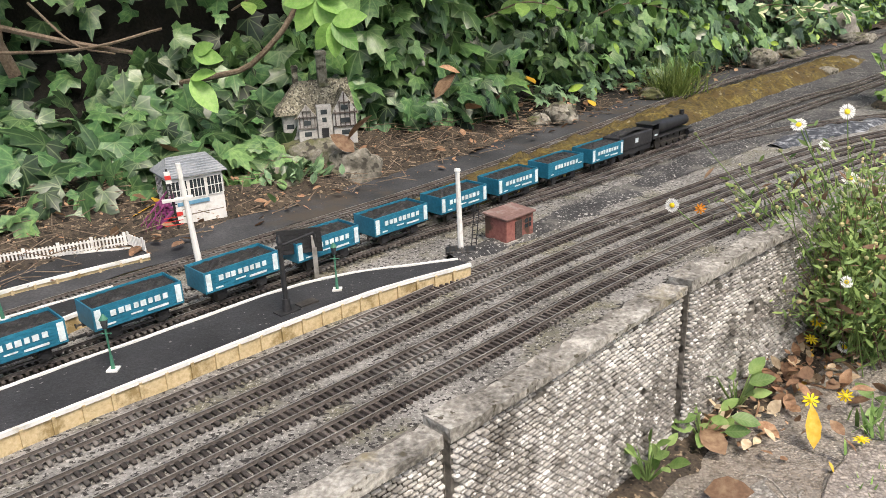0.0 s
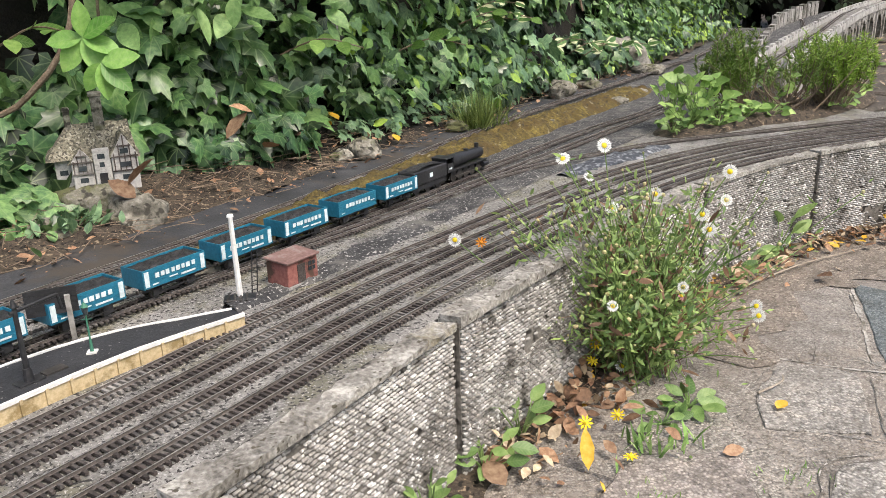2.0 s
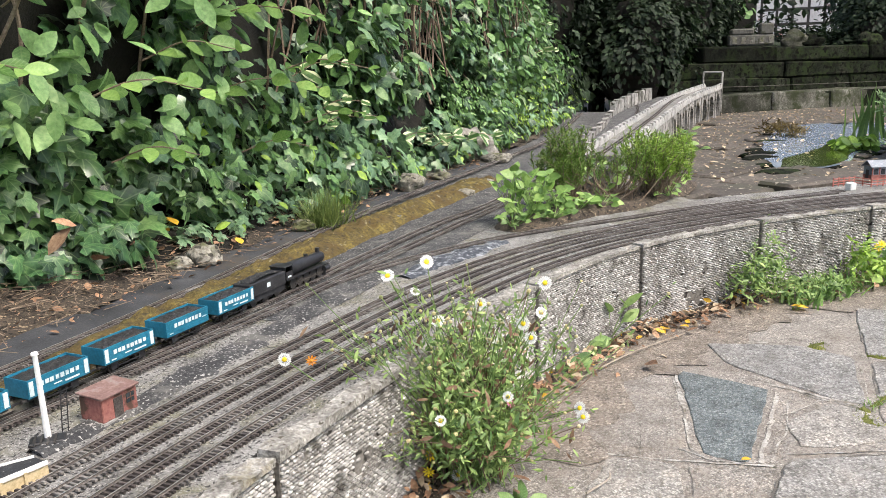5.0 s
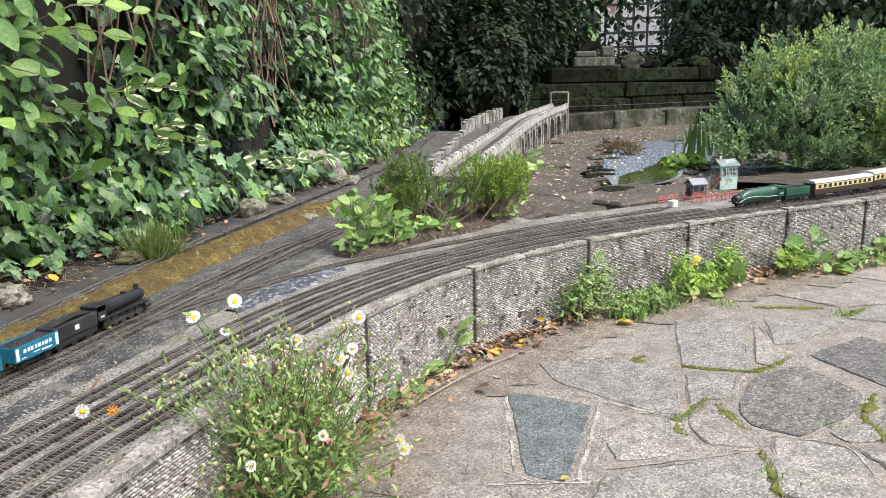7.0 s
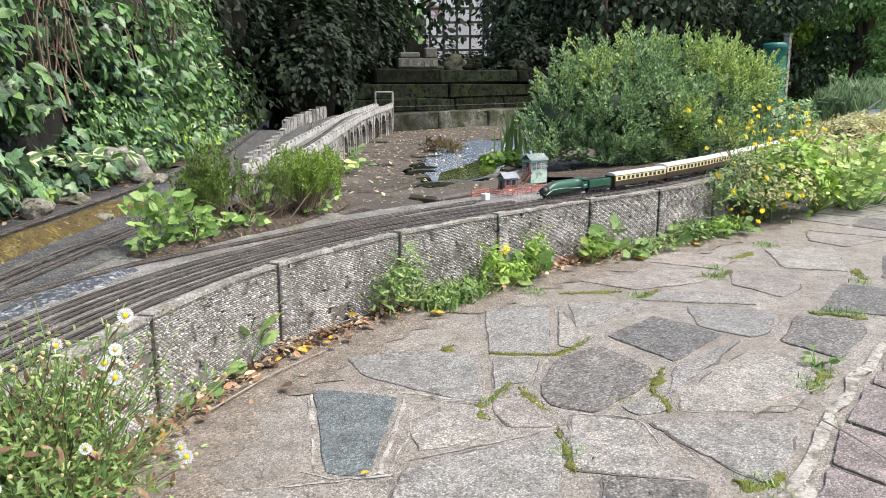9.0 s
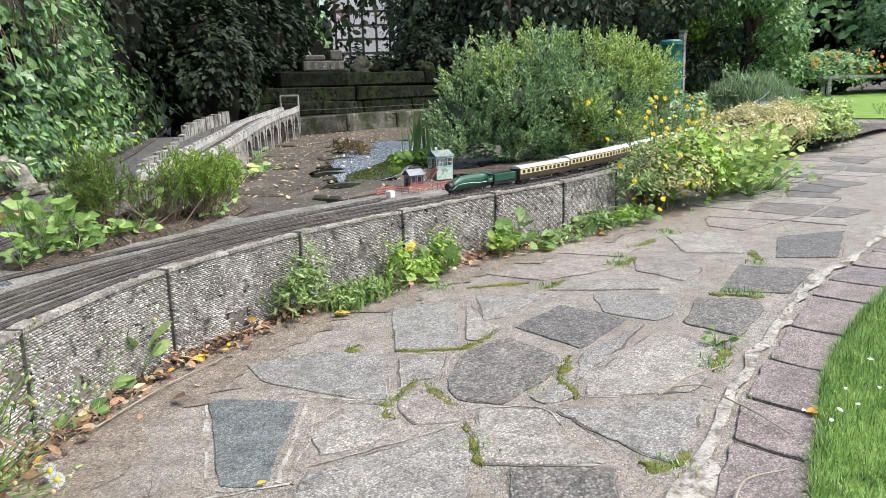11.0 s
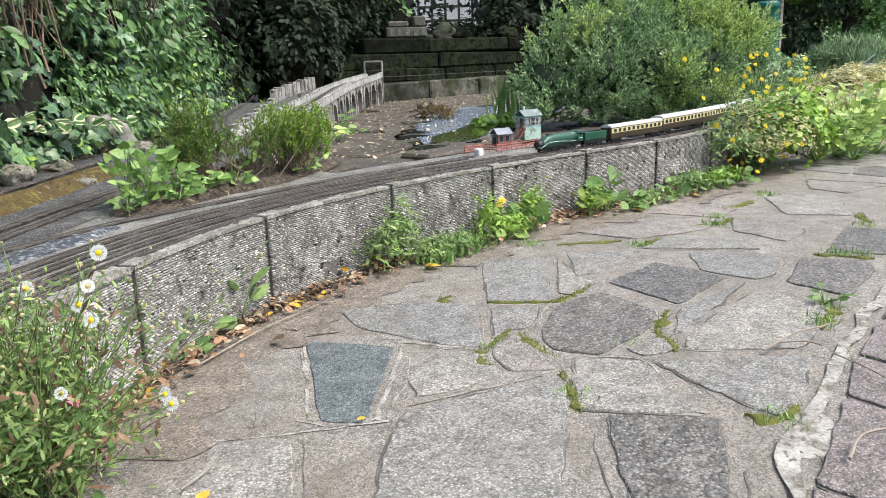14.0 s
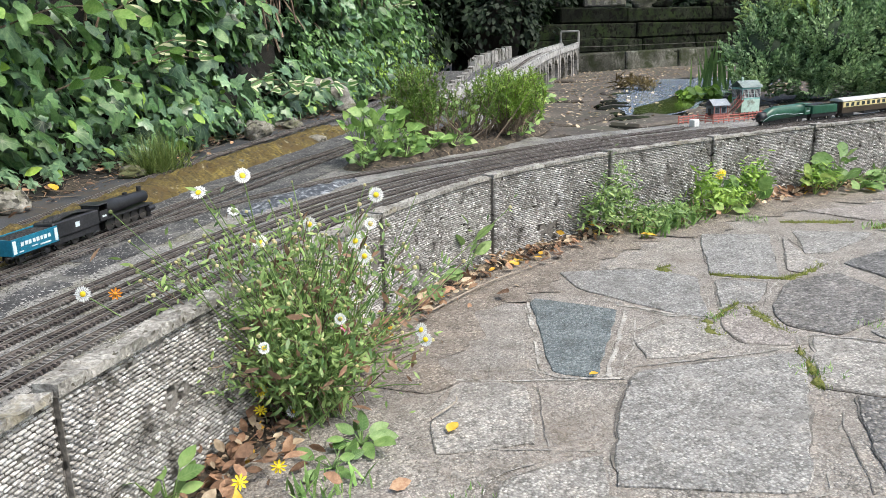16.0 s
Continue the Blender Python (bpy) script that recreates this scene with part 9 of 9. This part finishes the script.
for x, y, s, a in ((1.30, 1.105, 0.034, 60), (0.96, 1.10, 0.024, 20), (0.985, 1.12, 0.022, 100), (1.01, 1.125, 0.02, 200), (1.03, 1.13, 0.02, 300), (0.775, 0.68, 0.013, 80), (0.55, 0.655, 0.02, 300), (1.36, 0.235, 0.03, 50), (2.02, 1.10, 0.03, 10), (2.32, 1.1, 0.035, 90)):
    loose_leaf(x, y, 0.006, s, a, YELLOW_ONE, "yellow fallen leaf on the paving", drng.uniform(4, 14))
for x, y, s, a in ((0.885, 1.075, 0.028, 30), (1.06, 1.115, 0.03, 150), (1.14, 1.14, 0.026, 60), (1.0, 1.09, 0.02, 240), (0.84, 0.99, 0.03, 190), (0.235, 0.59, 0.035, 20), (0.20, 0.54, 0.04, 260), (0.26, 0.64, 0.04, 110), (1.42, 1.14, 0.03, 0), (1.8, 1.16, 0.035, 80)):
    loose_leaf(x, y, 0.008, s, a, DEAD_LEAF, "curled brown leaf at the foot of the wall", drng.uniform(6, 25), drng.uniform(-20, 20))


def stick(pts, r, label="dry twig lying on the paving"):
    bm = bmesh.new()
    bent(bm, pts, r, r * 0.6, 5)
    return tagged(part("twig", bm, material("pale_twig", [(0.20, 0.165, 0.125), (0.31, 0.265, 0.21), (0.42, 0.37, 0.31)], 0.9)), label, "twig", "twigs on the paving")


stick([(1.275, 0.435, 0.008), (1.35, 0.425, 0.014), (1.43, 0.408, 0.010)], 0.0018)
stick([(1.31, 0.432, 0.010), (1.335, 0.405, 0.012), (1.345, 0.385, 0.008)], 0.0018)
stick([(1.04, 0.24, 0.012), (1.09, 0.245, 0.018), (1.15, 0.22, 0.014)], 0.0019)
stick([(1.325, 0.362, 0.008), (1.29, 0.305, 0.012), (1.255, 0.25, 0.010)], 0.0014)
stick([(0.72, 0.985, 0.006), (0.85, 1.04, 0.008), (0.99, 1.085, 0.006)], 0.0016)
stick([(0.55, 0.69, 0.006), (0.585, 0.70, 0.010), (0.60, 0.72, 0.006)], 0.0016)

# ---- paving slabs ----
SLABS = []
JOINT = material("dirty_joint", [(0.045, 0.040, 0.034), (0.115, 0.104, 0.09), (0.21, 0.195, 0.172)], 0.95, 260, 16, 0.8, 0.003, stains=(0.30, 0.28, 0.25), stain_scale=9, stain_at=(0.50, 0.60))


def inside(p, poly):
    c = False
    for (x0, y0), (x1, y1) in zip(poly, poly[1:] + poly[:1]):
        if (y0 > p[1]) != (y1 > p[1]) and p[0] < (x1 - x0) * (p[1] - y0) / (y1 - y0) + x0:
            c = not c
    return c


def rough_outline(poly, grow, seed, step=0.013, amp=0.005, wave=0.0):
    cx, cy = sum(p[0] for p in poly) / len(poly), sum(p[1] for p in poly) / len(poly)
    area = sum(a[0] * b[1] - b[0] * a[1] for a, b in zip(poly, poly[1:] + poly[:1]))
    pts = poly if area > 0 else poly[::-1]
    out = []
    for (x0, y0), (x1, y1) in zip(pts, pts[1:] + pts[:1]):
        d = math.dist((x0, y0), (x1, y1))
        k = max(2, int(d / step))
        nx, ny = (y1 - y0) / d, -(x1 - x0) / d
        for i in range(k):
            t = (i + 0.12) / k
            corner = min(t, 1 - t) * d
            j = amp * smooth_noise((x0 + (x1 - x0) * t, y0 + (y1 - y0) * t, seed), 24) + 0.0016 * smooth_noise((x0 + (x1 - x0) * t, y0 + (y1 - y0) * t, seed), 95) + grow + wave * smooth_noise((x0 + (x1 - x0) * t, y0 + (y1 - y0) * t, seed + 7), 17) - 0.004 * max(0, 1 - corner / 0.012)
            out.append((x0 + (x1 - x0) * t + nx * j, y0 + (y1 - y0) * t + ny * j))
    return out


def slab(poly, mat=None, high=0.0028, joint=True, seed=None):
    """One paving stone with a rounded, uneven edge in its own dirty joint."""
    mat = mat or SLAB
    seed = seed if seed is not None else len(SLABS) * 1.7
    SLABS.append(poly)
    high *= 0.62
    rings = [(rough_outline(poly, -0.0010, seed), -0.012), (rough_outline(poly, -0.0010, seed), high - 0.0010), (rough_outline(poly, -0.0024, seed), high)]
    m = len(rings[0][0])
    vs = [(x, y, z + (0.0009 * smooth_noise((x, y, 0), 7, seed) if z == high else 0)) for ring, z in rings for x, y in ring]
    cx, cy = np.mean([v[0] for v in vs]), np.mean([v[1] for v in vs])
    fs = [(q * m + i, q * m + (i + 1) % m, (q + 1) * m + (i + 1) % m, (q + 1) * m + i) for q in range(2) for i in range(m)]
    fs.append(tuple(2 * m + i for i in range(m)))
    ob = raw("slab", vs, fs, mat, patio)
    if joint:
        ring = rough_outline(poly, -0.0006, seed, wave=0.0085)
        k = len(ring)
        vs = [(x, y, 0.0002) for x, y in ring] + [(x, y, -0.012) for x, y in ring]
        raw("joint", vs, [tuple(range(k))] + [(i, k + i, k + (i + 1) % k, (i + 1) % k) for i in range(k)], JOINT, patio)
    return ob


slab([(0.88, 0.96), (0.96, 0.845), (0.775, 0.682), (0.735, 0.72)], SLAB_BLUE, 0.001, False)
slab([(1.39, 1.08), (1.50, 1.00), (1.275, 0.805), (1.20, 0.885)], SLAB)
slab([(1.14, 0.72), (1.26, 0.785), (1.375, 0.77), (1.345, 0.64), (1.26, 0.605), (1.125, 0.60), (1.10, 0.665)], SLAB_DARK)
slab([(1.04, 0.73), (1.115, 0.75), (1.09, 0.665), (1.08, 0.635), (1.045, 0.615), (1.0, 0.65), (1.01, 0.69)], SLAB_PINK)
slab([(0.82, 0.668), (0.93, 0.632), (1.025, 0.60), (1.03, 0.58), (0.77, 0.39), (0.63, 0.49), (0.69, 0.56), (0.785, 0.645)], SLAB)
slab([(1.05, 0.59), (1.09, 0.62), (1.15, 0.55), (1.09, 0.48), (1.06, 0.40), (0.965, 0.515)], SLAB)
slab([(0.98, 0.485), (1.06, 0.385), (0.90, 0.29), (0.83, 0.35), (0.895, 0.42)], SLAB_DARK, 0.003)
slab([(1.155, 0.53), (1.28, 0.43), (1.325, 0.385), (1.17, 0.34), (1.11, 0.33), (1.105, 0.355), (1.12, 0.42), (1.145, 0.50)], SLAB)
slab([(1.25, 0.545), (1.42, 0.57), (1.575, 0.58), (1.54, 0.445), (1.44, 0.42), (1.34, 0.405), (1.22, 0.52)], SLAB)
slab([(1.43, 0.80), (1.61, 0.81), (1.60, 0.65), (1.40, 0.635)], SLAB_DARK, 0.003)
slab([(1.72, 0.80), (1.82, 0.65), (1.69, 0.60), (1.62, 0.605), (1.61, 0.71)], SLAB)
slab([(1.64, 0.56), (1.82, 0.61), (1.88, 0.50), (1.82, 0.47), (1.62, 0.445)], SLAB_DARK)
slab([(1.90, 0.59), (2.15, 0.65), (2.22, 0.49), (2.13, 0.48), (1.96, 0.47)], SLAB_DARK)
slab([(1.56, 0.99), (1.67, 0.885), (1.48, 0.845), (1.43, 0.87)], SLAB)
slab([(1.80, 0.91), (1.90, 0.775), (1.84, 0.70), (1.69, 0.895)], SLAB)
slab([(2.08, 0.88), (2.20, 0.77), (2.04, 0.69), (1.94, 0.69), (1.97, 0.83)], SLAB_PINK)
slab([(1.17, 0.59), (1.255, 0.575), (1.22, 0.53), (1.165, 0.55)], SLAB)
slab([(2.40, 0.95), (2.58, 0.83), (2.30, 0.68), (2.22, 0.81)], SLAB)
slab([(2.56, 0.69), (2.75, 0.56), (2.38, 0.48), (2.29, 0.60)], SLAB_DARK)
slab([(1.0, 1.04), (1.14, 0.965), (1.17, 0.885), (1.04, 0.745), (1.01, 0.79), (0.97, 0.95)], SLAB, 0.002, False)
slab([(0.90, 0.755), (1.0, 0.77), (1.025, 0.72), (0.98, 0.655), (0.91, 0.665), (0.86, 0.685)], SLAB, 0.002, False)
slab([(1.18, 0.86), (1.24, 0.80), (1.15, 0.745), (1.12, 0.76), (1.075, 0.755)], SLAB)
slab([(1.50, 0.97), (1.425, 0.87), (1.42, 0.815), (1.33, 0.80), (1.32, 0.825)], SLAB)
slab([(1.37, 0.625), (1.59, 0.615), (1.43, 0.585), (1.27, 0.565)], SLAB)
slab([(1.73, 1.09), (1.96, 1.02), (2.07, 0.92), (1.94, 0.875), (1.76, 0.95)], SLAB_PINK)
slab([(0.63, 0.76), (0.69, 0.71), (0.62, 0.59), (0.52, 0.63), (0.55, 0.70)], SLAB, 0.003)
slab([(0.55, 0.56), (0.66, 0.545), (0.62, 0.48), (0.74, 0.37), (0.62, 0.28), (0.45, 0.45)], SLAB)
slab([(0.78, 0.36), (0.86, 0.29), (0.72, 0.18), (0.64, 0.26)], SLAB)
slab([(0.36, 0.62), (0.47, 0.60), (0.43, 0.47), (0.28, 0.52)], SLAB_PINK)
slab([(0.26, 0.57), (0.26, 0.50), (0.40, 0.44), (0.30, 0.34), (0.13, 0.46)], SLAB)
slab([(0.66, 0.94), (0.79, 1.0), (0.85, 0.955), (0.72, 0.74), (0.62, 0.80)], MORTAR, 0.0004, False)

srng = np.random.default_rng(31)
# brown dirt washed along the foot of the wall
foot = wall_span(0.48, 2.9, -0.03)
reach = np.array([0.120 + 0.06 * smooth_noise(p, 6) + 0.045 * smooth_noise(p, 22) + 0.02 * smooth_noise(p, 70) for p in foot])
tagged(ribbon("stained_mortar", lift(foot, 0.0012), lift(foot - normals2(foot) * reach[:, None], 0.0010), DIRTY, 4, 0.0012, 20), "brown stained mortar along the wall", "mortar", kind="structure")


def edge_y(x):
    return float(np.interp(x, LAWN_EDGE[:, 0], LAWN_EDGE[:, 1]))


KERB = spline([(0.86, 0.20), (1.02, 0.30), (1.17, 0.325), (1.36, 0.372), (1.66, 0.415), (2.08, 0.462), (2.83, 0.47), (4.0, 0.62), (6, 1.05), (9, 1.95)], 0.02)


def kerb_y(x):
    return float(np.interp(x, KERB[:, 0], KERB[:, 1]))


def wall_y(x):
    return float(np.interp(x, WALL[:, 0], WALL[:, 1]))


# the rest of the path, in stones of the same kind
cells = {}
STEP = 0.19
for a in range(0, 44):
    for b in range(-2, 12):
        cells[a, b] = (0.9 + a * STEP + srng.uniform(-0.055, 0.055), 0.2 + b * STEP + srng.uniform(-0.055, 0.055))
for a in range(0, 43):
    for b in range(-2, 11):
        q = [cells[a, b], cells[a + 1, b], cells[a + 1, b + 1], cells[a, b + 1]]
        cx, cy = sum(p[0] for p in q) / 4, sum(p[1] for p in q) / 4
        if any(p[1] > wall_y(p[0]) - 0.05 or p[1] < kerb_y(p[0]) + 0.02 for p in q):
            continue
        shrunk = [(cx + (x - cx) * 0.93, cy + (y - cy) * 0.93) for x, y in q]
        probes = shrunk + [(cx, cy)] + [((x + cx) / 2, (y + cy) / 2) for x, y in shrunk] + [((p[0] + r2[0]) / 2, (p[1] + r2[1]) / 2) for p, r2 in zip(shrunk, shrunk[1:] + shrunk[:1])]
        if any(inside(p, s) for s in SLABS[:31] for p in probes) or any(inside(p, shrunk) for s in SLABS[:31] for p in s):
            continue
        slab(shrunk, (SLAB, SLAB, SLAB_DARK, SLAB_PINK)[srng.integers(0, 4)], srng.uniform(0.0015, 0.0035))
# purple edging blocks beside the lawn
x = 0.80
while x < 8.5:
    w = srng.uniform(0.13, 0.24) * (1 if x < 3 else 1.8)
    q = [(x, edge_y(x) + 0.006), (x + w - 0.008, edge_y(x + w) + 0.006), (x + w - 0.004, kerb_y(x + w) - 0.03), (x + 0.004, kerb_y(x) - 0.03)]
    slab(q, EDGING, srng.uniform(0.004, 0.008))
    x += w
# pale broken concrete between path and edging
PALE = material("pale_broken_concrete", [(0.20, 0.185, 0.16), (0.36, 0.34, 0.305), (0.52, 0.495, 0.455)], 0.95, 200, 30, 0.9, 0.004, stains=(0.13, 0.115, 0.09), stain_scale=22, stain_at=(0.5, 0.62), pits=(0.12, 0.105, 0.085), pit_scale=120, pit_at=(0.60, 0.68))
kb = KERB[(KERB[:, 0] > 0.84) & (KERB[:, 0] < 3.2)]
pale = ribbon("mortar_strip", lift(kb + np.column_stack([np.zeros(len(kb)), [0.012 * smooth_noise(p, 12) for p in kb]]), 0.003), lift(kb - np.column_stack([np.zeros(len(kb)), [0.020 + 0.016 * smooth_noise(p, 14, 3) for p in kb]]), 0.003), PALE, 4, 0.006, 30)
tagged(pale, "pale broken concrete strip beside the edging blocks", "concrete", kind="structure")
for poly in ([(1.12, 0.325), (1.17, 0.335), (1.13, 0.28), (1.06, 0.25), (1.02, 0.29)],):
    slab(poly, PALE, 0.001, False)


def seam(pts, width, mat, name, label, z=0.0):
    c = spline(pts, 0.008)
    c = c + np.array([[0.0035 * smooth_noise(p, 35, 1), 0.0035 * smooth_noise(p, 35, 6)] for p in c])
    w = np.array([width * (0.6 + 0.7 * smooth_noise(p, 40, 2)) + width * 0.4 for p in c])
    nn = normals2(c)
    ob = ribbon(name, lift(c + nn * w[:, None] / 2, z), lift(c - nn * w[:, None] / 2, z), mat, 2, 0.0008, 80, kind="", parent=patio)
    return ob


for pts, w in (([(0.725, 0.73), (0.80, 0.84), (0.885, 0.975)], 0.010), ([(0.735, 0.71), (0.70, 0.80), (0.72, 0.86)], 0.008), ([(0.785, 0.675), (0.87, 0.75), (0.965, 0.835)], 0.014), ([(0.62, 0.775), (0.70, 0.72), (0.80, 0.66)], 0.010), ([(0.83, 0.68), (0.93, 0.645), (1.02, 0.615)], 0.007),
               ([(0.80, 0.672), (0.885, 0.735), (0.945, 0.795)], 0.006), ([(0.97, 0.86), (1.03, 0.75)], 0.018), ([(1.0, 1.05), (1.06, 1.02), (1.13, 0.985)], 0.008)):
    seam(pts, w * 0.36, PALE, "mortar_seam", "", 0.0001)
for pts, w in (([(0.70, 0.89), (0.715, 0.83), (0.665, 0.75)], 0.004), ([(0.70, 0.70), (0.66, 0.64), (0.625, 0.585)], 0.004), ([(1.165, 0.545), (1.14, 0.49), (1.10, 0.40)], 0.005),
               ([(0.93, 0.47), (0.87, 0.415), (0.815, 0.36)], 0.006), ([(0.30, 0.62), (0.36, 0.57), (0.44, 0.545)], 0.005), ([(0.56, 0.62), (0.61, 0.585), (0.66, 0.55)], 0.004)):
    seam(pts, w * 0.28, JOINT, "crack", "", 0.0004)

# thin mortar ridges that follow the stones at a finger's width
ridge_rng = np.random.default_rng(44)
for poly in SLABS[:31]:
    ring = np.array(rough_outline(poly, ridge_rng.uniform(0.008, 0.016), ridge_rng.uniform(0, 50)))
    for k in range(2):
        a, l = ridge_rng.integers(0, len(ring)), ridge_rng.integers(5, max(6, len(ring) // 3))
        run = ring[[(a + q) % len(ring) for q in range(0, l + 1)]]
        if any(inside(tuple(p), s2) for p in run for s2 in SLABS[:31]) or any(p[1] > wall_y(p[0]) - 0.06 or p[1] < kerb_y(p[0]) + 0.01 for p in run):
            continue
        seam([tuple(p) for p in run], ridge_rng.uniform(0.0012, 0.0026), PALE if ridge_rng.random() < 0.7 else JOINT, "mortar_seam", "", 0.0002)

# moss and small weeds in the joints
def moss_seam(pts, width):
    """A low cushion of moss that fills a stretch of joint, with an uneven edge."""
    c = spline(pts, 0.004)
    nn = normals2(c)
    vs, fs = [], []
    for i in range(len(c)):
        t = i / (len(c) - 1)
        w = 1.7 * width * min(1, 5 * t + 0.1, 5 * (1 - t) + 0.1) * max(0.12, 0.6 + 1.5 * smooth_noise((c[i][0], c[i][1], 4), 60))
        for j in range(6):
            u = j / 5 - 0.5
            p = c[i] + nn[i] * (u * w * (1 + 0.5 * smooth_noise((c[i][0], c[i][1], j), 140)) + 0.004 * smooth_noise((c[i][0], c[i][1], 1), 45))
            vs.append((p[0], p[1], -0.0014 + 0.0036 * math.cos(math.pi * u) ** 0.5 + 0.0012 * smooth_noise((p[0], p[1], 0), 260)))
    for i in range(len(c) - 1):
        for j in range(5):
            fs.append((i * 6 + j, i * 6 + 6 + j, i * 6 + 7 + j, i * 6 + 1 + j))
    r = root("moss_cushion", None, "green moss and fine grass in a paving joint", "moss", "moss in the joints")
    raw("cushion", vs, fs, GREEN_MOSS, r, smooth=True)
    n = 9 * len(c)
    k = srng.integers(0, len(c), n)
    o = srng.normal(0, 0.5 * width, n)
    q = np.column_stack([c[k, 0] + nn[k, 0] * o, c[k, 1] + nn[k, 1] * o, np.full(n, 0.0008)])
    y = srng.normal(0, 0.8, (n, 3)) + np.array([0, 0, 1.0])
    y[:, 2] = np.abs(y[:, 2]) + 0.15
    y /= np.linalg.norm(y, axis=1)[:, None]
    z = np.cross(y, srng.normal(0, 1, (n, 3)))
    z /= np.linalg.norm(z, axis=1)[:, None]
    leaf_cloud("grass_mass", q, (np.cross(y, z), y, z), srng.uniform(0.002, 0.007, n), ([(-0.10, 0, 0), (0.10, 0, 0), (0, 1.0, 0.0)], [(0, 1, 2)]), MOSS_GREEN, r, kind="stuff")


for pts, w in (([(1.275, 0.600), (1.252, 0.582), (1.232, 0.548), (1.206, 0.532)], 0.013), ([(1.355, 0.632), (1.31, 0.612), (1.272, 0.598)], 0.010), ([(1.035, 0.742), (1.002, 0.715), (0.998, 0.688)], 0.012), ([(1.118, 0.742), (1.092, 0.690), (1.076, 0.642)], 0.013), ([(1.125, 0.765), (1.075, 0.748), (1.04, 0.738)], 0.010),
               ([(1.042, 0.602), (1.0, 0.552), (0.962, 0.512)], 0.010), ([(1.185, 0.962), (1.162, 0.952), (1.145, 0.938)], 0.014), ([(1.60, 1.05), (1.66, 1.01), (1.72, 0.965)], 0.012), ([(1.70, 0.91), (1.74, 0.905), (1.79, 0.915)], 0.014), ([(1.86, 0.60), (1.885, 0.555), (1.90, 0.50)], 0.014), ([(1.95, 0.92), (2.03, 0.885), (2.09, 0.89)], 0.016),
               ([(1.43, 0.418), (1.50, 0.436), (1.55, 0.44)], 0.018), ([(1.15, 0.335), (1.10, 0.338), (1.085, 0.37)], 0.014), ([(2.24, 0.62), (2.29, 0.66), (2.33, 0.675)], 0.018), ([(2.18, 0.96), (2.26, 0.95), (2.34, 0.955)], 0.018), ([(1.40, 0.815), (1.33, 0.80), (1.27, 0.80)], 0.010), ([(1.20, 0.885), (1.275, 0.803), (1.30, 0.80)], 0.008)):
    moss_seam(pts, w)
for i, (x, y, k, l) in enumerate(((1.06, 0.735, 40, 0.022), (1.0, 0.545, 50, 0.022), (1.20, 0.585, 40, 0.020), (1.55, 0.455, 50, 0.03), (1.46, 0.432, 60, 0.03), (1.10, 0.335, 60, 0.024), (1.71, 0.91, 60, 0.03), (1.9, 0.565, 80, 0.03), (2.0, 0.89, 80, 0.03), (2.08, 0.93, 60, 0.03), (1.92, 0.53, 40, 0.03), (1.35, 0.335, 30, 0.02), (2.45, 0.97, 80, 0.035), (2.2, 0.62, 50, 0.03), (0.50, 0.55, 40, 0.016), (0.36, 0.545, 40, 0.02), (1.57, 1.10, 60, 0.03))):
    tuft("grass_tuft", x, y, 0.0, k, l * 0.55, 1.8, GRASS, "small grassy weed in a paving joint", width=1.3)["group"] = "weeds in the joints"
rosette(1.555, 0.462, 0.0, 12, 0.018, "pale green weed in a paving joint", DAISY_LEAF, 0.03, 0.02, group="weeds in the joints")

# grass of the lawn
n = 91000
gx = np.concatenate([drng.uniform(0.75, 2.4, 80000), drng.uniform(2.2, 6.0, 8000), drng.uniform(5.5, 13, 3000)])
gy = np.array([edge_y(x) for x in gx]) - np.abs(np.concatenate([drng.uniform(-0.012, 0.5, 80000), drng.uniform(-0.01, 1.0, 8000), drng.uniform(0, 2.5, 3000)])) + 0.006
a = drng.uniform(0, 6.28, n)
t = drng.uniform(0.1, 1.3, n)
yv = np.column_stack([np.cos(a) * t, np.sin(a) * t, np.ones(n)])
yv /= np.linalg.norm(yv, axis=1)[:, None]
zv = np.column_stack([-np.sin(a), np.cos(a), np.zeros(n)])
size = np.concatenate([drng.uniform(0.009, 0.030, 80000), drng.uniform(0.014, 0.028, 8000), drng.uniform(0.06, 0.12, 3000)])
tagged(leaf_cloud("lawn_grass", np.column_stack([gx, gy, np.full(n, 0.002)]), (zv, yv, np.cross(yv, zv)), size, ([(-0.045, 0, 0), (0.045, 0, 0), (0, 1.0, 0.0)], [(0, 1, 2)]), GRASS), "bright green mown grass beside the path", "grass", kind="stuff")
for x, y in ((1.30, 0.245), (1.41, 0.225), (1.36, 0.20), (1.44, 0.19), (1.33, 0.215), (1.28, 0.21), (1.55, 0.22)):
    ob = new("fallen_petal", YELLOW_ONE.copy())
    ob.data.materials[0] = PETAL
    ob.matrix_world = pose(x, y, 0.028, drng.uniform(-20, 20), drng.uniform(-20, 20), drng.uniform(0, 360)) @ Matrix.Diagonal((0.010, 0.010, 0.010, 1))
    tagged(ob, "small white petal lying on the grass", "petal", "petals on the lawn")
# ---- the bricks, slab by slab and brick by brick ----
joined_v, joined_f = [], []
count = 0
for a, b, z, h, proud, n in near_bricks:
    v = brick_verts(a, b, z, h, proud)
    if n == 3 and arc_of(0.24) < a < arc_of(0.44) and z > 0.05 and count < 300:
        raw("brick", v, BRICK_FACES, BRICK, wall)
        count += 1
    else:
        k0 = len(joined_v)
        joined_v += v
        joined_f += [(k0 + f[i], k0 + f[j], k0 + f[k]) for f in BRICK_FACES for i, j, k in ((0, 1, 2), (0, 2, 3))]
tagged(big_mesh("bricks", joined_v, joined_f, BRICK, wall), kind="stuff")
